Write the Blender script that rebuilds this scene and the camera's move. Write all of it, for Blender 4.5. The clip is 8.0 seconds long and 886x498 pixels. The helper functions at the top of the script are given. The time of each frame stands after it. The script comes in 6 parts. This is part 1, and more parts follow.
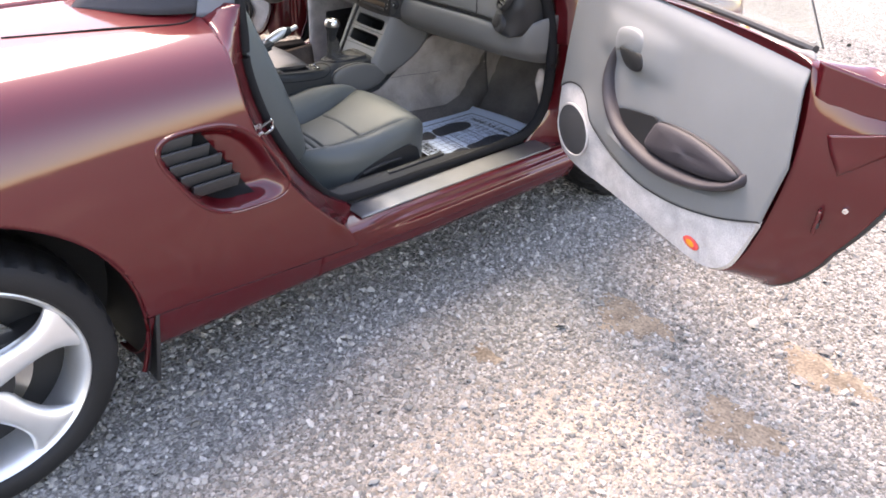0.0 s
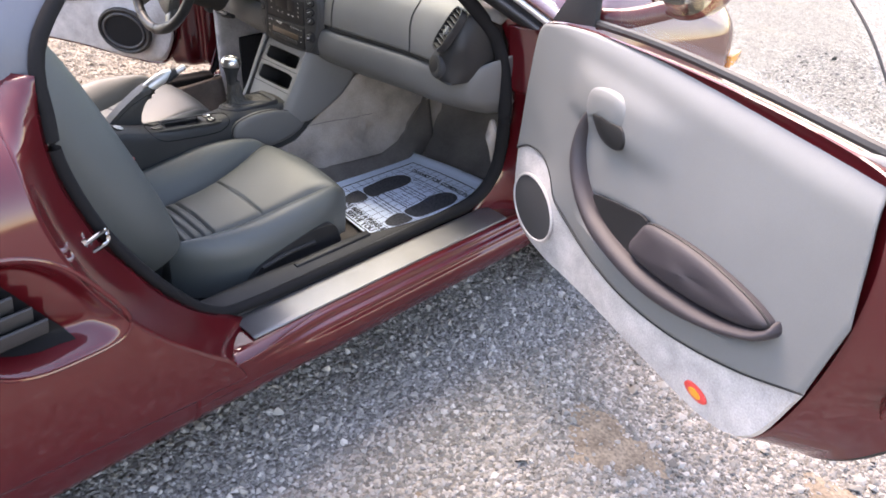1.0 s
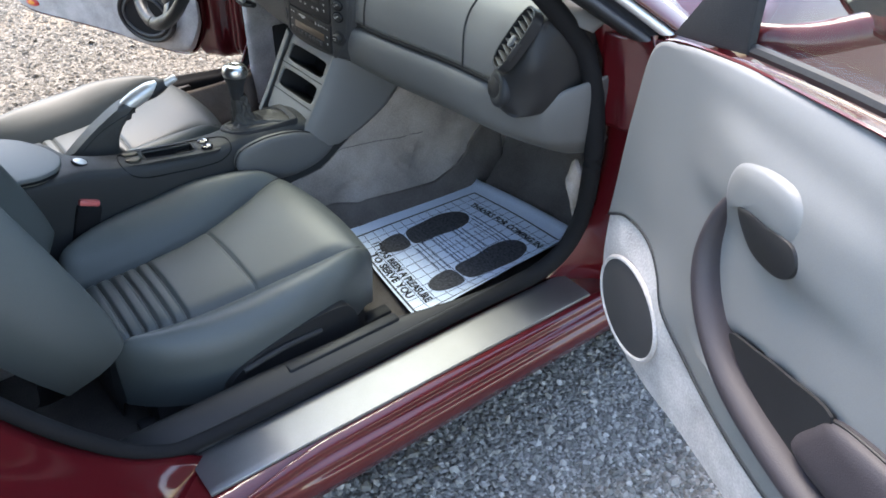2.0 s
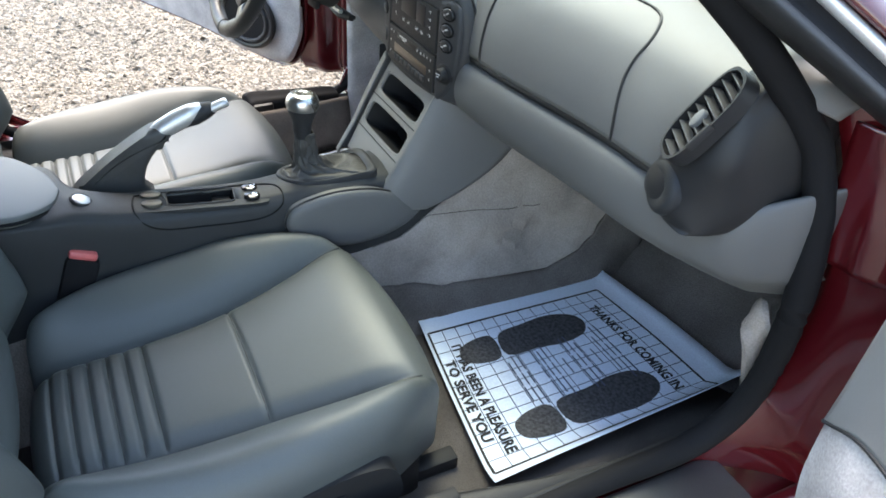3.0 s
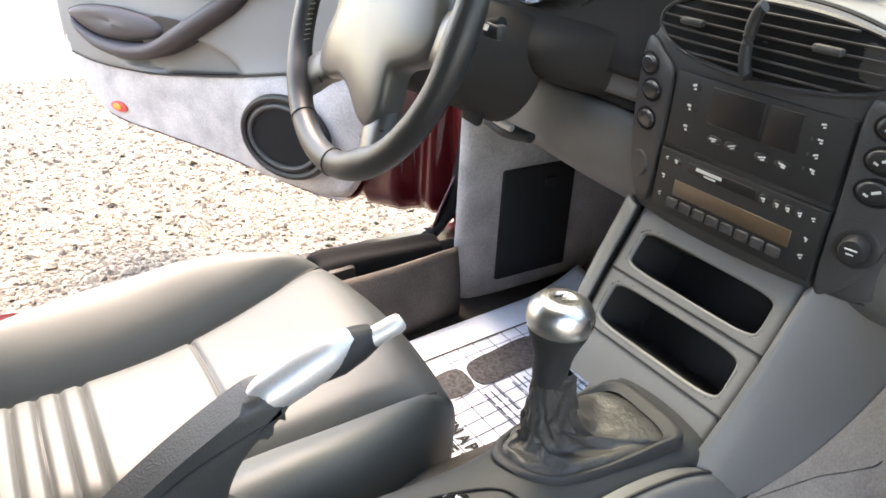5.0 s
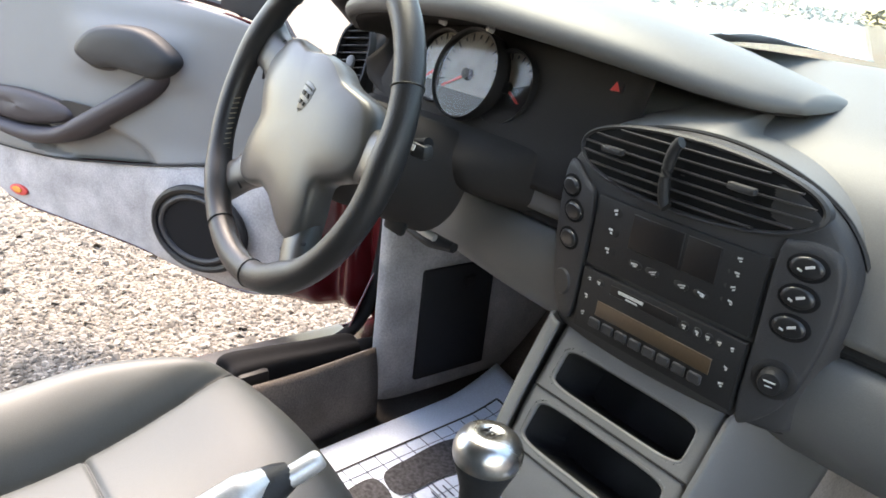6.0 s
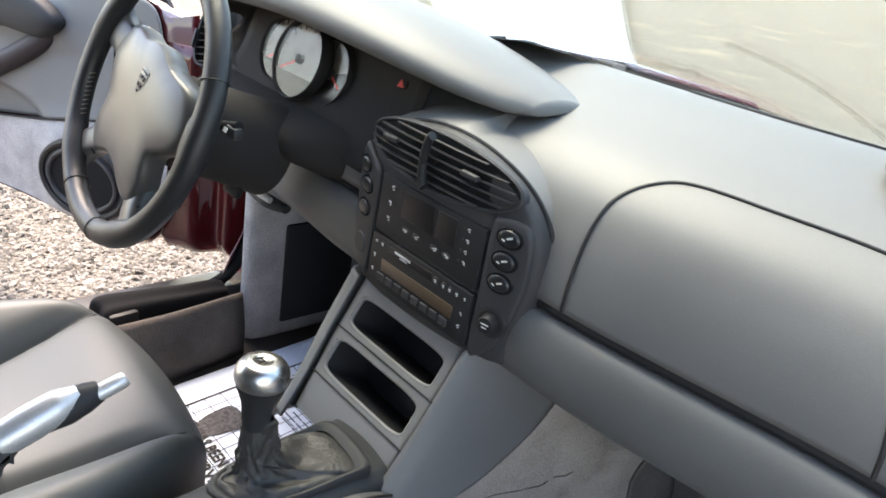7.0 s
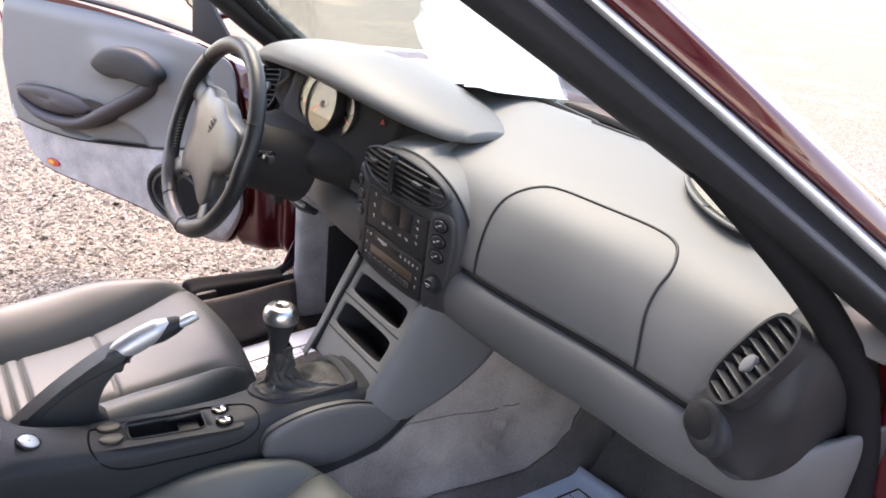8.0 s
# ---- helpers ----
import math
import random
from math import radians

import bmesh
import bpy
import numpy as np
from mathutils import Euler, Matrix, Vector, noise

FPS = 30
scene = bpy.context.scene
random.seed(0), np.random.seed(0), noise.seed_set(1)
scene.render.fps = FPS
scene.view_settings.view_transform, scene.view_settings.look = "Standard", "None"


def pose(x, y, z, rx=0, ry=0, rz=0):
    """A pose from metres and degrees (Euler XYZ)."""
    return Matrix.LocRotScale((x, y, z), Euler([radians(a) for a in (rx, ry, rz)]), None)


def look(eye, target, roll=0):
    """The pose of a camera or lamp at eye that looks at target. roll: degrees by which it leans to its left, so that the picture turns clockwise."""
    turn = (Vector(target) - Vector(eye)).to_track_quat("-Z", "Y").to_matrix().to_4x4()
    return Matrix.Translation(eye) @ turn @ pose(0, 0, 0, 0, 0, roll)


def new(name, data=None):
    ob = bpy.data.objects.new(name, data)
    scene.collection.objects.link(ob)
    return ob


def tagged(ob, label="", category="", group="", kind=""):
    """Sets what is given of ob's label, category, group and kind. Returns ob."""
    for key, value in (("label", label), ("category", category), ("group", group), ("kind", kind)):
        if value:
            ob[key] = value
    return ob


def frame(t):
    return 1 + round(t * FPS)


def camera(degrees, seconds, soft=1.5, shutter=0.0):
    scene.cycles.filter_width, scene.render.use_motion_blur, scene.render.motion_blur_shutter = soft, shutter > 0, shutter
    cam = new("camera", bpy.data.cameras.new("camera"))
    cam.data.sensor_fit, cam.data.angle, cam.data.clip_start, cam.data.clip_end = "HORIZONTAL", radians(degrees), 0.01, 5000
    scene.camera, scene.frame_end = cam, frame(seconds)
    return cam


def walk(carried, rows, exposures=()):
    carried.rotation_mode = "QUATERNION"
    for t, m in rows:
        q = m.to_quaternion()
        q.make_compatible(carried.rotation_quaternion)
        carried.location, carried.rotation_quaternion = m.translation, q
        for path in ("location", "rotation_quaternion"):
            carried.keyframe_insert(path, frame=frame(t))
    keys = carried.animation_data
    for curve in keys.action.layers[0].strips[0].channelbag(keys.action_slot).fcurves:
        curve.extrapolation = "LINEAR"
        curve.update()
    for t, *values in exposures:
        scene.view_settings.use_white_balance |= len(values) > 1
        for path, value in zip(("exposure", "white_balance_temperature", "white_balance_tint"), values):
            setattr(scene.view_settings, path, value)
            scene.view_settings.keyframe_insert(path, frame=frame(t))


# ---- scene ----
cam = camera(61.5, 8.0, soft=1.7)
PATH = [
    (0, (2.324, -1.599, 1.45), (1.114, -0.419, 0.38), 3.1),
    (0.5, (2.168, -1.345, 1.434), (1.018, -0.069, 0.409), 4.7),
    (1, (1.95, -1.102, 1.418), (0.807, 0.132, 0.337), 3.6),
    (1.2, (1.877, -1.008, 1.416), (0.705, 0.171, 0.303), 2.6),
    (2.3, (1.441, -0.52, 1.285), (0.144, 0.457, 0.117), 2.3),
    (2.5, (1.361, -0.465, 1.259), (0.024, 0.47, 0.103), 3.3),
    (3, (1.184, -0.338, 1.195), (-0.255, 0.454, 0.054), 3.8),
    (3.5, (0.97, -0.314, 1.089), (-0.507, 0.412, -0.048), 3.1),
    (4, (0.752, -0.348, 0.991), (-0.719, 0.44, -0.112), 3.9),
    (4.5, (0.548, -0.355, 0.941), (-0.944, 0.506, -0.075), 4.0),
    (5, (0.413, -0.36, 0.98), (-1.091, 0.605, 0.08), 3.0),
    (5.2, (0.378, -0.359, 1.0), (-1.127, 0.651, 0.156), 2.6),
    (6.3, (0.381, -0.348, 1.02), (-1.031, 0.888, 0.328), 8.3),
    (6.5, (0.421, -0.344, 1.042), (-0.951, 0.913, 0.307), 8.9),
    (7, (0.591, -0.33, 1.115), (-0.704, 0.963, 0.308), 9.9),
    (7.5, (0.799, -0.356, 1.202), (-0.489, 0.939, 0.387), 10.1),
    (8, (0.996, -0.425, 1.26), (-0.461, 0.684, 0.455), 6.5),
]
walk(cam, [(t, look(eye, target, roll)) for t, eye, target, roll in PATH], [(0, 2.95, 8200, 24), (1.2, 2.95, 7900, 25), (2.5, 2.65, 6700, 7), (3.0, 3.07, 7250, 11), (3.5, 3.1, 7300, 12), (4.5, 3.47, 8200, 18), (5.1, 3.65, 8500, 19), (6.5, 2.99, 7600, 16), (7.5, 3.05, 7800, 23), (8, 2.92, 7800, 28)])

# ---- world, sun, exposure ----
SUN_AZ, SUN_EL = 77.0, 61.0   # degrees left of straight ahead, and above the horizon
sun_dir = Vector((-math.sin(radians(SUN_AZ)) * math.cos(radians(SUN_EL)), math.cos(radians(SUN_AZ)) * math.cos(radians(SUN_EL)), math.sin(radians(SUN_EL))))
world = bpy.data.worlds.new("world")
scene.world = world
world.use_nodes = True
wt = world.node_tree
wt.nodes.clear()
sky = wt.nodes.new("ShaderNodeTexSky")
sky.sky_type, sky.sun_disc = "NISHITA", False
sky.sun_elevation, sky.sun_rotation = radians(SUN_EL), radians(-SUN_AZ)
sky.air_density, sky.dust_density, sky.ozone_density = 1.2, 1.0, 1.0
bg = wt.nodes.new("ShaderNodeBackground")
bg.inputs["Strength"].default_value = 0.14
wo = wt.nodes.new("ShaderNodeOutputWorld")
wt.links.new(sky.outputs[0], bg.inputs[0])
wt.links.new(bg.outputs[0], wo.inputs[0])
sun_lamp = bpy.data.lights.new("sun", "SUN")
sun_lamp.energy, sun_lamp.angle, sun_lamp.color = 1.35, radians(34.0), (1.0, 0.94, 0.87)
sun = new("sun", sun_lamp)
sun.matrix_world = look(sun_dir * 20, (0, 0, 0))


# ---- materials ----
def material(name, color, rough=0.5, metal=0.0, coat=0.0, var=0.12, vscale=6.0, bump=0.0, bscale=300.0, spec=0.5, rvar=0.1, color2=None, coatrough=0.05, fine=0.06):
    m = bpy.data.materials.new(name)
    m.use_nodes = True
    nt = m.node_tree
    n, l = nt.nodes, nt.links
    b = n["Principled BSDF"]
    b.inputs["Roughness"].default_value = rough
    b.inputs["Metallic"].default_value = metal
    b.inputs["Coat Weight"].default_value = coat
    b.inputs["Coat Roughness"].default_value = coatrough
    b.inputs["Specular IOR Level"].default_value = spec
    co = n.new("ShaderNodeTexCoord")
    big = n.new("ShaderNodeTexNoise")
    big.inputs["Scale"].default_value, big.inputs["Detail"].default_value = vscale, 5.0
    l.new(co.outputs["Object"], big.inputs["Vector"])
    grain = n.new("ShaderNodeTexNoise")
    grain.inputs["Scale"].default_value, grain.inputs["Detail"].default_value = bscale, 2.0
    l.new(co.outputs["Object"], grain.inputs["Vector"])
    c2 = color2 or tuple(min(1.0, c * (1 - var)) for c in color)
    ramp = n.new("ShaderNodeValToRGB")
    ramp.color_ramp.elements[0].position, ramp.color_ramp.elements[1].position = 0.3, 0.7
    ramp.color_ramp.elements[0].color = (*c2, 1)
    ramp.color_ramp.elements[1].color = (*(min(1.0, c * (1 + var * 0.6)) for c in color), 1)
    l.new(big.outputs["Fac"], ramp.inputs[0])
    mix = n.new("ShaderNodeMix")
    mix.data_type, mix.blend_type = "RGBA", "MULTIPLY"
    mix.inputs[0].default_value = 1.0
    fr = n.new("ShaderNodeMapRange")
    fr.inputs[1].default_value, fr.inputs[2].default_value = 0.3, 0.7
    fr.inputs[3].default_value, fr.inputs[4].default_value = 1 - fine * 2, 1.0
    l.new(grain.outputs["Fac"], fr.inputs[0])
    l.new(ramp.outputs[0], mix.inputs[6])
    l.new(fr.outputs[0], mix.inputs[7])
    l.new(mix.outputs[2], b.inputs["Base Color"])
    if rvar:
        rr = n.new("ShaderNodeMapRange")
        rr.inputs[3].default_value, rr.inputs[4].default_value = max(0.02, rough - rvar), min(1.0, rough + rvar)
        l.new(big.outputs["Fac"], rr.inputs[0])
        l.new(rr.outputs[0], b.inputs["Roughness"])
    if bump:
        bp = n.new("ShaderNodeBump")
        bp.inputs["Strength"].default_value, bp.inputs["Distance"].default_value = bump, 0.002
        l.new(grain.outputs["Fac"], bp.inputs["Height"])
        l.new(bp.outputs[0], b.inputs["Normal"])
    return m


def glass_material(name, tint, rough=0.0, base=0.03, power=5.0):
    m = bpy.data.materials.new(name)
    m.use_nodes = True
    n, l = m.node_tree.nodes, m.node_tree.links
    n.clear()
    out = n.new("ShaderNodeOutputMaterial")
    tr, gl, mx, lw = n.new("ShaderNodeBsdfTransparent"), n.new("ShaderNodeBsdfGlossy"), n.new("ShaderNodeMixShader"), n.new("ShaderNodeLayerWeight")
    tr.inputs[0].default_value = (*tint, 1)
    gl.inputs["Roughness"].default_value = rough
    lw.inputs[0].default_value = 0.5
    pw, ad = n.new("ShaderNodeMath"), n.new("ShaderNodeMath")
    pw.operation, ad.operation = "POWER", "MULTIPLY_ADD"
    pw.inputs[1].default_value = power
    ad.inputs[1].default_value, ad.inputs[2].default_value = 0.9, base
    l.new(lw.outputs["Facing"], pw.inputs[0])
    l.new(pw.outputs[0], ad.inputs[0])
    l.new(ad.outputs[0], mx.inputs[0])
    l.new(tr.outputs[0], mx.inputs[1])
    l.new(gl.outputs[0], mx.inputs[2])
    l.new(mx.outputs[0], out.inputs[0])
    return m


M = {}
M["paint"] = material("red_metallic_paint", (0.072, 0.0030, 0.0055), 0.5, 0.2, 0.9, 0.04, 1.2, 0.0, 2500.0, rvar=0.02, fine=0.04, coatrough=0.07, spec=0.1)
M["paint"].node_tree.nodes["Principled BSDF"].inputs["Coat IOR"].default_value = 1.6
M["vinyl"] = material("grey_vinyl", (0.138, 0.136, 0.131), 0.55, bump=0.12, bscale=1000.0, var=0.10)
M["vinyl_door"] = material("pale_grey_vinyl", (0.165, 0.170, 0.170), 0.52, bump=0.12, bscale=1000.0, var=0.08)
M["vinyl_dark"] = material("charcoal_vinyl", (0.027, 0.028, 0.030), 0.54, bump=0.25, bscale=600.0, spec=0.25)
M["leather"] = material("grey_leather", (0.067, 0.076, 0.074), 0.5, bump=0.12, bscale=700.0, var=0.12, vscale=4.0)
M["lid_leather"] = material("pale_lid_leather", (0.115, 0.120, 0.114), 0.5, bump=0.12, bscale=700.0, var=0.10, vscale=4.0)
M["seam"] = material("dark_thread", (0.030, 0.032, 0.032), 0.8)
M["carpet"] = material("grey_carpet", (0.35, 0.305, 0.275), 0.95, bump=0.6, bscale=300.0, var=0.34, vscale=9.0, spec=0.1, fine=0.11)
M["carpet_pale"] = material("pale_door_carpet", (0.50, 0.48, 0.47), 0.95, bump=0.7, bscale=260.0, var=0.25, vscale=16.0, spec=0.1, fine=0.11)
M["vinyl_arm"] = material("plum_grey_vinyl", (0.030, 0.025, 0.030), 0.6, bump=0.2, bscale=600.0)
M["knee"] = material("lower_dash_vinyl", (0.105, 0.105, 0.103), 0.58, bump=0.12, bscale=1000.0, var=0.10)
M["kneepad"] = material("knee_pad_vinyl", (0.105, 0.106, 0.106), 0.5, bump=0.2, bscale=700.0, var=0.08)
M["silver_grip"] = material("silver_painted_grip", (0.62, 0.62, 0.61), 0.38, 0.6, bump=0.05, bscale=500.0)
M["boot"] = material("worn_boot_leather", (0.036, 0.035, 0.033), 0.55, bump=0.7, bscale=180.0, var=0.45, vscale=30.0)
M["pad"] = material("satin_grey_leather", (0.085, 0.083, 0.080), 0.34, bump=0.06, bscale=900.0, var=0.2, vscale=8.0)
M["wheel_leather"] = material("black_wheel_leather", (0.022, 0.022, 0.023), 0.42, bump=0.2, bscale=600.0, var=0.2, vscale=10.0, spec=0.45)
M["thread_pale"] = material("pale_thread", (0.32, 0.28, 0.20), 0.8)
M["grille_beige"] = material("beige_grille", (0.34, 0.31, 0.24), 0.55, bump=0.1, bscale=600.0)
M["gaiter"] = material("grey_gaiter_leather", (0.046, 0.047, 0.046), 0.5, bump=0.3, bscale=500.0, var=0.2, vscale=20.0)
M["button"] = material("black_button_plastic", (0.020, 0.020, 0.021), 0.28, var=0.05, spec=0.5)
M["vent_slat"] = material("grey_vent_slat", (0.045, 0.045, 0.046), 0.36, bump=0.1, bscale=700.0)
M["vinyl_unit"] = material("mid_grey_plastic", (0.140, 0.140, 0.138), 0.5, bump=0.14, bscale=1000.0, var=0.08)
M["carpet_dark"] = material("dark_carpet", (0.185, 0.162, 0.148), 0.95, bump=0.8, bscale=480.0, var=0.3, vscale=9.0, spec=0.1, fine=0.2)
M["carpet_floor"] = material("dark_floor_carpet", (0.085, 0.076, 0.070), 0.95, bump=0.8, bscale=480.0, var=0.3, vscale=9.0, spec=0.1, fine=0.15)
M["console"] = material("anthracite_plastic", (0.029, 0.031, 0.0325), 0.52, bump=0.2, bscale=800.0, spec=0.27)
M["panel"] = material("charcoal_plastic", (0.040, 0.040, 0.042), 0.5, bump=0.2, bscale=800.0, spec=0.35)
M["black"] = material("black_plastic", (0.019, 0.019, 0.020), 0.5, bump=0.15, bscale=700.0, spec=0.3)
M["matt"] = material("matt_black_trim", (0.034, 0.031, 0.030), 0.8, bump=0.2, bscale=700.0, spec=0.12)
M["brass"] = material("dull_brass_plastic", (0.070, 0.064, 0.050), 0.42, 0.2)
M["woods"] = material("far_foliage", (0.115, 0.125, 0.085), 0.9, var=0.5, vscale=1.5, spec=0.1, bscale=8.0, fine=0.3)
M["dust"] = material("dry_brown_dust", (0.235, 0.190, 0.145), 0.95, bump=0.9, bscale=120.0, var=0.35, vscale=18.0, spec=0.1, fine=0.25)
M["gloss"] = material("gloss_black_plastic", (0.012, 0.012, 0.013), 0.12, var=0.05, rvar=0.03)
M["dark_glass"] = material("dull_dark_display", (0.014, 0.012, 0.012), 0.38, var=0.05, spec=0.3)
M["quarter_vinyl"] = material("slate_grey_vinyl", (0.088, 0.098, 0.122), 0.5, bump=0.1, bscale=800.0, var=0.08)
M["softblack"] = material("black_cloth", (0.026, 0.027, 0.034), 0.8, bump=0.5, bscale=900.0)
M["seal"] = material("soft_black_rubber", (0.010, 0.010, 0.011), 0.8, bump=0.15, bscale=300.0, spec=0.15)
M["rubber"] = material("black_rubber", (0.016, 0.016, 0.017), 0.55, bump=0.15, bscale=400.0)
M["tyre"] = material("tyre_rubber", (0.011, 0.011, 0.012), 0.65, bump=0.3, bscale=260.0, var=0.25, spec=0.25)
M["aluminium"] = material("brushed_aluminium", (0.24, 0.24, 0.245), 0.5, 0.9, bump=0.1, bscale=500.0, var=0.22, vscale=5.0)
M["rim"] = material("silver_lacquer", (0.68, 0.69, 0.70), 0.32, 0.7, 0.6, bscale=1500.0)
M["chrome"] = material("chrome", (0.75, 0.75, 0.76), 0.12, 1.0, var=0.03)
M["satin"] = material("satin_metal", (0.66, 0.65, 0.63), 0.28, 1.0, bump=0.05)
M["paper"] = material("blue_white_paper", (0.75, 0.84, 0.95), 0.8, var=0.03, spec=0.2)
M["ink"] = material("black_ink", (0.020, 0.020, 0.022), 0.8, var=0.3, vscale=120.0)
M["ink_sole"] = material("speckled_black_ink", (0.018, 0.018, 0.020), 0.8, var=0.2, vscale=160.0, color2=(0.085, 0.085, 0.09))
M["ink_fine"] = material("thin_blue_grey_ink", (0.075, 0.095, 0.15), 0.8)
M["amber"] = material("amber_plastic", (0.75, 0.28, 0.03), 0.25, coat=0.6)
M["redplastic"] = material("red_plastic", (0.62, 0.13, 0.12), 0.45)
# Dial: brown mottling paints the gravel mirrored in the gauge glass.
M["dial"] = material("dial_painted_reflection", (0.110, 0.090, 0.072), 0.45, var=0.5, vscale=45.0, color2=(0.21, 0.185, 0.16))
M["needle"] = material("red_needle", (0.65, 0.06, 0.05), 0.5)
M["display"] = material("brown_display", (0.085, 0.055, 0.032), 0.3)
M["mark"] = material("white_marking", (0.62, 0.62, 0.60), 0.4)
M["mesh"] = material("speaker_cloth", (0.040, 0.040, 0.043), 0.8, bump=0.9, bscale=1100.0)
M["glass"] = glass_material("window_glass", (0.94, 0.96, 0.95))
M["screen"] = glass_material("windscreen_glass", (0.84, 0.90, 0.87), base=0.08, power=4.0)
M["lens"] = glass_material("lamp_glass", (0.92, 0.92, 0.92), base=0.015)
M["mirror"] = material("mirror_glass", (0.85, 0.87, 0.88), 0.02, 1.0, var=0.02, rvar=0.0)


def sun_tint(m, color, target):
    """Warms a stone colour towards tan past the driver's side: sunlight painted into the gravel."""
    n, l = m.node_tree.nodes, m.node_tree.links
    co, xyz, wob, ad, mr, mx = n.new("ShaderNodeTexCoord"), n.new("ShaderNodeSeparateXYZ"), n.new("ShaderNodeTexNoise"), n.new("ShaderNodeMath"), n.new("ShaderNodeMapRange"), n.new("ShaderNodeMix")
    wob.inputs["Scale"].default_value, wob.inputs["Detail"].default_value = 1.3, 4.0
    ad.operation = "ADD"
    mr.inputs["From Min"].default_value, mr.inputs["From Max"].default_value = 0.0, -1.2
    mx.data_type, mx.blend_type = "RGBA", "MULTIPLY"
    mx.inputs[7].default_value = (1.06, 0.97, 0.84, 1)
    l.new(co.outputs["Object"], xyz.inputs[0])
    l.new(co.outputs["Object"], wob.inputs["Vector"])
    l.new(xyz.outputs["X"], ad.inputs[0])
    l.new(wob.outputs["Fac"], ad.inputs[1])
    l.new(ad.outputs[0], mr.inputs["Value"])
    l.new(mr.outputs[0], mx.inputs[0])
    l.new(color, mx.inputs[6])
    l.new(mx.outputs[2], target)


def gravel_material():
    m = bpy.data.materials.new("gravel")
    m.use_nodes = True
    n, l = m.node_tree.nodes, m.node_tree.links
    b = n["Principled BSDF"]
    b.inputs["Roughness"].default_value = 0.95
    b.inputs["Specular IOR Level"].default_value = 0.15
    co = n.new("ShaderNodeTexCoord")
    vo = n.new("ShaderNodeTexVoronoi")
    vo.inputs["Scale"].default_value = 95.0
    l.new(co.outputs["Object"], vo.inputs["Vector"])
    sep = n.new("ShaderNodeSeparateColor")
    l.new(vo.outputs["Color"], sep.inputs[0])
    ramp = n.new("ShaderNodeValToRGB")
    e = ramp.color_ramp.elements
    e[0].color, e[1].color = (0.110, 0.105, 0.097, 1), (0.31, 0.295, 0.270, 1)
    e.new(0.55).color = (0.19, 0.181, 0.166, 1)
    l.new(sep.outputs[0], ramp.inputs[0])
    big = n.new("ShaderNodeTexNoise")
    big.inputs["Scale"].default_value, big.inputs["Detail"].default_value = 0.9, 6.0
    l.new(co.outputs["Object"], big.inputs["Vector"])
    dirt = n.new("ShaderNodeValToRGB")
    dirt.color_ramp.elements[0].position, dirt.color_ramp.elements[1].position = 0.56, 0.72
    dirt.color_ramp.elements[0].color, dirt.color_ramp.elements[1].color = (0, 0, 0, 1), (1, 1, 1, 1)
    l.new(big.outputs["Fac"], dirt.inputs[0])
    mx = n.new("ShaderNodeMix")
    mx.data_type = "RGBA"
    mx.inputs[7].default_value = (0.31, 0.27, 0.225, 1)
    l.new(dirt.outputs[0], mx.inputs[0])
    l.new(ramp.outputs[0], mx.inputs[6])
    sun_tint(m, mx.outputs[2], b.inputs["Base Color"])
    bp = n.new("ShaderNodeBump")
    bp.inputs["Strength"].default_value, bp.inputs["Distance"].default_value = 0.9, 0.012
    bp.invert = True
    l.new(vo.outputs["Distance"], bp.inputs["Height"])
    l.new(bp.outputs[0], b.inputs["Normal"])
    return m


def stone_material():
    m = bpy.data.materials.new("stone_chips")
    m.use_nodes = True
    n, l = m.node_tree.nodes, m.node_tree.links
    b = n["Principled BSDF"]
    b.inputs["Roughness"].default_value = 0.9
    b.inputs["Specular IOR Level"].default_value = 0.2
    geo = n.new("ShaderNodeNewGeometry")
    ramp = n.new("ShaderNodeValToRGB")
    e = ramp.color_ramp.elements
    e[0].color, e[1].color = (0.11, 0.106, 0.099, 1), (0.37, 0.357, 0.335, 1)
    e.new(0.4).color = (0.19, 0.182, 0.168, 1)
    e.new(0.78).color = (0.265, 0.253, 0.235, 1)
    l.new(geo.outputs["Random Per Island"], ramp.inputs[0])
    sun_tint(m, ramp.outputs[0], b.inputs["Base Color"])
    return m


M["gravel"], M["stone"] = gravel_material(), stone_material()


# ---- shape helpers ----
def spline(p, n, closed=False):
    """A smooth curve through the points p, resampled to n points."""
    p = np.asarray(p, float)
    k = len(p)
    if closed:
        t = np.arange(n) / n * k
    else:
        t = np.linspace(0, k - 1, n)
    i = np.minimum(t.astype(int), k - 1 if closed else k - 2)
    f = (t - i).reshape((-1,) + (1,) * (p.ndim - 1))
    at = (lambda j: p[j % k]) if closed else (lambda j: p[np.clip(j, 0, k - 1)])
    a, b, c, d = at(i - 1), at(i), at(i + 1), at(i + 2)
    if not closed:
        a = np.where((i == 0).reshape(f.shape), 2 * b - c, a)
        d = np.where((i + 2 > k - 1).reshape(f.shape), 2 * c - b, d)
    return 0.5 * (2 * b + (c - a) * f + (2 * a - 5 * b + 4 * c - d) * f**2 + (3 * b - 3 * c + d - a) * f**3)


def soft(x, xs, ys, w):
    """Values between the stations xs, with the corners smoothed over a width w."""
    return sum(np.interp(np.asarray(x) + d, xs, ys) for d in np.linspace(-w, w, 11)) / 11


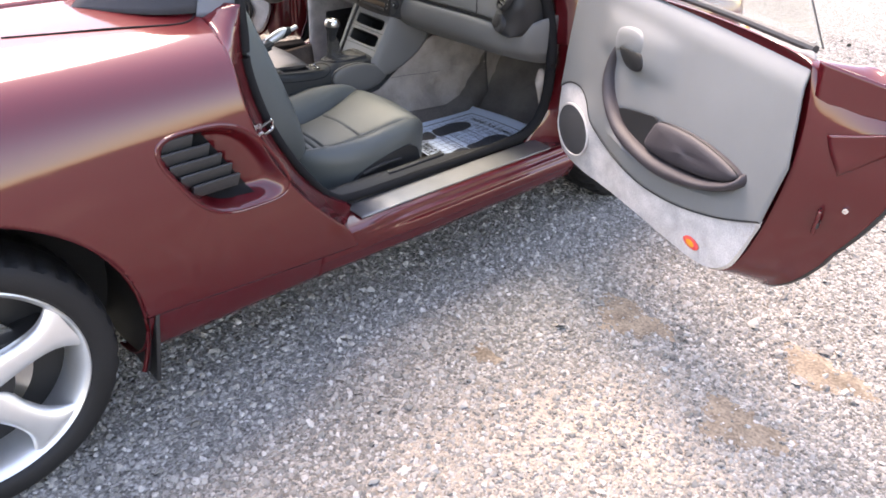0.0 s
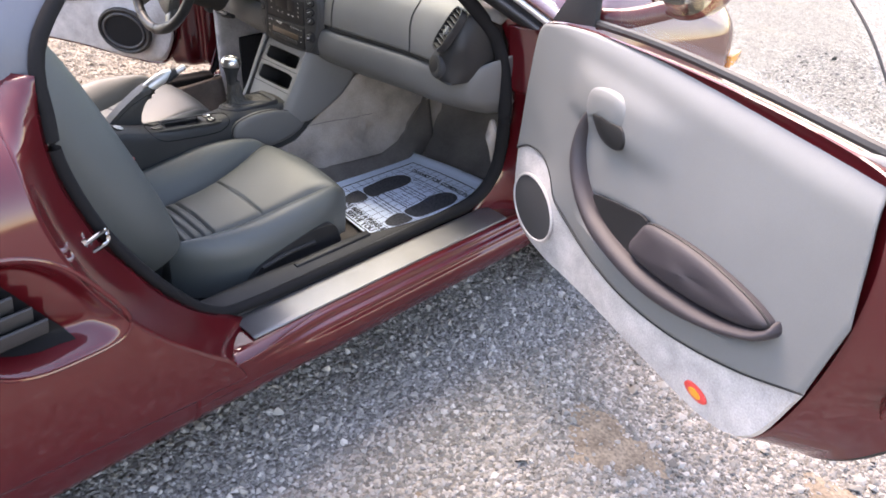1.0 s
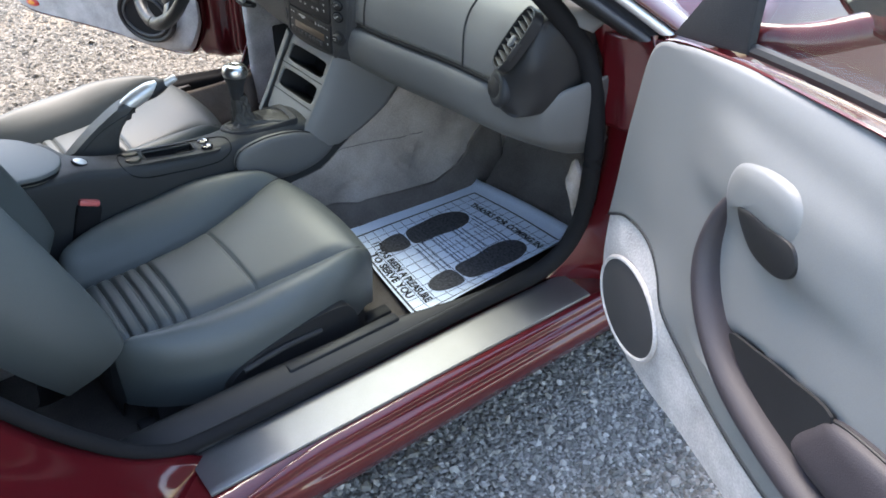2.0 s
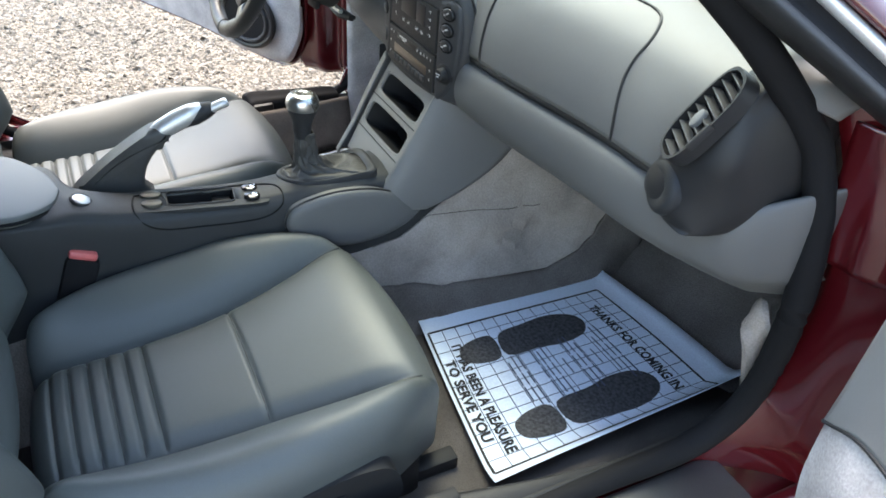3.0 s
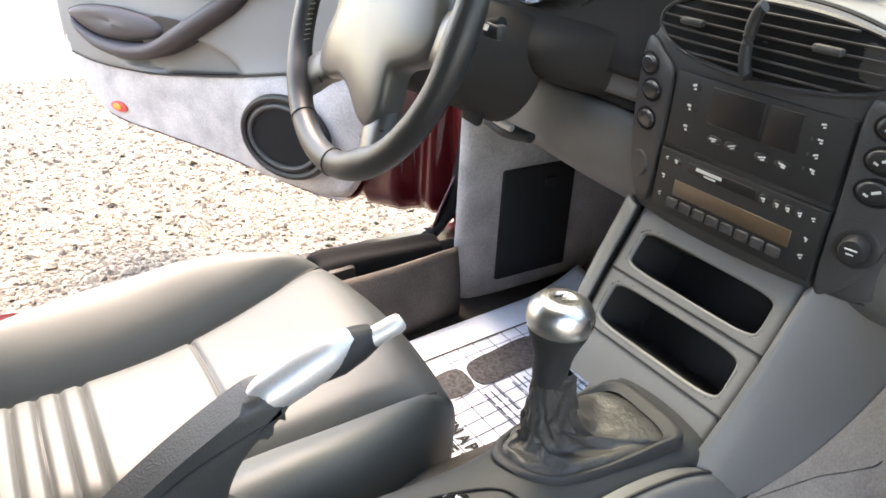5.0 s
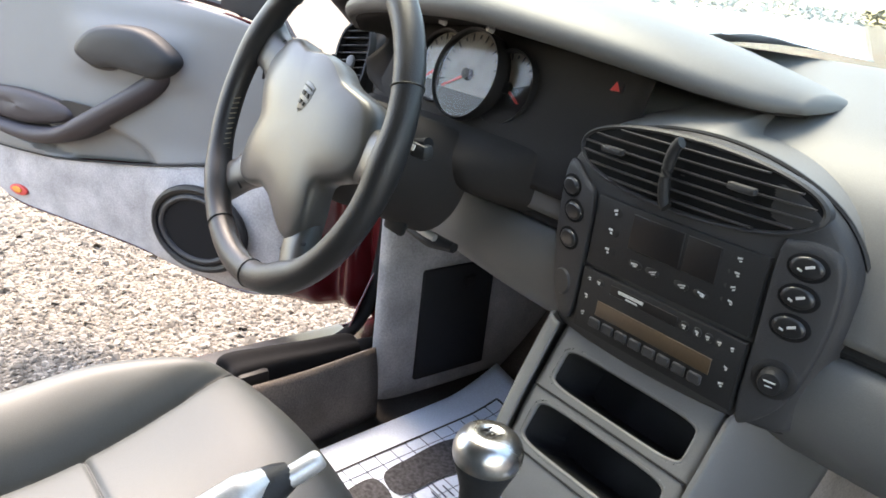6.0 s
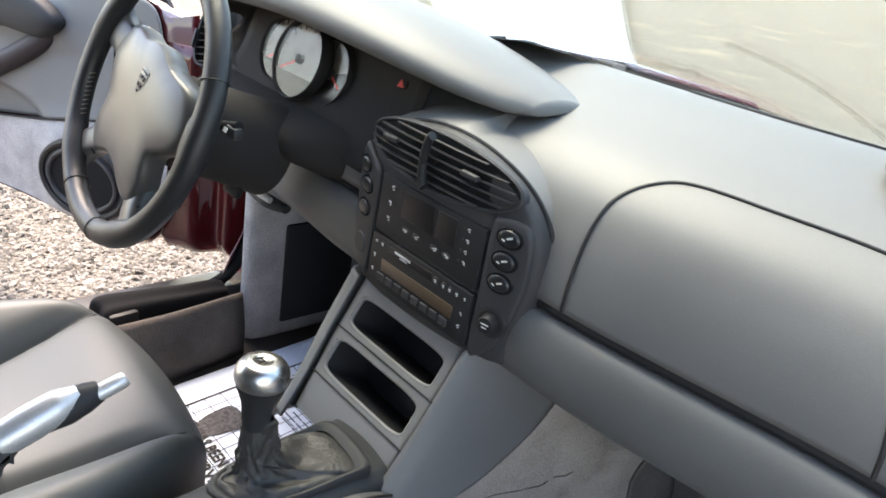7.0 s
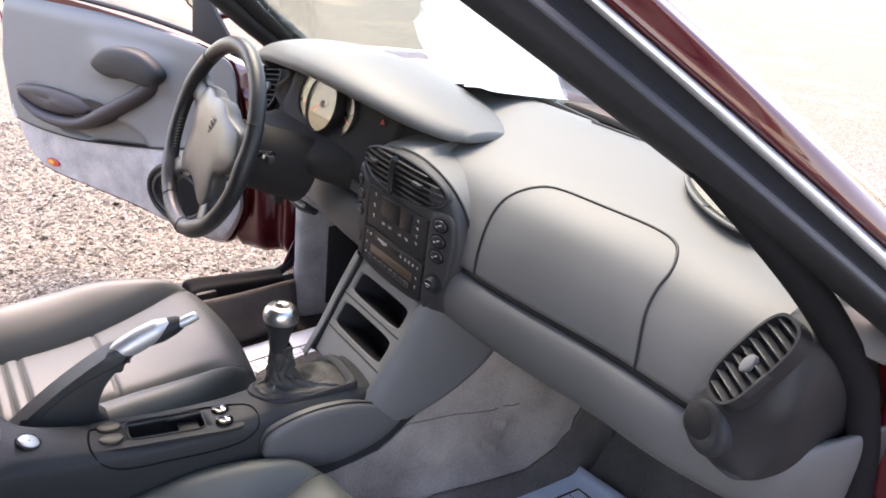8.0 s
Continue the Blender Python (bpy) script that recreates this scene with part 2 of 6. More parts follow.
def grid_mesh(pts, close_u=False, close_v=False, cap_u=False, flip=False):
    """A bmesh of quads over an array of points (nu, nv, 3). cap_u closes the first and last row."""
    nu, nv = pts.shape[:2]
    bm = bmesh.new()
    vs = [bm.verts.new(p) for p in pts.reshape(-1, 3)]
    for i in range(nu if close_u else nu - 1):
        for j in range(nv if close_v else nv - 1):
            q = [vs[i * nv + j], vs[i * nv + (j + 1) % nv], vs[(i + 1) % nu * nv + (j + 1) % nv], vs[(i + 1) % nu * nv + j]]
            if len(set(q)) == 4:
                bm.faces.new(q[::-1] if flip else q)
    if cap_u:
        for row in (0, nu - 1):
            r = vs[row * nv : row * nv + nv]
            bm.faces.new(r if row else r[::-1])
    bmesh.ops.remove_doubles(bm, verts=bm.verts, dist=1e-6)
    bmesh.ops.recalc_face_normals(bm, faces=bm.faces)
    return bm


def loft(rows, nu=24, nv=24, close_v=False, cap=False):
    """A smooth skin over rows of points (all rows alike long)."""
    r = np.asarray(rows, float)
    r = spline(r, nu)
    r = np.swapaxes(spline(np.swapaxes(r, 0, 1), nv, close_v), 0, 1)
    return grid_mesh(r, close_v=close_v, cap_u=cap)


def tube(path, radius, n=24, sides=10, closed=False, flat=1.0, up=(0, 0, 1), raw=False):
    """A round bar along a path; radius may be a list that goes with the points."""
    p = np.asarray(path, float) if raw else spline(path, n, closed)
    k = len(p)
    rad = np.interp(np.linspace(0, 1, k), np.linspace(0, 1, len(radius)), radius) if np.ndim(radius) else np.full(k, radius)
    tan = (np.roll(p, -1, 0) - np.roll(p, 1, 0)) if closed else np.gradient(p, axis=0)
    tan /= np.linalg.norm(tan, axis=1)[:, None] + 1e-12
    side = np.cross(tan, up)
    bad = np.linalg.norm(side, axis=1) < 1e-3
    side[bad] = np.cross(tan[bad], (1, 0, 0.01))
    side /= np.linalg.norm(side, axis=1)[:, None]
    top = np.cross(side, tan)
    a = np.linspace(0, 2 * np.pi, sides, endpoint=False)
    ring = p[:, None] + rad[:, None, None] * (np.cos(a)[None, :, None] * side[:, None] + flat * np.sin(a)[None, :, None] * top[:, None])
    return grid_mesh(ring, close_u=closed, close_v=True, cap_u=not closed)


def box(size, at=(0, 0, 0), bevel=0.0, seg=2, turn=(0, 0, 0)):
    bm = bmesh.new()
    bmesh.ops.create_cube(bm, size=1.0, matrix=Matrix.Diagonal((*size, 1)))
    if bevel:
        bmesh.ops.bevel(bm, geom=bm.edges[:], offset=bevel, segments=seg, affect="EDGES", profile=0.5)
    bm.transform(pose(*at, *turn))
    return bm


def slab(outline, depth, m=None, bevel=0.0, seg=2):
    """A plate with the outline (x, y), from z = 0 down by depth, its upper rim rounded."""
    bm = bmesh.new()
    top = bm.faces.new([bm.verts.new((x, y, 0)) for x, y in outline])
    if top.normal.z < 0 or sum(outline[i - 1][0] * outline[i][1] - outline[i][0] * outline[i - 1][1] for i in range(len(outline))) < 0:
        bmesh.ops.reverse_faces(bm, faces=[top])
    ret = bmesh.ops.extrude_face_region(bm, geom=[top])
    lower = [v for v in ret["geom"] if isinstance(v, bmesh.types.BMVert)]
    upper = [v for v in bm.verts if v not in set(lower)]
    for v in upper:
        v.co.z -= depth
    bm.faces.ensure_lookup_table()
    if bevel:
        rim = [e for e in bm.edges if all(v in set(lower) for v in e.verts)]
        bmesh.ops.bevel(bm, geom=rim, offset=bevel, segments=seg, affect="EDGES", profile=0.5)
    bmesh.ops.recalc_face_normals(bm, faces=bm.faces)
    if m is not None:
        bm.transform(m)
    return bm


def oval(a, b, n=40, power=2.0, cx=0.0, cy=0.0):
    t = np.linspace(0, 2 * np.pi, n, endpoint=False)
    c, s = np.cos(t), np.sin(t)
    return [(cx + a * math.copysign(abs(u) ** (2 / power), u), cy + b * math.copysign(abs(v) ** (2 / power), v)) for u, v in zip(c, s)]


def ring_slab(outer, inner, depth, m=None):
    """A plate with a hole; outer and inner have equally many points."""
    k = len(outer)
    pts = np.zeros((4, k, 3))
    for r, (o, z) in enumerate(((inner, -depth), (inner, 0.0), (outer, 0.0), (outer, -depth))):
        pts[r, :, :2], pts[r, :, 2] = o, z
    bm = grid_mesh(pts, close_v=True, close_u=True)
    if m is not None:
        bm.transform(m)
    return bm


def revolve(profile, n=48, m=None):
    """A turned body about the z axis; profile of (radius, z)."""
    a = np.linspace(0, 2 * np.pi, n, endpoint=False)
    p = np.asarray(profile, float)
    pts = np.stack([p[:, 0, None] * np.cos(a), p[:, 0, None] * np.sin(a), np.repeat(p[:, 1, None], n, 1)], -1)
    bm = grid_mesh(pts, close_v=True)
    if m is not None:
        bm.transform(m)
    return bm


def joined(*bms):
    out = bmesh.new()
    for b in bms:
        me = bpy.data.meshes.new("tmp")
        b.to_mesh(me)
        b.free()
        out.from_mesh(me)
        bpy.data.meshes.remove(me)
    return out


def mirrored(bm):
    bm.transform(Matrix.Diagonal((-1, 1, 1, 1)))
    bmesh.ops.reverse_faces(bm, faces=bm.faces)
    return bm


def part(name, bm, mat, parent=None, label="", solid=0.0, sharp=40.0):
    """Links a bmesh as ONE mesh object under a thing or a part."""
    me = bpy.data.meshes.new(name)
    for f in bm.faces:
        f.smooth = True
    lim = radians(sharp)
    for e in bm.edges:
        if len(e.link_faces) == 2 and e.calc_face_angle(0.0) > lim:
            e.smooth = False
    bm.to_mesh(me)
    bm.free()
    ob = new(name, me)
    me.materials.append(M[mat] if isinstance(mat, str) else mat)
    if parent is not None:
        if parent.parent is not None and parent.parent.parent is not None:
            parent = parent.parent
        ob.parent = parent
    if solid:
        mod = ob.modifiers.new("thickness", "SOLIDIFY")
        mod.thickness, mod.offset = solid, -1.0
    if label:
        ob["label"] = label
    return ob


def thing(name, label, category, at=(0, 0, 0), group="", kind=""):
    e = new(name)
    e.location = at
    e.empty_display_size = 0.1
    return tagged(e, label, category, group, kind)


def facing(at, normal, up=(0, 0, 1)):
    """A pose at a place whose z axis points along normal and whose y axis points as far up as it can."""
    z = Vector(normal).normalized()
    x = Vector(up).cross(z).normalized()
    y = z.cross(x)
    m = Matrix((x, y, z)).transposed().to_4x4()
    m.translation = at
    return m

# ---- ground ----
def build_ground():
    pts = np.zeros((2, 2, 3))
    pts[:, :, 0], pts[:, :, 1] = [[-150, 150], [-150, 150]], [[-150, -150], [150, 150]]
    ob = part("ground", grid_mesh(pts), "gravel")
    return tagged(ob, "pale grey gravel lot with dusty brown patches", "ground", kind="structure")


def gravel_chips(name, count, xs, ys, size, seed, label):
    """Loose stones as small five-sided chips, all in one mesh."""
    g = np.random.default_rng(seed)
    c = np.stack([g.uniform(*xs, count), g.uniform(*ys, count), np.zeros(count)], 1)
    s = size * g.lognormal(0.0, 0.38, count)
    base = np.array([(1, 0, -.3), (.25, .9, -.3), (-.85, .5, -.3), (-.75, -.6, -.3), (.3, -.95, -.3), (.55, .05, .45), (-.2, .5, .5), (-.3, -.4, .42)], float)
    v = base[None] * g.uniform(0.6, 1.35, (count, 8, 1)) * s[:, None, None]
    a = g.uniform(0, 2 * np.pi, count)
    x, y = v[..., 0] * np.cos(a)[:, None] - v[..., 1] * np.sin(a)[:, None], v[..., 0] * np.sin(a)[:, None] + v[..., 1] * np.cos(a)[:, None]
    v = np.stack([x, y, v[..., 2] * g.uniform(0.5, 1.1, (count, 1))], -1)
    tip = g.normal(0, 0.35, (count, 2))
    v[..., 2] += v[..., 0] * tip[:, :1] + v[..., 1] * tip[:, 1:]
    v += c[:, None]
    v[..., 2] += 0.18 * s[:, None]
    f = np.array([(0, 1, 5), (1, 6, 5), (1, 2, 6), (2, 7, 6), (2, 3, 7), (3, 4, 7), (4, 5, 7), (4, 0, 5), (5, 6, 7)])
    faces = (f[None] + 8 * np.arange(count)[:, None, None]).reshape(-1, 3)
    me = bpy.data.meshes.new(name)
    me.from_pydata(v.reshape(-1, 3).tolist(), [], faces.tolist())
    me.materials.append(M["stone"])
    return tagged(new(name, me), label, "gravel", kind="stuff")


ground = build_ground()
gravel_chips("gravel_chips", 48000, (0.55, 2.5), (-1.7, 1.2), 0.0055, 3, "loose grey crushed stone beside the car")
gravel_chips("gravel_chips", 14000, (0.3, 2.6), (1.2, 4.2), 0.0065, 4, "loose grey crushed stone ahead of the open door")
gravel_chips("gravel_chips", 34000, (-3.6, -0.75), (-1.2, 1.6), 0.0068, 5, "sunlit pale crushed stone beside the driver's door")


def dirt_patch(x, y, radius, seed):
    """A thin irregular spread of brown dust between the stones."""
    g = random.Random(seed)
    outline = [radius * (1 + .25 * math.sin(3 * a + g.random()) + .12 * math.sin(7 * a + seed) + .08 * math.sin(13 * a)) for a in np.linspace(0, 2 * math.pi, 40, endpoint=False)]
    rows = [[(x + f * r * 1.25 * math.cos(2 * math.pi * i / 40), y + f * r * .85 * math.sin(2 * math.pi * i / 40), .0078 - .0070 * f * f) for i, r in enumerate(outline)] for f in (.02, .4, .7, .9, 1.0)]
    ob = part("dirt_patch", grid_mesh(np.array(rows), close_v=True), "dust")
    return tagged(ob, "patch of dry brown dust on the gravel", "dirt", kind="stuff")


for px, py, pr, ps in ((1.37, .19, .105, 1), (1.90, .42, .100, 2), (1.85, .02, .10, 3), (1.20, -.30, .04, 4)):
    dirt_patch(px, py, pr, ps)


def far_woods(seed):
    """A low uneven belt of trees round the lot, in leafy clumps."""
    g = np.random.default_rng(seed)
    n = 16000
    a = g.uniform(0, 2 * np.pi, n)
    r = g.uniform(112, 130, n)
    top = 2.2 + 1.0 * np.sin(5 * a + 1) * np.sin(11 * a) + .6 * np.sin(23 * a + 2) + .4 * np.sin(61 * a)
    z = top * g.uniform(0, 1, n) ** .7
    c = np.stack([r * np.cos(a), r * np.sin(a), np.maximum(z, .3)], 1)
    v = g.normal(0, .38, (n, 4, 3)) * np.array([1, 1, .7])
    faces = (np.array([(0, 1, 2), (0, 2, 3)])[None] + 4 * np.arange(n)[:, None, None]).reshape(-1, 3)
    me = bpy.data.meshes.new("far_woods")
    me.from_pydata((v + c[:, None]).reshape(-1, 3).tolist(), [], faces.tolist())
    me.materials.append(M["woods"])
    return tagged(new("far_woods", me), "low belt of far green trees round the lot", "trees", kind="stuff")


far_woods(11)

# ---- car ----
car = thing("car", "dark red convertible with open doors and raised black soft top", "car")

PROFILE = np.array([(.70, .17), (.775, .185), (.815, .215), (.838, .27), (.853, .34), (.864, .45), (.868, .57), (.864, .68), (.852, .78), (.826, .86), (.775, .915), (.69, .952), (.58, .972), (.46, .982)])
EDGE_Z = [.15, .30, .335, .36, .42, .50, .60, .70, .81, .90, 1.1]
EDGE_Y = [-.50, -.50, -.505, -.54, -.60, -.675, -.745, -.795, -.822, -.820, -.800]
WHEEL_Y, WHEEL_Z, FRONT_Y = -1.52, .318, .895


def quarter_points(nu=400, nv=280):
    prof = spline(PROFILE, nv)
    out = np.zeros((nu, nv, 3))
    u = np.linspace(0, 1, nu)
    for j, (x, z) in enumerate(prof):
        end = float(soft(z, EDGE_Z, EDGE_Y, .05))
        y = -2.2 + (end + 2.2) * u
        flare = .024 * np.exp(-((y + 1.5) / .42) ** 2) * np.exp(-((z - .60) / .22) ** 2)
        tail = np.clip((-1.5 - y) / .7, 0, 1) ** 2
        zc = .288 + .040 * np.clip((-.52 - y) / .53, 0, 1.2)
        flare = flare - .007 / (1 + np.exp(np.clip((z - zc) / .0022, -40, 40)))
        xx = x * (1 - .12 * tail) + flare
        zz = z - .10 * tail * np.clip((z - .4) / .5, 0, 1)
        b = (z - .545) / .225
        p = (y + 1.075 - .135 * (1 - b)) / .245
        r = (np.abs(2 * p - 1) ** 3.2 + abs(2 * b - 1) ** 3.2) ** (1 / 3.2)
        k = np.clip((1.0 - r) / .34, 0, 1)
        xx = xx - (.095 * (1 - .70 * np.clip(p, 0, 1)) * k * k * (3 - 2 * k) if 0 < b < 1 else 0)
        out[:, j] = np.stack([xx, y, zz], 1)
    return out


def with_arch(pts, cy, cz, radius):
    """Faces inside the wheel arch are cut away, and the rim of the cut is drawn onto the circle."""
    d = np.hypot(pts[..., 1] - cy, pts[..., 2] - cz)
    near = np.abs(d - radius) < .0075
    k = np.where(near, radius / np.maximum(d, 1e-6), 1.0)
    pts = pts.copy()
    pts[..., 1], pts[..., 2] = cy + (pts[..., 1] - cy) * k, cz + (pts[..., 2] - cz) * k
    bm = grid_mesh(pts)
    gone = [f for f in bm.faces if math.hypot(f.calc_center_median().y - cy, f.calc_center_median().z - cz) < radius and f.calc_center_median().z < .95]
    bmesh.ops.delete(bm, geom=gone, context="FACES")
    for v in bm.verts:
        if v.is_boundary and math.hypot(v.co.y - cy, v.co.z - cz) < radius + .02:
            q = radius / max(1e-6, math.hypot(v.co.y - cy, v.co.z - cz))
            v.co.y, v.co.z = cy + (v.co.y - cy) * q, cz + (v.co.z - cz) * q
    bmesh.ops.recalc_face_normals(bm, faces=bm.faces)
    return bm


def outward(bm, x=1.0):
    """Turns an open sheet so that its faces look to the side x."""
    if sum(f.normal.x * f.calc_area() for f in bm.faces) * x < 0:
        bmesh.ops.reverse_faces(bm, faces=bm.faces)
    return bm


quarter_panel = part("quarter_panel", outward(with_arch(quarter_points(), WHEEL_Y, .325, .392)), "paint", car, "glossy dark red rear wing with air intake", solid=.004)
part("quarter_panel", outward(mirrored(with_arch(quarter_points(90, 60), WHEEL_Y, .325, .392)), -1), "paint", car, "glossy dark red rear wing", solid=.004)
# rolled lip of the arch, and the dark liner in it
for side in (1, -1):
    a = np.linspace(radians(-22), radians(205), 40)
    lip = [(.845 + .015 * math.sin(t), WHEEL_Y + .392 * math.cos(t), .325 + .392 * math.sin(t)) for t in a]
    part("wheel_arch_lip", tube([(side * x, y, z) for x, y, z in lip], .006, raw=True, sides=8), "paint", car)
    rows = [[(side * x, WHEEL_Y + r * math.cos(t), .325 + r * math.sin(t)) for t in a] for x, r in ((.86, .392), (.80, .405), (.55, .41), (.50, .30), (.50, .05))]
    part("wheel_arch_liner", grid_mesh(np.array(rows)), "black", car, "black wheel arch liner")
    part("mud_flap", box((.17, .012, .20), (side * .765, -1.115, .235), .004, turn=(-8, 0, 0)), "black", car, "black rubber mud flap")

# intake grille: louvres in the recess, their inner ends meeting its floor
def throat_points():
    """The back of the recess, where it opens into the dark duct."""
    prof = spline(PROFILE, 280)
    rows = []
    for b in np.linspace(.5 - .405, .5 + .405, 40):
        z = .545 + .225 * b
        x = float(np.interp(z, prof[:, 1], prof[:, 0]))
        half = .5 * max(0.0, .82 ** 3.2 - abs(2 * b - 1) ** 3.2) ** (1 / 3.2)
        row = []
        for p in np.linspace(.5 - half, min(.58, .5 + half), 24):
            y = -1.075 + .135 * (1 - b) + .245 * p
            k = min(1.0, (1 - (abs(2 * p - 1) ** 3.2 + abs(2 * b - 1) ** 3.2) ** (1 / 3.2)) / .34)
            flare = .024 * math.exp(-(((y + 1.5) / .42) ** 2)) * math.exp(-(((z - .60) / .22) ** 2))
            row.append((x + flare - .095 * (1 - .70 * min(1, max(0, p))) * k * k * (3 - 2 * k) + .003, y, z))
        rows.append(row)
    return np.array(rows)


part("intake_throat", outward(grid_mesh(throat_points())), "seal", car, "black throat of the air intake")
intake = part("air_intake", slab([(-.120, -.085), (.035, -.085), (.010, .095), (-.125, .095)], .004, facing((.826, -.965, .655), (1, 0, 0))), "black", car, "black air intake grille")
for i in range(5):
    z = .748 - .0315 * i
    b = (z - .545) / .225
    start = -1.075 + .135 * (1 - b)
    a0, a1 = start + (.018, .010, .008, .010, .018)[i], start + (.112, .130, .138, .142, .140)[i]
    rows = []
    for q in np.linspace(0, 1, 6):
        y, x = a0 + (a1 - a0) * q, .855 - .010 * q
        rise = -.004 * q
        rows.append([(x + dx, y, z + dz + rise) for dx, dz in ((-.004, .0135), (.0005, .0125), (.001, .0095), (-.006, -.006), (-.016, -.0240), (-.022, -.025), (-.016, .004))])
    part("slat", loft(rows, 10, 18, close_v=True, cap=True), "panel", intake)

rim_pts = []
for a in np.linspace(0, 2 * math.pi, 72, endpoint=False):
    c, s = math.cos(a), math.sin(a)
    p = .5 + .51 * math.copysign(abs(c) ** (2 / 3.2), c)
    b = .5 + .51 * math.copysign(abs(s) ** (2 / 3.2), s)
    y, z = -1.075 + .135 * (1 - b) + .245 * p, .545 + .225 * b
    x = np.interp(z, spline(PROFILE[:10], 60)[:, 1], spline(PROFILE[:10], 60)[:, 0]) + .024 * math.exp(-((y + 1.5) / .42) ** 2) * math.exp(-((z - .60) / .22) ** 2)
    rim_pts.append((x - .0012, y, z))
part("intake_rim", tube(rim_pts, .0042, raw=True, sides=8, closed=True), "paint", car, "raised red rim of the air intake")

# sill, door step and the red jamb behind the door
ROCKER = [(.72, .175), (.775, .185), (.812, .212), (.830, .248), (.835, .262), (.8465, .270), (.850, .298), (.842, .311), (.840, .321), (.826, .327), (.822, .340), (.806, .346)]
for side, dz in ((1, 0.0), (-1, -.045)):
    rows = []
    for y in (-.62, -.56, -.50, -.46, -.42, -.38, -.34, -.30, -.26, -.20, -.10, .05, .20, .35, .485):
        t = (y + .60) / 1.085
        w = min(1, max(0, (y + .51) / .27))
        w = w * w * (3 - 2 * w)
        skin = lambda z: np.interp(z, PROFILE[:8, 1], PROFILE[:8, 0]) - (.004 if y < -.5 else 0)
        rows.append([(side * ((x + .018 * t) * w + skin(z) * (1 - w)), y, z + dz) for x, z in ROCKER])
    bm = loft(rows, 60, 40)
    part("sill_panel", outward(bm, side), "paint", car, "red sill panel with moulded ribs", solid=.003)
    plate_rows = [[(side * x, y, z + dz) for x, z in ((.806, .3465), (.803, .3505), (.790, .352), (.735, .352), (.722, .351), (.716, .347))] for y in (-.455, -.3, 0, .2, .375)]
    for r, (y, xo) in enumerate(((-.455, 0), (-.3, .003), (0, .01), (.2, .014), (.375, .018))):
        plate_rows[r] = [(px + side * xo, y, pz) for px, _, pz in plate_rows[r]]
    top = [[(side * x, y, .3442 + dz) for x in (.69, .75, .80, xo)] for y, xo in ((-.64, .852), (-.50, .851), (-.46, .849), (-.42, .842), (-.38, .834), (-.34, .826), (-.28, .818), (-.2, .815), (.2, .822), (.47, .826))]
    part("sill_top", grid_mesh(np.array(top)), "paint", car, solid=.003)
    part("sill_plate", grid_mesh(np.array(plate_rows)), "aluminium", car, "brushed aluminium door sill plate, scuffed at its front", solid=.003)
    inner = [[(side * x, y, z + dz) for x, z in ((.722, .330), (.716, .350), (.708, .358), (.700, .355), (.695, .360), (.695 - .040 * k, .360 + .012 * k), (.694 - .062 * k, .358 + .010 * k), (.688 - .068 * k, .340), (.672 - .057 * k, .25))] for y, k in ((-.60, 1), (-.3, 1), (-.05, .8), (.1, .35), (.2, .12), (.3, 0), (.46, 0))]
    part("sill_cover", loft(inner, 12, 30), "black", car, "dark plastic inner sill cover", solid=.003)
    part("sill_strip", tube([(side * .700, -.5, .3625 + dz), (side * .700, .36, .3625 + dz)], .006, 4, 8), "rubber", car)
    part("sill_slot", box((.022, .24, .012), (side * .656, -.12, .370 + dz), .005), "black", car)
    floor_edge = [[(side * x, y, z) for x, z in ((.69, .34), (.69, .20), (.55, .18), (0, .18))] for y in (-.9, .8)]
    part("underbody", grid_mesh(np.array(floor_edge)), "black", car, solid=.004)

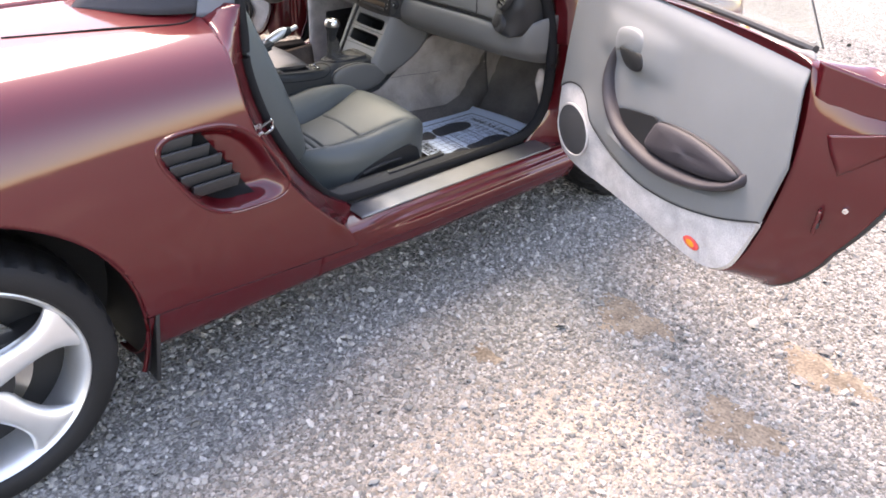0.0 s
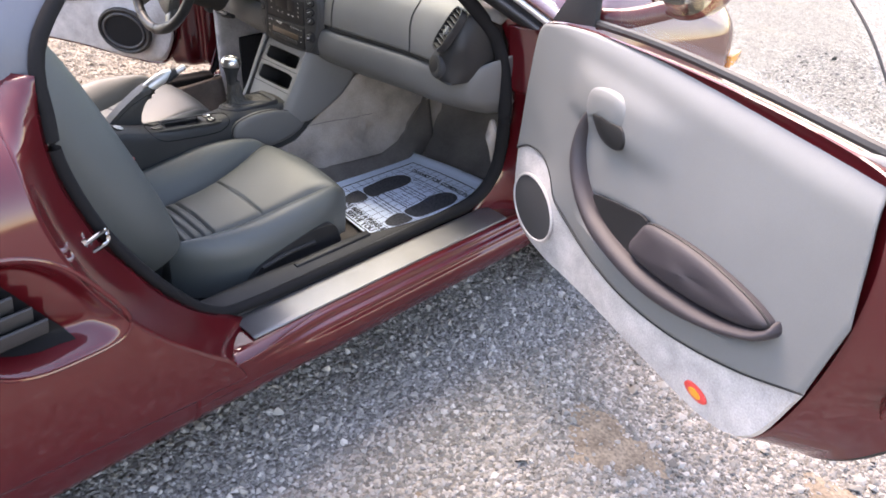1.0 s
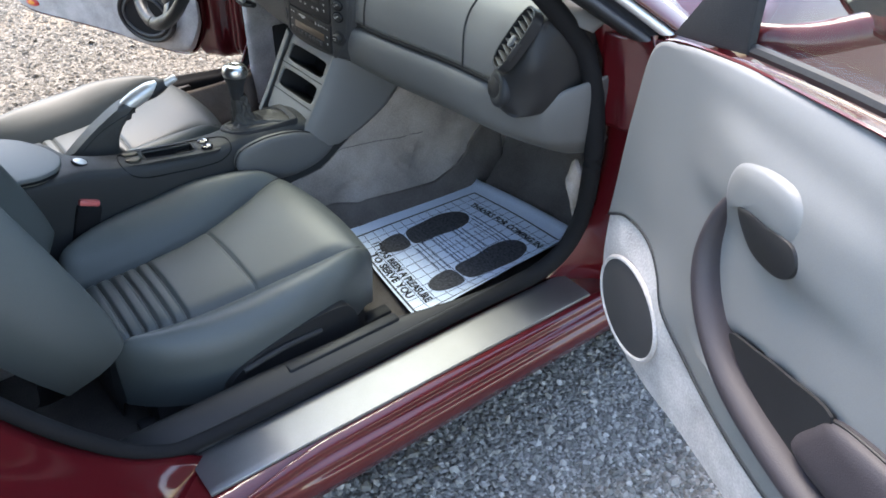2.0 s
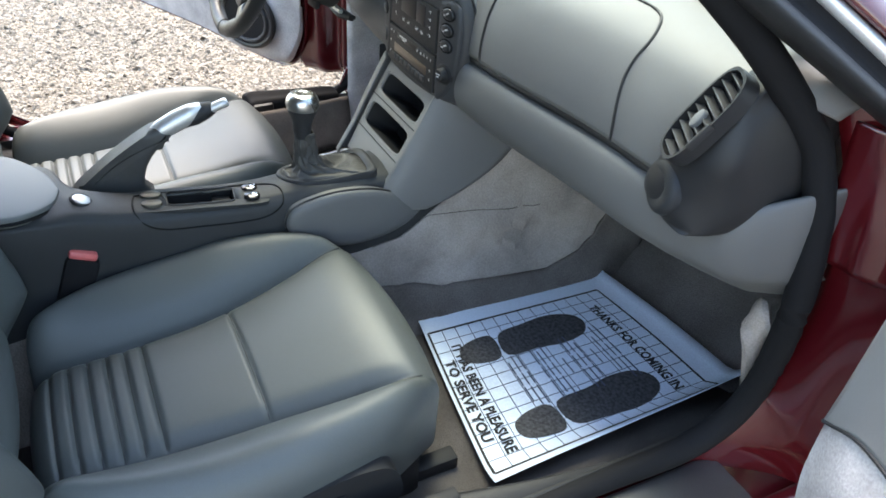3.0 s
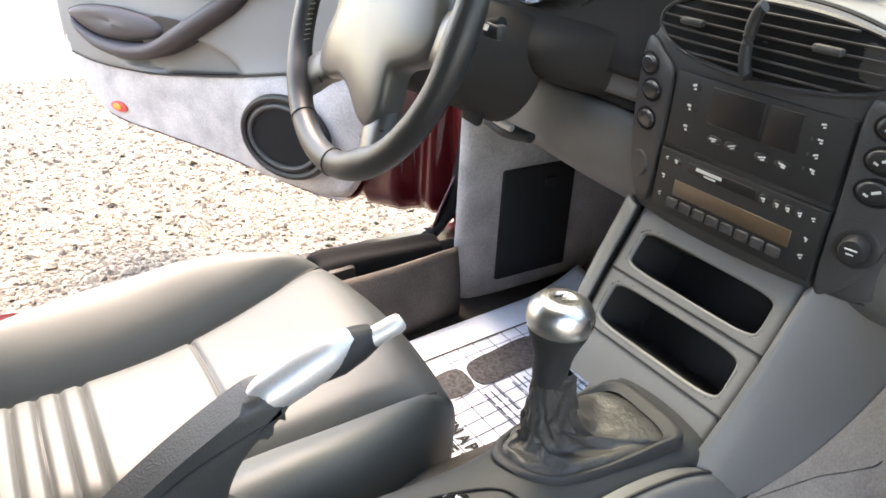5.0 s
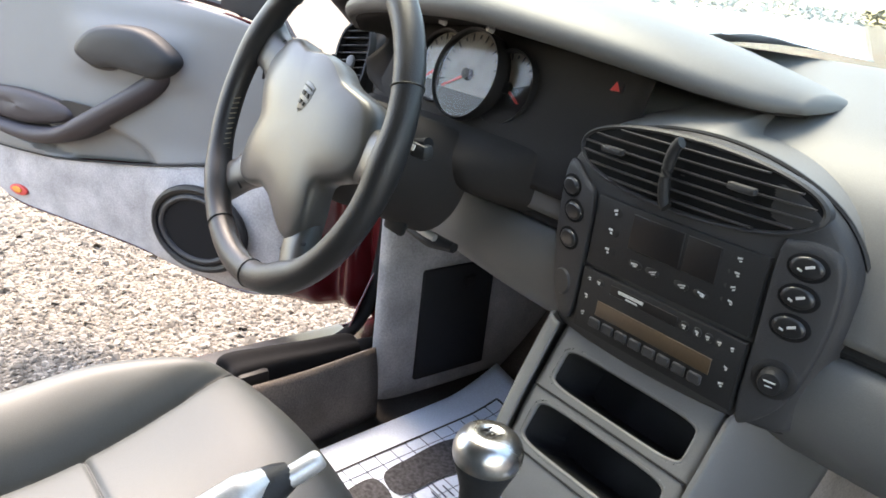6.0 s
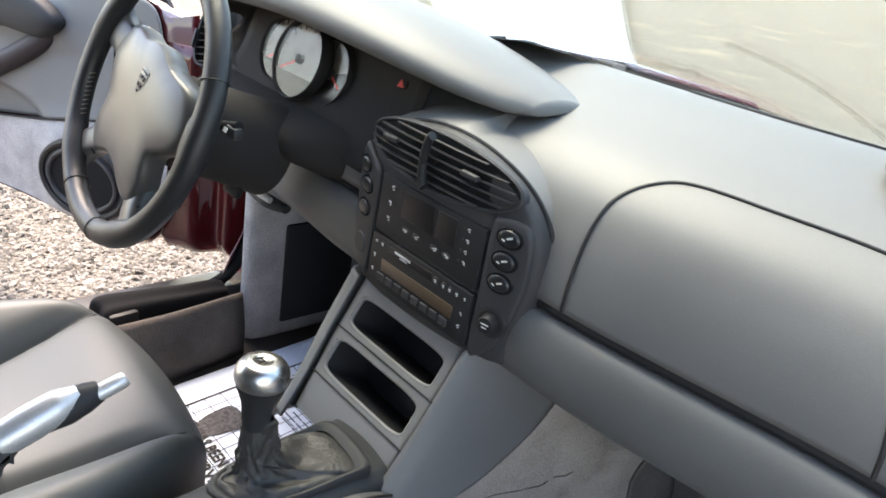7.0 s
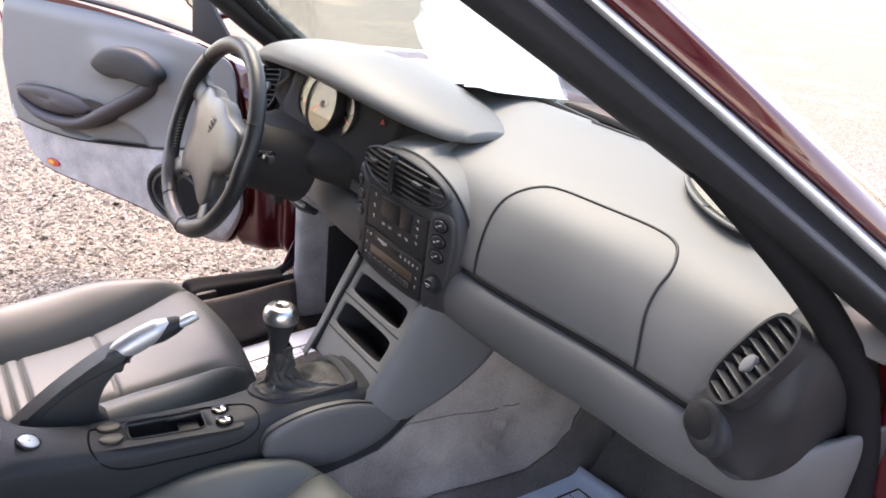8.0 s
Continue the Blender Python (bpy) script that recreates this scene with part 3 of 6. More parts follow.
SEAL = [(.46, -.10, 1.262), (.62, -.46, 1.225), (.70, -.70, 1.05), (.722, -.735, .90), (.722, -.728, .80), (.722, -.68, .655), (.72, -.59, .50), (.718, -.50, .398), (.712, -.40, .366), (.712, -.1, .362), (.716, .2, .362), (.728, .345, .385), (.742, .405, .47), (.752, .430, .62), (.752, .425, .76), (.748, .395, .875), (.715, .26, .985), (.640, .06, 1.135), (.545, -.06, 1.235)]
WIDE_SEAL = SEAL[:13] + [(.753, .405, .62), (.739, .402, .745), (.724, .388, .815), (.712, .362, .865), (.680, .262, .972), (.622, .07, 1.128), (.535, -.06, 1.235)]
for side, dz in ((1, 0.0), (-1, -.045)):
    seal = spline([(side * x, y, z + dz * max(0, min(1, (.75 - z) / .3))) for x, y, z in (WIDE_SEAL if side > 0 else SEAL)], 130)
    part("door_seal", tube(seal, [.0125 + (.006 * max(0, min(1, (q[1] - .05) / .25)) if side > 0 else 0) for q in seal], raw=True, sides=12, closed=True), "seal", car, "black rubber door seal")
    # rear jamb between the wing's edge and the seal
    zz = np.linspace(.985, .335, 34)
    prof = spline(PROFILE, 200)
    outer, mid, inner = [], [], []
    for z in zz:
        x = prof[np.argmin(np.abs(prof[:, 1] - z)), 0]
        y = float(soft(z, EDGE_Z, EDGE_Y, .05))
        yi = float(soft(z, [.34, .366, .40, .50, .655, .80, .90, 1.0], [-.40, -.44, -.51, -.60, -.69, -.737, -.745, -.735], .04))
        outer.append((side * x, y, z))
        mid.append((side * (.35 * x + .65 * .755), y + .030, z))
        inner.append((side * .728, yi - .004, z))
    part("door_jamb", loft([outer, mid, inner], 10, 60), "paint", car, "red door jamb with striker", solid=.003)
    # front jamb
    zz = np.linspace(.33, .90, 24)
    outer = [(side * (.862 - .9 * max(0, z - .78) ** 1.3), .455 + .02 * math.sin(z * 6), z) for z in zz]
    mid = [(side * .80, .445 + .015 * math.sin(z * 9), z) for z in zz]
    inner = [(side * np.interp(z, [.33, .47, .62, .76, .9], [.72, .742, .752, .748, .71]), np.interp(z, [.33, .385, .47, .62, .76, .9], [.33, .36, .415, .442, .437, .39]), z) for z in zz]
    part("hinge_jamb", loft([inner, mid, outer], 12, 40), "paint", car, "red door hinge jamb", solid=.003)
striker = part("striker", joined(tube([(.765, -.742, .690), (.748, -.700, .694), (.742, -.690, .690), (.742, -.690, .672), (.748, -.700, .668), (.765, -.742, .668)], .0042, 20, 8)), "chrome", car, "bright steel door striker")
part("bolt_plate", box((.004, .03, .045), (.768, -.748, .679), .002, turn=(0, 0, 20)), "chrome", striker)

# wheels
def wheel(name, at, side, label=""):
    w = part(name, revolve([(.06, -.02), (.10, -.03), (.12, -.10), (.235, -.11)], 40, facing(at, (side, 0, 0))), "black", car, label)
    m = facing(at, (side, 0, 0))
    tread = [(.240, -.17), (.262, -.195), (.300, -.198), (.318, -.180), (.322, -.12), (.322, -.05), (.316, -.012), (.302, .004), (.283, .010), (.262, .008), (.250, -.004), (.246, -.02)]
    n = 216
    prof = spline(tread, 44)
    ang = 2 * np.pi * np.arange(n) / n
    cut_in = ((np.arange(n) % 6) < 1.5)[None, :] & (prof[:, 0] > .308)[:, None] & (np.abs(prof[:, 1] + .095) > .035)[:, None]
    rad = prof[:, 0, None] - .007 * cut_in - .006 * (np.abs(np.abs(prof[:, 1, None] + .10) - .03) < .006) * (prof[:, 0, None] > .316)
    ring = np.stack([rad * np.cos(ang), rad * np.sin(ang), np.repeat(prof[:, 1, None], n, 1)], -1)
    rubber = grid_mesh(ring, close_v=True)
    rubber.transform(m)
    part("tyre", rubber, "tyre", w, "black low-profile road tyre with blocky tread")
    part("rim_barrel", revolve([(.248, -.19), (.232, -.17), (.226, -.06), (.236, -.012), (.2475, .000), (.2555, -.006), (.2505, -.020)], 72, m), "rim", w, "silver alloy rim edge")
    spokes = []
    for i in range(5):
        a = 2 * math.pi * i / 5 + .35
        rows = []
        for r, half, z, th in ((.03, .045, -.016, .02), (.075, .036, -.014, .022), (.13, .030, -.010, .024), (.185, .036, -.008, .022), (.222, .062, -.008, .016), (.238, .090, -.012, .012)):
            prof = [(-half, z - th), (-half * .98, z - .006), (-half * .6, z + .004), (0, z + .006), (half * .6, z + .004), (half * .98, z - .006), (half, z - th)]
            rows.append([(r * math.cos(a) - t * math.sin(a) if abs(t) < r else r * math.cos(a), r * math.sin(a) + t * math.cos(a), zz) for t, zz in prof])
        b = loft(rows, 16, 18)
        b.transform(m)
        spokes.append(b)
    for b in spokes:
        part("spoke", b, "rim", w)
    part("hub_cap", revolve([(.001, .006), (.025, .005), (.032, .001), (.034, -.02)], 32, m), "rim", w)
    part("brake_disc", revolve([(.06, -.075), (.150, -.075), (.150, -.095), (.06, -.095)], 48, m), "satin", w, "grey steel brake disc")
    part("brake_caliper", box((.09, .15, .07), (at[0] - side * .085, at[1] + .13, at[2] + .04), .02), "black", w, "black brake caliper")
    return w


wheel("wheel", (.862, WHEEL_Y, WHEEL_Z), 1, "five-spoke silver alloy wheel")
wheel("wheel", (-.862, WHEEL_Y, WHEEL_Z), -1, "five-spoke silver alloy wheel")
wheel("wheel", (.84, FRONT_Y, WHEEL_Z), 1, "five-spoke silver alloy wheel")
wheel("wheel", (-.84, FRONT_Y, WHEEL_Z), -1, "five-spoke silver alloy wheel")

# front wings, bonnet and nose
def front_profile(y, nv):
    t = np.clip((y - .45) / 1.4, 0, 1)
    drop = .30 * t**1.6
    p = [(.70, .18), (.80, .20), (.845, .30), (.872, .45), (.878, .60 - .02 * t), (.868, .74 - .06 * t), (.835 - .02 * t, .85 - drop * .45), (.765 - .03 * t, .925 - drop * .55), (.67 - .04 * t, .945 - drop * .70), (.54, .925 - drop), (.27, .935 - drop), (0, .940 - drop)]
    return spline(p, nv)


ys = np.linspace(.47, 1.80, 90)
side_pts = np.array([[(x * (1 - .42 * max(0, (y - 1.40) / .40) ** 2.6), y, z) for x, z in front_profile(y, 70)] for y in ys])
for side in (1, -1):
    pts = side_pts[:, :50].copy()
    bm = with_arch(pts, FRONT_Y, .325, .375)
    part("front_wing", outward(mirrored(bm) if side < 0 else bm, side), "paint", car, "glossy red front wing", solid=.004)
    a = np.linspace(radians(-15), radians(195), 36)
    rows = [[(side * x, FRONT_Y + r * math.cos(t), .325 + r * math.sin(t)) for t in a] for x, r in ((.85, .375), (.80, .385), (.765, .385), (.765, .05))]
    part("wheel_arch_liner", grid_mesh(np.array(rows)), "black", car)
full = np.concatenate([side_pts[:, 48:], side_pts[:, 48:][:, ::-1] * np.array([-1, 1, 1])], 1)
full[..., 2] += .003
part("bonnet", grid_mesh(full), "paint", car, "glossy red bonnet", solid=.004)
nose = np.array([[(x * k, 1.80 + d, .42 + (z - .42) * q) for x, z in np.concatenate([side_pts[-1][:, [0, 2]], side_pts[-1][::-1][:, [0, 2]] * np.array([-1, 1])])] for k, d, q in ((1, 0, 1), (.93, .05, .85), (.75, .09, .5), (.3, .11, .1))])
part("bumper", grid_mesh(nose), "paint", car, "red front bumper", solid=.004)
tail = np.array([[(x * k, -2.2 - d, .5 + (z - .5) * q) for x, z in [(a * .88, b - .1 * max(0, min(1, (b - .4) / .5))) for a, b in PROFILE] + [(-a * .88, b - .1 * max(0, min(1, (b - .4) / .5))) for a, b in PROFILE[::-1]]] for k, d, q in ((1, 0, 1), (.96, .05, .9), (.8, .09, .6), (.3, .1, .1))])
part("bumper", grid_mesh(tail), "paint", car, "red rear bumper", solid=.004)
deck = np.array([[(x, y, .984 - .10 * max(0, (-1.5 - y) / .7) ** 2 + .012 * (1 - (x / .46) ** 2)) for x in np.linspace(-.47, .47, 16)] for y in np.linspace(-2.2, -1.02, 24)])
part("rear_deck", grid_mesh(deck), "paint", car, "red rear deck lid", solid=.004)
for side in (1, -1):
    b = revolve(spline([(.001, .04), (.06, .036), (.10, .018), (.115, 0)], 14), 36)
    b.transform(facing((side * .690, 1.50, .700), (side * .36, .58, .74)) @ Matrix.Diagonal((.95, 1.75, 1, 1)))
    lamp = part("headlight", b, "lens", car, "clear oval headlight with amber corner")
    part("amber_corner", box((.022, .12, .045), (side * .862, 1.560, .590), .009, turn=(0, 0, side * 9)), "amber", lamp, "amber turn signal")
    ring = facing((side * .690, 1.50, .703), (side * .36, .58, .74)) @ Matrix.Diagonal((.95, 1.75, 1, 1))
    part("lamp_gap", tube([tuple(ring @ Vector((.116 * math.cos(a), .116 * math.sin(a), 0))) for a in np.linspace(0, 2 * math.pi, 48, endpoint=False)], .004, raw=True, sides=6, closed=True), "black", lamp, "dark shut line round the lamp")
    b = revolve([(.001, .02), (.07, .015), (.10, 0), (.11, -.02)], 32)
    b.transform(facing((side * .685, 1.485, .692), (side * .36, .58, .74)) @ Matrix.Diagonal((.9, 1.65, 1, 1)))
    part("reflector", b, "chrome", lamp)

# windscreen, pillars, soft top
BASE = [(-.72, .44, .87), (-.5, .585, .915), (-.25, .650, .935), (0, .670, .940), (.25, .650, .935), (.5, .585, .915), (.72, .44, .87)]
TOP = [(-.505, -.075, 1.245), (-.36, -.03, 1.262), (-.18, -.005, 1.272), (0, 0, 1.275), (.18, -.005, 1.272), (.36, -.03, 1.262), (.505, -.075, 1.245)]
mid = [tuple(.5 * (a + b) + c for a, b, c in zip(p, q, (0, .02, .02))) for p, q in zip(BASE, TOP)]
windscreen = part("windscreen", loft([BASE, mid, TOP], 16, 30), "screen", car, "tinted curved windscreen", solid=.004)
part("windscreen_band", tube([(x, y + .006, z - .004) for x, y, z in BASE], .010, 30, 8), "black", windscreen)
part("header_rail", tube([(x, y, z + .005) for x, y, z in TOP], .030, 30, 10, flat=.6), "paint", car, "red windscreen header")
def pillar_row(z, near, ridge, lip, drip, outer):
    """One level of the passenger's pillar: padded trim, rubber channel, bright strip, painted skin."""
    (xa, ya), (xc, yc), (xs_, ys_), (xr, yr), (xe, ye) = near, ridge, lip, drip, outer
    pad = [(xa, ya, z), (xa + .016, ya - .014, z), (.5 * (xa + xc) + .006, .5 * (ya + yc) - .018, z), (xc - .012, yc - .012, z), (xc, yc, z), (xc - .010, yc + .018, z), (.5 * (xa + xc) - .004, .5 * (ya + yc) + .026, z), (xa + .004, ya + .014, z)]
    channel = [(xc - .014, yc + .006, z), (xc - .008, yc + .016, z), (.5 * (xc + xs_) - .012, .5 * (yc + ys_) + .006, z), (xs_ - .002, ys_ - .002, z), (xs_ + .004, ys_ + .012, z), (xs_ - .030, ys_ + .014, z)]
    strip = [(xs_, ys_, z), (.5 * (xs_ + xr) + .004, .5 * (ys_ + yr) - .003, z), (xr, yr, z), (xr - .010, yr + .006, z), (xs_ - .008, ys_ + .006, z)]
    skin = [(xr, yr + .004, z), (xr + .012, yr + .018, z), (.5 * (xr + xe) + .020, .5 * (yr + ye), z), (xe + .010, ye - .020, z), (xe, ye, z), (xe - .030, ye - .010, z), (xr - .045, yr + .030, z)]
    return pad, channel, strip, skin


levels = []
for z in (.885, .94, 1.0, 1.06, 1.12, 1.18, 1.24):
    k = z - 1.0
    bow = .010 * (1 - ((z - 1.06) / .18) ** 2)
    levels.append(pillar_row(z, (.662 - .63 * k, .242 - 1.553 * k + bow), (.748 - .70 * k, .240 - 1.44 * k + bow), (.741 - .695 * k, .288 - 1.40 * k + bow), (.751 - .705 * k, .311 - 1.45 * k + bow), (.722 - .52 * k, .420 - 1.62 * k + bow)))
pad_rows, channel_rows, strip_rows, skin_rows = (list(r) for r in zip(*levels))
part("pillar_trim", loft(pad_rows, 30, 32, close_v=True, cap=True), "vinyl_dark", car, "black padded windscreen pillar trim")
part("pillar_rubber", loft(channel_rows, 30, 20, close_v=True, cap=True), "seal", car, "black rubber channel on the windscreen pillar")
part("pillar_seal", loft(strip_rows, 30, 16, close_v=True, cap=True), "silver_grip", car, "bright metal strip on the windscreen pillar")
part("windscreen_pillar", loft(skin_rows, 30, 32, close_v=True, cap=True), "paint", car, "glossy red windscreen pillar")
base = [[(x + .004, y + .012, z), (x + .035, y + .020, z), (.5 * x + .5 * xo, .5 * y + .5 * yo - .004, z), (xo, yo, z)] for x, y, z, xo, yo in ((.740, .402, .70, .855, .455), (.735, .400, .76, .855, .460), (.730, .400, .825, .850, .470), (.728, .395, .875, .842, .480))]
part("pillar_base", loft(base, 24, 16), "paint", car, "red base of the windscreen pillar", solid=.003)
trim = [(-.790, .450, .83), (-.762, .36, .915), (-.708, .225, 1.01), (-.645, .085, 1.115), (-.572, -.045, 1.215), (-.52, -.085, 1.25)]
part("pillar_trim", tube(trim, [.034, .031, .030, .030, .032, .032], 30, 16, flat=.72), "vinyl_dark", car, "black padded windscreen pillar trim")
part("pillar_liner", tube([(x + .012, y + .012, z + .030) for x, y, z in trim], [.060, .052, .044, .040, .038, .034], 30, 14, flat=.55), "vinyl_dark", car, "dark padded pillar lining")
part("pillar_seal", tube([(x - .052, y + .008, z + .012) for x, y, z in trim], .009, 30, 8), "aluminium", car, "bright metal strip on the windscreen pillar")
part("windscreen_pillar", tube([(x - .050, y + .055, z + .010) for x, y, z in trim], [.046, .038, .034, .032, .032, .03], 30, 14, flat=.7), "paint", car, "glossy red windscreen pillar")
xs = np.linspace(-1, 1, 27)
roof = []
for y, half, z, crown in ((-.06, .50, 1.262, .02), (-.25, .56, 1.270, .03), (-.50, .60, 1.262, .03), (-.72, .61, 1.225, .03), (-.88, .57, 1.150, .03), (-.99, .49, 1.045, .02), (-1.05, .44, .985, .012)):
    roof.append([(half * u, y, z + crown * (1 - u * u) - .03 * abs(u) ** 6) for u in xs])
part("soft_top", loft(roof, 40, 40), "softblack", car, "black cloth soft top, raised", solid=.010)
for side in (1, -1):
    rows = [[(side * .60, -.70, 1.215), (side * .655, -.75, 1.09), (side * .672, -.80, .962)], [(side * .58, -.83, 1.16), (side * .625, -.88, 1.06), (side * .640, -.92, .968)], [(side * .48, -.98, 1.035), (side * .52, -1.02, 1.005), (side * .525, -1.05, .975)]]
    part("soft_top_side", loft(rows, 14, 14), "softblack", car, "black cloth quarter of the soft top", solid=.008)
    rows = [[(side * .612, -.50, 1.205), (side * .660, -.62, 1.125), (side * .697, -.712, 1.04), (side * .708, -.738, .955)], [(side * .606, -.60, 1.212), (side * .654, -.69, 1.120), (side * .682, -.765, 1.04), (side * .690, -.790, .955)], [(side * .602, -.70, 1.205), (side * .652, -.755, 1.10), (side * .664, -.800, 1.03), (side * .672, -.825, .955)]]
    part("quarter_trim", loft(rows, 12, 20), "quarter_vinyl", car, "slate grey quarter panel behind the door window", solid=.006)
    part("deck_seam", tube([(side * x, y, z) for x, y, z in ((.634, -1.226, .965), (.651, -1.125, .962), (.669, -1.015, .959), (.689, -.897, .953), (.686, -.849, .954), (.662, -.822, .960))], .0022, 40, 6), "seal", car, "dark shut line of the rear deck")
part("bulkhead", box((1.32, .04, .72), (0, -.90, .58), .01), "carpet_dark", car, "dark carpeted rear bulkhead")

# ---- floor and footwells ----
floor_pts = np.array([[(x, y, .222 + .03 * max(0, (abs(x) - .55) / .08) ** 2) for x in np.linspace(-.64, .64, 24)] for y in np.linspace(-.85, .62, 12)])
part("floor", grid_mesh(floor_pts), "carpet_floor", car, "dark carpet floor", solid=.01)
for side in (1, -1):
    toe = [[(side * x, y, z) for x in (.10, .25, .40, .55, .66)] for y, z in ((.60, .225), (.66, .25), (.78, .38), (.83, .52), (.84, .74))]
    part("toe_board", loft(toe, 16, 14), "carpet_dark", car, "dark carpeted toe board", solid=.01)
    if side < 0:
        kick = [[(-x, y, z) for z in (.23, .36, .50, .64, .78)] for x, y in ((.628, .335), (.612, .36), (.610, .50), (.612, .66), (.60, .84))]
        cheek = [[(-x, y, z) for y, z in ((.335 + d, .30), (.335 + d, .46), (.335 + d, .60), (.33 + d, .75))] for x, d in ((.628, 0), (.660, .025), (.700, .055), (.735, .08))]
    else:
        kick = [[(x + .008 * math.sin(9 * z), y, z) for z in (.23, .36, .50, .64, .78)] for x, y in ((.742, .425), (.728, .465), (.712, .54), (.695, .66), (.65, .84))]
        cheek = [[(x, y, z) for y, z in ((.40, .34), (.425, .48), (.445, .62), (.435, .75))] for x in (.738, .742, .746, .750)]
    # Driver's side takes paler carpet: light from its open doorway put into the colour.
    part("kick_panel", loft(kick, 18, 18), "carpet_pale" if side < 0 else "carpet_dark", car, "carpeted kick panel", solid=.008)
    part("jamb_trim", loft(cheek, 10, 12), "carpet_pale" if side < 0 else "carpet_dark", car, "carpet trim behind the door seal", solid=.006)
part("access_panel", box((.012, .170, .225), (-.601, .497, .392), .005), "vinyl_dark", car, "black plastic panel on the kick wall")
part("panel_slot", box((.006, .025, .020), (-.594, .520, .470), .003), "black", car)
part("firewall", box((1.40, .03, .56), (0, .86, .50)), "black", car, "black bulkhead behind the dashboard")

# transmission tunnel, carpeted, loose and creased on the passenger's side
def tunnel_point(side, y, k, lift=0.0):
    top = np.interp(y, [-.85, -.06, .06, .16, .24, .34, .50, .84], [.395, .395, .385, .40, .455, .545, .60, .62])
    x = .114 + .035 * k + .060 * k**3 + .07 * max(0, (y - .30) / .5) * (1 - k) + lift
    z = top - (top - .232) * k
    if y > .05:
        w = min(1, (y - .05) / .15)
        fold = 1 - abs(noise.noise((y * 7 + 2 * k, k * 5 - 3 * y, 4 + side)))
        crease = sum(h * math.exp(-(((y - y0) - slope * (k - .55)) / wd) ** 2) * math.exp(-((k - .6) / .22) ** 4) for y0, slope, h, wd in ((.36, -.16, .010, .012), (.41, -.13, .008, .010), (.47, -.20, .009, .014), (.30, -.10, .004, .012)))
        w *= float(np.clip((k - .30) / .15, 0, 1) * np.clip((.80 - k) / .12, 0, 1))
        x += w * (crease + .006 * math.sin(19 * y + 5 * k) * math.sin(3.1 * k) + .010 * noise.noise((y * 6, k * 4, side)) + .012 * (fold ** 5 - .3) + .004 * noise.noise((y * 24, k * 15, 3 + side)))
    return (side * x, y, z)


for side in (1, -1):
    rows = [[tunnel_point(side, y, k) for k in np.linspace(0, 1, 30)] for y in np.linspace(-.85, .84, 80)]
    part("tunnel_carpet", grid_mesh(np.array(rows)), "carpet", car, "creased pale grey tunnel carpet", solid=.006)
band = []
for y in np.linspace(.10, .445, 40):
    row = []
    for f in np.linspace(0, 1, 8):
        z = np.interp(y, [.10, .18, .26, .445], [.462, .487, .484, .476]) * (1 - f) + np.interp(y, [.10, .24, .445], [.440, .434, .429]) * f
        top = np.interp(y, [-.85, -.06, .06, .16, .24, .34, .50, .84], [.395, .395, .385, .40, .455, .545, .60, .62])
        k = np.clip((top - z) / (top - .232), 0, 1)
        p = tunnel_point(1, y, k, .004 + .003 * math.sin(math.pi * f))
        row.append((p[0], p[1], z if k > 0 else p[2]))
    band.append(row)
part("carpet_seam", tube([(r[-1][0] - .0040, r[-1][1], r[-1][2]) for r in band], .0011, raw=True, sides=5), "carpet_dark", car, "dark stitched fold in the tunnel carpet")
edge = []
for y in np.linspace(.08, .70, 40):
    zb = np.interp(y, [.08, .22, .33, .46, .54, .60, .70], [.318, .300, .296, .290, .312, .370, .480])
    edge.append([tunnel_point(1, y, (np.interp(y, [-.06, .06, .16, .24, .34, .50, .84], [.395, .385, .40, .455, .545, .60, .62]) - (zb - d)) / (np.interp(y, [-.06, .06, .16, .24, .34, .50, .84], [.395, .385, .40, .455, .545, .60, .62]) - .232), .004 + .002 * (d == .008)) for d in (0, .008, .016, .07, max(.08, zb - .236))])
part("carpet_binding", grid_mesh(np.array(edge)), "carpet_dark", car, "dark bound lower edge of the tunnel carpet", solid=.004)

# ---- dashboard ----
def dash_y(x):
    u = np.clip((abs(x) - .18) / .34, 0, 1)
    return .030 * u * u * (3 - 2 * u)


TOP_PROF = [(.655, .918), (.60, .950), (.53, .962), (.44, .944), (.365, .924), (.318, .906), (.282, .880), (.260, .842), (.249, .800), (.246, .766)]
xs = np.linspace(-.66, .66, 67)
upper = []
for x in xs:
    k = max(0.0, (abs(x) - .45) / .21)
    front = .17 * k * k * 1.15
    upper.append([(x, y + dash_y(x) - (front * max(0, (y - .42) / .23) if y > .42 else 0), z - .03 * k * max(0, min(1, (y - .30) / .2))) for y, z in TOP_PROF])
dashboard = part("dashboard", grid_mesh(np.swapaxes(spline(np.swapaxes(np.array(upper), 0, 1), 44), 0, 1)), "vinyl", car, "grey padded vinyl dashboard", solid=.012)
KNEE = [(.268, .752), (.247, .750), (.236, .735), (.232, .700), (.240, .655), (.266, .615), (.310, .590), (.38, .580)]
knee = []
for x in np.linspace(-.755, .755, 90):
    k = max(0.0, (abs(x) - .50) / .2)
    knee.append([(x, y + dash_y(x) + .045 * k * k + .085 * max(0, (abs(x) - .700) / .055) ** 2, z + .034 * max(1.0, k) * min(1.0, max(0.0, (.70 - z) / .085)) + .050 * max(0, (abs(x) - .680) / .075) * (z > .69)) for y, z in KNEE])
part("knee_panel", grid_mesh(np.swapaxes(spline(np.swapaxes(np.array(knee), 0, 1), 30), 0, 1)), "knee", dashboard, "pale grey lower dashboard panel", solid=.01)
groove = [(x, .256 + dash_y(x), .7585) for x in np.linspace(-.64, .62, 40)]
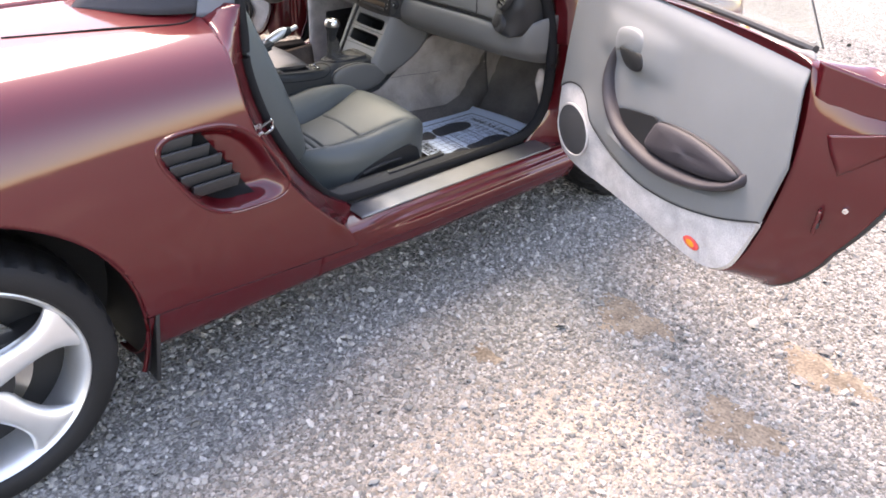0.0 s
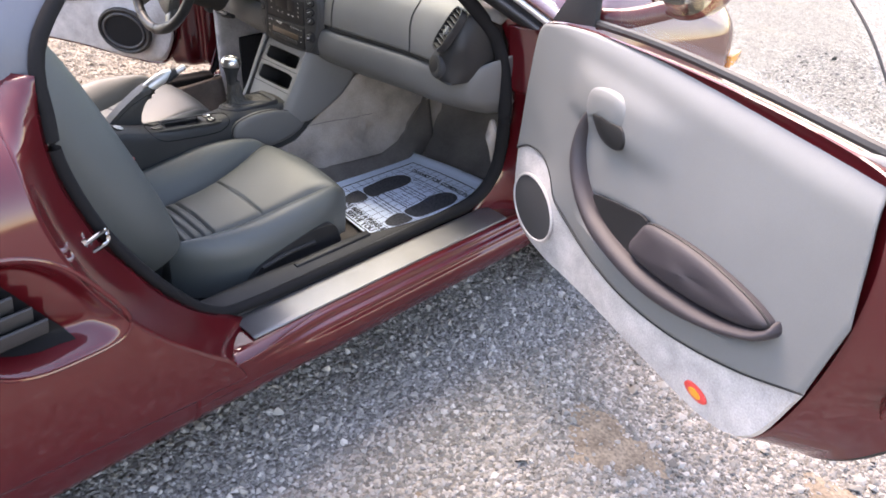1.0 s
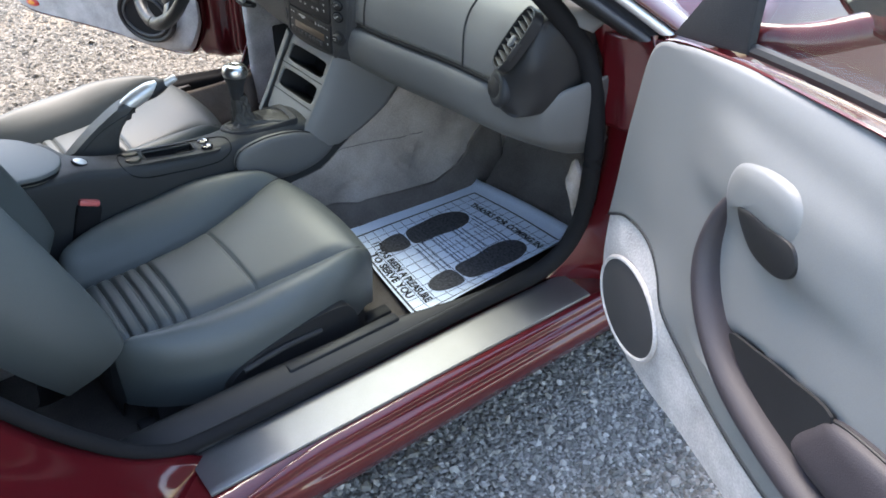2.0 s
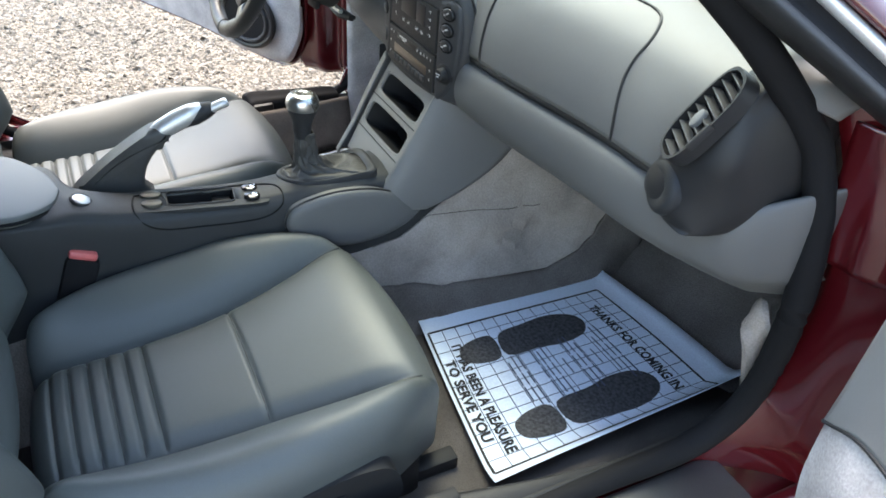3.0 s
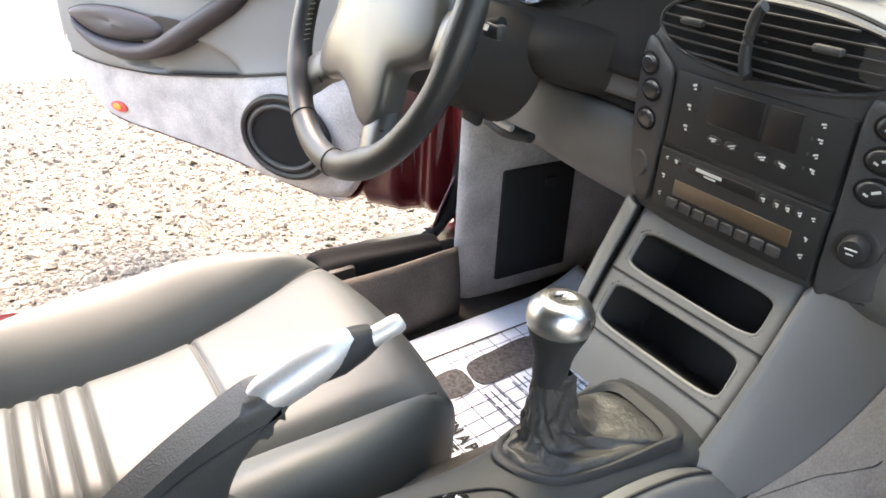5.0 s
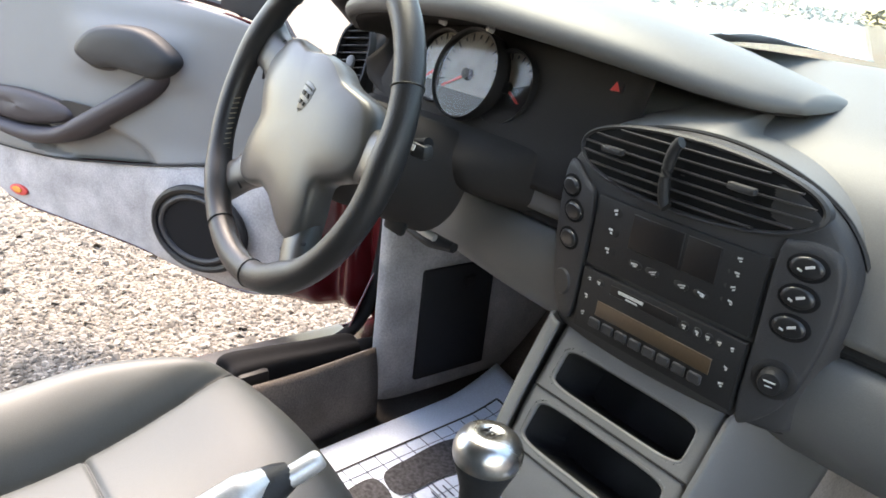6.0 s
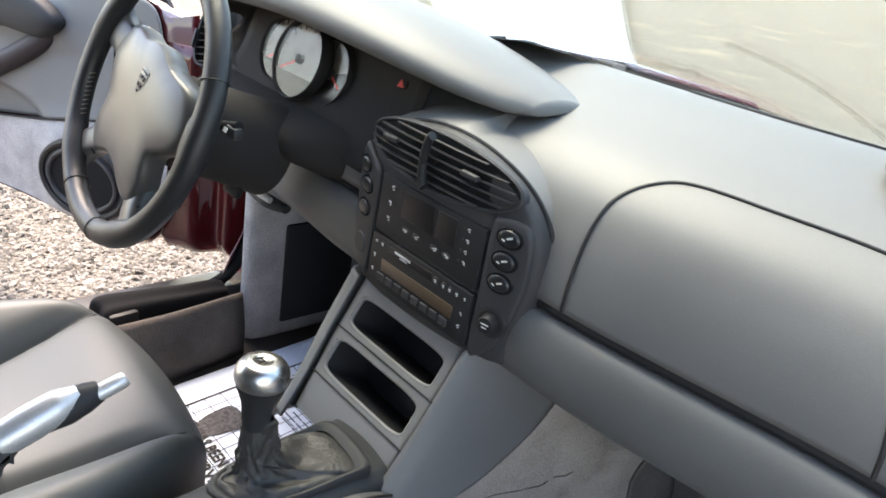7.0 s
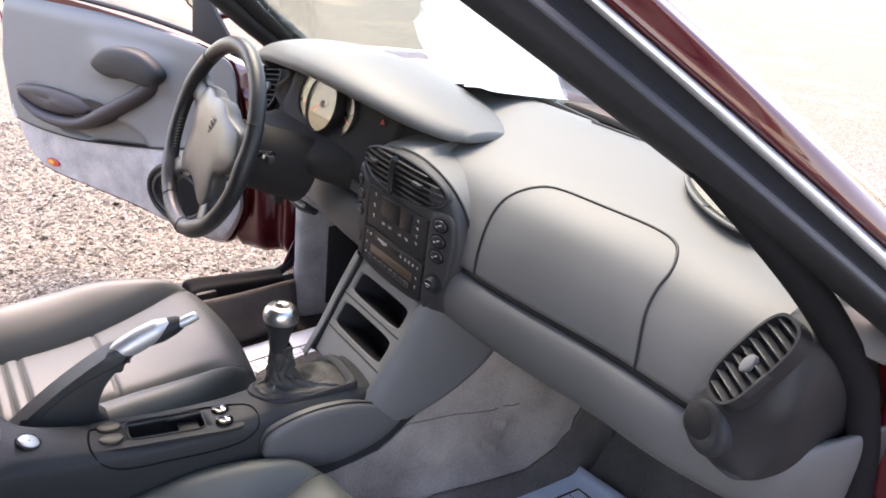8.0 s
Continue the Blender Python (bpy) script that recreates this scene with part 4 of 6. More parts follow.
part("groove_strip", tube(groove, .0065, raw=True, sides=8), "black", dashboard, "dark joint strip")


def on_dash(x, z):
    """The dashboard's skin at x and height z (upper face)."""
    p = spline(TOP_PROF, 2400)
    i = np.argmin(np.abs(p[600:, 1] - z)) + 600
    return (x, p[i, 0] + dash_y(x), p[i, 1])


GLOVE = [(.200, .766), (.198, .82), (.197, .865), (.203, .892), (.225, .909), (.26, .915), (.34, .9155), (.42, .9150), (.462, .911), (.482, .900), (.490, .886), (.489, .868), (.490, .845), (.496, .815), (.501, .79), (.503, .766)]
seam = np.array([on_dash(x, z) for x, z in spline(GLOVE, 80)])
seam[:, 1] -= .0005
lid = part("glove_box_seam", tube(seam, .0022, raw=True, sides=8), "black", dashboard, "dark shut line of the glove box lid")
# front edge of the dashboard top: demister slot
part("demister_slot", tube([(x, .555 + dash_y(x) - .10 * max(0, (abs(x) - .40) / .2) ** 2, .961) for x in np.linspace(.10, .46, 12)], .0035, raw=True, sides=6), "black", dashboard)
# speaker grille on the top
sp = facing((.452, .462, .9510), (.06, -.20, 1), (0, 1, 0)) @ pose(0, 0, 0, 0, 0, -24)
grille = part("speaker_grille", slab(oval(.092, .038, 44), .010, sp @ pose(0, 0, .004), .003), "vinyl_dark", dashboard, "oval beige dashboard speaker grille with fine bars")
part("grille_rim", tube([tuple(sp @ Vector((.094 * math.cos(a), .040 * math.sin(a), .003))) for a in np.linspace(0, 2 * math.pi, 48, endpoint=False)], .0030, raw=True, sides=8, closed=True), "vinyl", grille)
for i in range(24):
    u = -.080 + i * .0054
    h = .033 * math.sqrt(max(0, 1 - (u / .090) ** 2))
    part("bar", box((.0034, 2 * h, .003), (0, 0, 0)), "grille_beige", grille).matrix_basis = sp @ pose(u, 0, .0055)
part("sensor_dome", slab(oval(.026, .020, 30), .005, sp @ pose(.058, -.008, .0085), .003), "vinyl", grille)
part("screw", revolve([(.001, .002), (.004, .0015), (.0045, 0)], 12, sp @ pose(.012, -.037, .005)), "black", grille)

# end covers with the oval air vents
COVER = [(.727, .628, .266, .700), (.733, .606, .262, .706), (.748, .592, .256, .712), (.770, .590, .256, .716), (.795, .600, .260, .718), (.825, .613, .266, .718), (.860, .628, .278, .716), (.895, .640, .300, .712), (.925, .650, .334, .708)]
for side in (1, -1):
    rows = [[(side * x, y, z) for x, y in ((x0 + .004, y0 + .035), (x0 + .001, y0 + .014), (x0 + .012, y0 + .001), (x0 + .045, y0 - .006), (min(x0 + .085, x1 - .02), y0 + .006), (x1 - .008, y0 + .045), (x1, y0 + .14))] for z, x0, y0, x1 in COVER]
    rows.insert(0, [(x, y + .05, z - .004) for x, y, z in rows[0]])
    cover = part("end_cover", loft(rows, 44, 34), "black", dashboard, "charcoal dashboard end cover", solid=.006)
    rows = [[(side * x, y, z) for x, y, z in r] for r in (((.648, .345, .926), (.680, .322, .915), (.715, .340, .897), (.735, .375, .880)), ((.640, .372, .938), (.678, .345, .934), (.715, .362, .915), (.738, .400, .893)), ((.62, .42, .940), (.670, .41, .935), (.710, .41, .915), (.735, .43, .890)))]
    part("end_cap", loft(rows, 16, 16), "vinyl", dashboard, "pale grey dashboard corner", solid=.004)
    vm = facing((side * .652, .266, .868), (side * -.36, -.80, .50)) @ pose(0, 0, 0, 0, 0, -8 * side)
    vent = part("side_vent", ring_slab(oval(.030, .061, 44, 3), oval(.027, .057, 44, 3), .020, vm @ pose(0, 0, .004)), "black", dashboard, "black side air vent with slats")
    part("vent_duct", slab(oval(.028, .058, 32, 3), .004, vm @ pose(0, 0, -.010)), "seal", vent)
    for i in range(9):
        part("slat", box((.053 * (1 - (abs(-.050 + .0125 * i) / .060) ** 4) ** .5, .0020, .011), (0, 0, 0), .0007, 1), "vent_slat", vent).matrix_basis = vm @ pose(0, -.050 + .0125 * i, -.003, 24)
    part("vent_tab", slab(oval(.007, .012, 20), .006, vm @ pose(0, -.006, .005), .002), "vinyl_unit", vent, "small grey vent tab")
    part("vent_wheel", box((.004, .034, .010), (0, 0, 0), .001), "rubber", vent, "ribbed thumb wheel").matrix_basis = vm @ pose(.031 * side, -.012, .003)
    km = facing((side * .626, .2545, .768), (side * -.30, -.93, .10))
    knob = part("dash_plug", revolve(spline([(.001, -.006), (.010, -.005), (.012, .000), (.020, .003), (.029, .002), (.034, -.004), (.035, -.02)], 24), 36, km), "vinyl_dark", dashboard, "round charcoal dashboard plug")
    part("plug_centre", revolve([(.001, -.0045), (.009, -.004), (.0105, -.002)], 20, km), "black", knob)

# instrument hood
LIP = [(-.60, .235, .925), (-.575, .205, .950), (-.50, .190, .966), (-.40, .186, .974), (-.30, .192, .976), (-.20, .212, .966), (-.11, .235, .953), (-.04, .262, .940), (.012, .292, .931), (.036, .316, .929)]
SC = [.35, .7, .95, 1.0, 1.0, .95, .86, .74, .58, .42]
hood = []
for (x, y, z), s in zip(LIP, SC):
    hood.append([(x, y + .030 * s, z - .016 * s), (x, y + .008 * s, z - .013 * s), (x, y, z), (x, y + .012 * s, z + .016 * s), (x, y + .05 * s, z + .030 * s), (x, y + .12 * s, z + .034 * s), (x, y + .20 * s, z + .024 * s), (x, y + .27 * s, z + .000 * s), (x, y + .30 * s, z - .03 * s)])
x, y, z = LIP[-1]
tip = [[(x + dx, .372 + (q[1] - .372) * f, .927 + (q[2] - .927) * f) for q in hood[-1]] for dx, f in ((.008, .84), (.013, .50), (.015, .05))]
part("instrument_hood", loft(hood + tip, 72, 40), "vinyl", dashboard, "grey padded instrument hood")
face_rows = []
for (x, y, z), s in zip(LIP, SC):
    face_rows.append([(x, y + .026 * s, z - .012 * s), (x, y + .150 * s, z - .030 * s), (x, y + .155 * s, z - .080 * s), (x, y + .070 * s, z - .145 * s)])
part("instrument_panel", loft(face_rows, 40, 16), "matt", dashboard, "black instrument panel", solid=.004)
cluster = [[(x, y - .02 * max(0, (x + .12) / .14), z) for y, z in ((.318, .952), (.300, .936), (.289, .912), (.281, .888), (.268, .862), (.254, .838), (.246, .812), (.243, .79))] for x in np.linspace(-.56, -.10, 8)]
part("cluster_panel", loft(cluster, 24, 24), "matt", dashboard, "matt black instrument cluster panel", solid=.003)
shelf_rows = [[(x, y + d * (.262 - y) * 12, z) for y, z in ((.262, .835), (.215, .825), (.190, .805), (.196, .775), (.240, .755))] for x, d in ((-.56, 0), (-.48, 0), (-.38, 0), (-.28, 0), (-.25, .015), (-.215, .05), (-.185, .085))]
part("column_surround", loft(shelf_rows, 24, 20), "matt", dashboard, "black trim round the steering column", solid=.004)


def gauge(at, radius, turn):
    m = facing(at, (.02, -.955, .29))
    g = part("gauge", revolve([(radius - .002, -.055), (radius, -.012), (radius + .0015, .004), (radius, .007), (radius - .002, .005), (radius - .003, -.008)], 48, m), "black", dashboard, "round instrument with a pale dial")
    part("dial", slab(oval(radius - .001, radius - .001, 40), .003, m @ pose(0, 0, -.003)), "dial", g, "instrument dial with gravel reflection painted in")
    for i in range(19):
        a = radians(225 - 270 * i / 18)
        part("tick", box((.0015, radius * (.16 if i % 2 == 0 else .09), .001)), "ink", g).matrix_basis = m @ pose(0, 0, -.0025, 0, 0, math.degrees(a) - 90) @ pose(0, radius * .84, 0)
    part("needle", box((.003, radius * .85, .0012)), "needle", g).matrix_basis = m @ pose(0, 0, -.0005, 0, 0, turn) @ pose(0, radius * .38, 0)
    part("needle_hub", revolve([(.001, .004), (.007, .0035), (.008, -.003)], 20, m), "black", g)
    low = [(radius * .97 * math.cos(a), radius * .97 * math.sin(a)) for a in np.linspace(radians(205), radians(335), 20)]
    part("dial_foot", slab(low, .001, m @ pose(0, 0, .0010)), "matt", g, "dark lower part of the dial")
    part("gauge_glass", slab(oval(radius - .002, radius - .002, 40), .0015, m @ pose(0, 0, .0035)), "lens", g, "clear gauge glass")
    return g


gauge((-.362, .262, .893), .058, 118)
gauge((-.430, .272, .893), .049, 125)
gauge((-.302, .277, .886), .047, -120)
for gx, gz in ((-.425, .948), (-.330, .950)):
    part("reset_pin", revolve([(.001, .010), (.0035, .009), (.004, 0)], 12, facing((gx, .268, gz), (0, -.95, .3))), "mark", dashboard)
hz = facing((-.118, .2555, .921), (.25, -.92, .25))
hazard = part("hazard_switch", slab(oval(.0075, .0065, 24, 3), .004, hz @ pose(0, 0, -.003), .001), "matt", dashboard, "black hazard switch with red triangle")
part("triangle", slab([(-.0050, -.0045), (.0050, -.0045), (0, .0050)], .002, hz @ pose(0, 0, -.0005)), "needle", hazard)

# ---- centre stack ----
SM = facing((.008, .220, .787), (0, -.999, .03))
EGG = spline([(0, .112), (.070, .103), (.122, .080), (.152, .042), (.158, -.005), (.152, -.050), (.146, -.092), (.138, -.113), (.100, -.119), (0, -.124), (-.100, -.122), (-.128, -.116), (-.142, -.085), (-.156, -.030), (-.161, .020), (-.140, .072), (-.075, .103)], 110, True)


def stack_z(x, y):
    """The panel's face is domed: it falls back towards its rim."""
    return -.020 * (abs(x) / .16) ** 3.2 - .010 * max(0.0, y / .112) ** 3


rows = []
for f, dz in ((1.0, -.036), (1.0, -.014), (.992, -.007), (.975, -.002), (.95, 0.0), (.8, 0.0), (.6, 0.0), (.35, 0.0), (.02, 0.0)):
    rows.append([tuple(SM @ Vector((x * f, y * f, dz + stack_z(x * f, y * f)))) for x, y in EGG])
stack = part("centre_panel", grid_mesh(np.array(rows), close_v=True), "panel", car, "egg-shaped charcoal centre console panel")
part("stack_rim", tube([tuple(SM @ Vector((x * 1.008, y * 1.010, -.018 + stack_z(x, y)))) for x, y in EGG], .0024, raw=True, sides=6, closed=True), "black", stack)


collar = [[tuple(SM @ Vector((x * (1 + (f - 1) * (.25 if x > 0 else 1)), max(-.125, y * (1 + (g - 1) * (.25 if x > 0 else 1))), dz + stack_z(x, y)))) for x, y in EGG] for f, g, dz in ((1.004, 1.0, -.034), (1.012, 1.012, -.017), (1.03, 1.035, -.020), (1.08, 1.08, -.033), (1.14, 1.14, -.060), (1.20, 1.22, -.105))]
part("panel_collar", grid_mesh(np.array(collar), close_v=True), "vinyl", dashboard, "grey vinyl swelling round the centre panel")


def on_stack(x, y, lift=0.0):
    """A pose on the domed face, turned with it."""
    tilt = -math.degrees(math.atan(.020 * 3.2 * (abs(x) / .16) ** 2.2 / .16)) * (1 if x > 0 else -1)
    return SM @ pose(x, y, stack_z(x, y) + lift, 0, -tilt, 0)


VM = SM @ pose(-.007, .076, .000)
vent_oval = oval(.126, .0305, 72, 2.1)
rows = [[tuple(VM @ Vector((x * f, y * g, dz + stack_z(x * f, y * g + .076)))) for x, y in vent_oval] for f, g, dz in ((1.045, 1.15, -.004), (1.04, 1.14, .003), (1.02, 1.07, .0045), (1.0, 1.0, .003), (.985, .96, -.006))]
air_vent = part("air_vent", grid_mesh(np.array(rows), close_v=True), "panel", stack, "oval centre air vent with thin slats")
rows = [[tuple(VM @ Vector((x * f, y * f, .0012 + stack_z(x * f, y * f + .076)))) for x, y in vent_oval] for f in (1.0, .6, .3, .02)]
part("vent_duct", grid_mesh(np.array(rows), close_v=True), "seal", air_vent, "dark vent opening")
for i in range(6):
    v = -.0235 + .0094 * i
    h = .122 * math.sqrt(max(.02, 1 - (v / .0305) ** 2))
    xs_ = np.linspace(-h, h, 14)
    rows = [[tuple(VM @ Vector((x, v + dy, .0030 + dz + stack_z(x, v + .076)))) for dy, dz in ((-.0008, .0040), (.0006, .0046), (.0011, .0030), (.0004, -.0010), (-.0010, .0005))] for x in xs_]
    part("slat", grid_mesh(np.array(rows), close_v=True, cap_u=True), "vent_slat", air_vent)
part("vent_divider", tube([tuple(VM @ Vector((-.001 - .009 * math.cos(t * 1.0), .0300 * math.sin(t), .0085))) for t in np.linspace(-1.5, 1.5, 14)], .0055, raw=True, sides=10), "black", air_vent, "curved black centre bar")
for u, v in ((-.078, .004), (.062, .006)):
    part("vent_tab", box((.026, .0065, .008), (0, 0, 0), .002), "panel", air_vent).matrix_basis = VM @ pose(u, v, .009 + stack_z(u, v + .076))


def button(name, x, y, w, h, parent, mat="button", glyph=True, power=2.2, lift=.004, gw=.4):
    b = part(name, slab(oval(w / 2, h / 2, 20, power), .006, on_stack(x, y, lift), .0015), mat, parent)
    if glyph:
        tilt = random.uniform(-25, 25)
        bars = [box((w * gw * .55, h * .16, .0006), (0, h * .10, 0), turn=(0, 0, tilt)), box((w * gw * .30, h * .13, .0006), (w * .06, -h * .14, 0), turn=(0, 0, tilt))]
        part("marking", joined(*bars), "mark", b).matrix_basis = on_stack(x + random.uniform(-.08, .08) * w, y, lift + .0006)
    return b


def face_plate(name, x0, x1, y0, y1, depth, lift, mat, parent, label="", bevel=.002):
    """A flat plate let into the domed face."""
    cx, cy = (x0 + x1) / 2, (y0 + y1) / 2
    return part(name, slab([(x0 - cx, y0 - cy), (x1 - cx, y0 - cy), (x1 - cx, y1 - cy), (x0 - cx, y1 - cy)], depth, SM @ pose(cx, cy, lift), bevel), mat, parent, label)


climate = face_plate("climate_unit", -.090, .094, -.038, .034, .006, .0030, "black", stack, "black climate control unit")
for x0, x1 in ((-.044, .014), (.018, .052)):
    face_plate("display", x0, x1, -.006, .028, .002, .0042, "dark_glass", climate, "dark glossy display", .0008)
for x, y in ((-.067, .023), (-.067, .003), (-.067, -.017), (.070, .024), (.070, .011), (.070, -.002), (.070, -.015)):
    button("button", x, y, .020 if x > 0 else .021, .0095 if x > 0 else .014, climate)
for x in (-.031, -.011, .022, .043):
    button("button", x, -.019, .017, .008, climate, gw=.8)
radio = face_plate("radio", -.090, .096, -.108, -.043, .008, .0045, "black", stack, "black cassette radio with brown display")
face_plate("display", -.064, .070, -.086, -.070, .002, .0055, "display", radio, "brown radio display", .0008)
face_plate("cassette_slot", -.052, .028, -.058, -.048, .002, .0055, "dark_glass", radio, "dark cassette slot", .0008)
part("wordmark_bar", joined(box((.030, .0030, .0006), (0, .0016, 0)), box((.014, .0016, .0006), (.002, -.0022, 0))), "mark", radio).matrix_basis = SM @ pose(-.026, -.053, .0060)
for i in range(8):
    part("button", box((.0138, .0100, .004), (0, 0, 0), .0012, 1), "panel", radio).matrix_basis = SM @ pose(-.062 + .0172 * i, -.0945, .0052)
for x, y, w, h in ((-.080, -.052, .010, .008), (-.066, -.052, .010, .008), (-.080, -.071, .010, .011), (-.081, -.090, .011, .010), (.036, -.053, .010, .009), (.050, -.053, .009, .009), (.062, -.053, .009, .009), (.073, -.053, .009, .009), (.085, -.053, .009, .009), (.084, -.072, .009, .009), (.084, -.088, .011, .010)):
    button("button", x, y, w, h, radio, gw=.7, lift=.0065)
# the raised cheeks with switches
for side, pts in ((1, [(.098, .044), (.106, .053), (.128, .056), (.145, .044), (.150, .000), (.144, -.050), (.132, -.088), (.112, -.112), (.100, -.108), (.099, -.030)]), (-1, [(-.152, .046), (-.140, .056), (-.118, .044), (-.099, .030), (-.096, -.010), (-.097, -.078), (-.102, -.106), (-.118, -.106), (-.138, -.080), (-.150, -.02)])):
    pk = spline(pts, 44, True)
    c = pk.mean(0)
    rows = []
    for f, lift in ((1.0, -.004), (1.0, .003), (.96, .0055), (.90, .006), (.6, .006), (.3, .006), (.02, .006)):
        rows.append([tuple(SM @ Vector((c[0] + (x - c[0]) * f, c[1] + (y - c[1]) * f, lift + stack_z(c[0] + (x - c[0]) * f, c[1] + (y - c[1]) * f)))) for x, y in pk])
    cheek = part("switch_panel", grid_mesh(np.array(rows), close_v=True), "panel", stack, "charcoal switch panel")
    for k, (x, y) in enumerate(((.123, .036), (.123, .010), (.123, -.016)) if side > 0 else ((-.136, .030), (-.124, .006), (-.124, -.024))):
        part("switch_well", slab(oval(.0165, .0120, 28), .003, on_stack(x, y, .0070), .0008), "seal", cheek, "dark switch recess")
        sw = part("rocker_switch", slab(oval(.0138, .0095, 26), .007, on_stack(x, y, .0095), .004, 3), "button", cheek, "glossy black oval rocker switch")
        if side > 0:
            mark = joined(box((.007, .0022, .0006), (.003, .002, 0), turn=(0, 0, 25)), box((.004, .0016, .0006), (-.004, -.002, 0), turn=(0, 0, -20)))
            part("marking", mark, "mark", sw).matrix_basis = on_stack(x, y, .0111)
    if side > 0:
        km_ = on_stack(.123, -.064, .006)
        knob = part("rotary_knob", revolve([(.001, .013), (.009, .0125), (.0108, .010), (.0118, .001), (.0165, .0008), (.0185, -.0005), (.0190, -.004)], 36, km_), "black", cheek, "round black dimmer knob")
        part("knob_mark", joined(box((.010, .0012, .0006), (0, .002, .0132)), box((.006, .0010, .0006), (0, -.002, .0132))), "mark", knob).matrix_basis = km_
    else:
        part("blank_plug", revolve([(.001, .0015), (.013, .0012), (.0145, -.001), (.0150, -.003)], 32, on_stack(-.121, -.072, .007)), "panel", cheek, "round blank plug")

# storage pockets under the radio
PM = facing((0, .178, .588), (0, -.865, .50))
def pocket_front(inside):
    """The unit's face with its two pockets pushed in: the pale face, or the pockets, whose shade is painted black."""
    rows = []
    ys = np.linspace(-.100, .093, 110)
    for v in ys:
        row = []
        for u in np.linspace(-.106, .106, 110):
            half = .104 - .006 * max(0, -v / .09)
            x = u / .106 * half
            d = 0.0
            for c, hh in ((.051, .0235), (-.014, .0262)):
                r = (abs(x / .085) ** 6 + abs((v - c) / hh) ** 6) ** (1 / 6)
                d = max(d, min(1.0, max(0.0, (1.0 - r) / .06)))
            lip = max(0, (abs(x) - half + .012) / .012) ** 2 * .008
            row.append((x, v, -.080 * d - lip + .0015 * (0 < d < .1)))
        rows.append(row)
    bm = grid_mesh(np.array(rows))
    gone = [f for f in bm.faces if (min(v.co.z for v in f.verts) < -.007) != inside]
    bmesh.ops.delete(bm, geom=gone, context="FACES")
    bm.transform(PM)
    return bm


pocket_unit = part("storage_unit", pocket_front(False), "vinyl_unit", car, "pale grey storage unit with two open pockets")
part("pocket", pocket_front(True), "black", pocket_unit, "open pocket, its inner shade painted black")
for c, hh in ((.051, .0233), (-.014, .0260)):
    rim_line = [tuple(PM @ Vector((math.copysign(.0845 * abs(math.cos(a)) ** (1 / 3), math.cos(a)), c + math.copysign(hh * abs(math.sin(a)) ** (1 / 3), math.sin(a)), -.0030))) for a in np.linspace(0, 2 * math.pi, 120, endpoint=False)]
    part("pocket_rim", tube(rim_line, .0030, raw=True, sides=8, closed=True), "vinyl_unit", pocket_unit)
for v in (.0205, -.047):
    part("joint", tube([tuple(PM @ Vector((x, v, .0008))) for x in np.linspace(-.098, .098, 8)], .0012, raw=True, sides=6), "black", pocket_unit)
for side in (1, -1):
    rows = [[(side * x, y, z) for x, y, z in r] for r in (((.1035, .216, .670), (.102, .176, .598), (.098, .140, .535), (.094, .108, .488)), ((.110, .222, .678), (.110, .182, .600), (.107, .143, .532), (.103, .108, .482)), ((.120, .250, .676), (.122, .208, .590), (.120, .158, .520), (.115, .128, .472)), ((.132, .310, .640), (.132, .262, .558), (.128, .205, .500), (.120, .165, .462)), ((.140, .400, .600), (.138, .345, .535), (.132, .270, .485), (.122, .205, .455)))]
    if side < 0:   # the driver's edge is rolled wider
        rows[1] = [(x - .014, y + .003, z + .003) for x, y, z in rows[0]]
        rows[2] = [(x - .021, y + .016, z + .002) for x, y, z in rows[0]]
    part("side_cheek", loft(rows, 30, 30), "vinyl_unit", pocket_unit, "grey console cheek", solid=.004)

# ---- centre console ----
CON = []
for y, z, left, w in ((-.84, .588, -.110, .110), (-.60, .583, -.110, .110), (-.45, .568, -.105, .108), (-.405, .564, -.085, .104), (-.385, .562, -.030, .102), (-.36, .557, -.006, .100), (-.30, .542, .000, .098), (-.20, .530, .002, .097), (-.10, .526, .004, .099), (-.04, .528, .002, .102), (.05, .530, -.002, .104), (.12, .530, -.006, .105), (.17, .522, -.060, .106), (.24, .505, -.100, .108), (.31, .495, -.108, .112)):
    m, h = (left + w) / 2, (w - left) / 2
    CON.append([(left - .010, y, z - .24), (left - .005, y, z - .10), (left, y, z - .022), (left + .008, y, z - .005), (m - h * .5, y, z + .001), (m, y, z + .003), (m + h * .45, y, z + .001), (w - .012, y, z - .005), (w - .001, y, z - .024), (w + .005, y, z - .10), (w + .012, y, z - .24)])
con_mesh = loft(CON, 120, 60)
gone = [f for f in con_mesh.faces if abs(f.calc_center_median().x - .060 - .09 * (f.calc_center_median().y + .187)) < .0185 and abs(f.calc_center_median().y + .187) < .050 and f.calc_center_median().z > .5]
bmesh.ops.delete(con_mesh, geom=gone, context="FACES")
console = part("centre_console", con_mesh, "console", car, "anthracite plastic centre console", solid=.004)
ARM = []
for y, mid, half, z in ((-.3935, .016, .004, .5665), (-.397, .015, .022, .568), (-.404, .013, .042, .570), (-.416, .010, .062, .573), (-.434, .006, .083, .577), (-.460, .002, .102, .582), (-.50, 0, .109, .588), (-.62, 0, .113, .602), (-.84, 0, .113, .606)):
    ARM.append([(mid + half * u, y, z - d) for u, d in ((-1.0, .016), (-1.0, .006), (-.985, .0025), (-.93, .0005), (-.6, -.001), (0, -.002), (.6, -.001), (.93, .0005), (.985, .0025), (1.0, .006), (1.0, .016))])
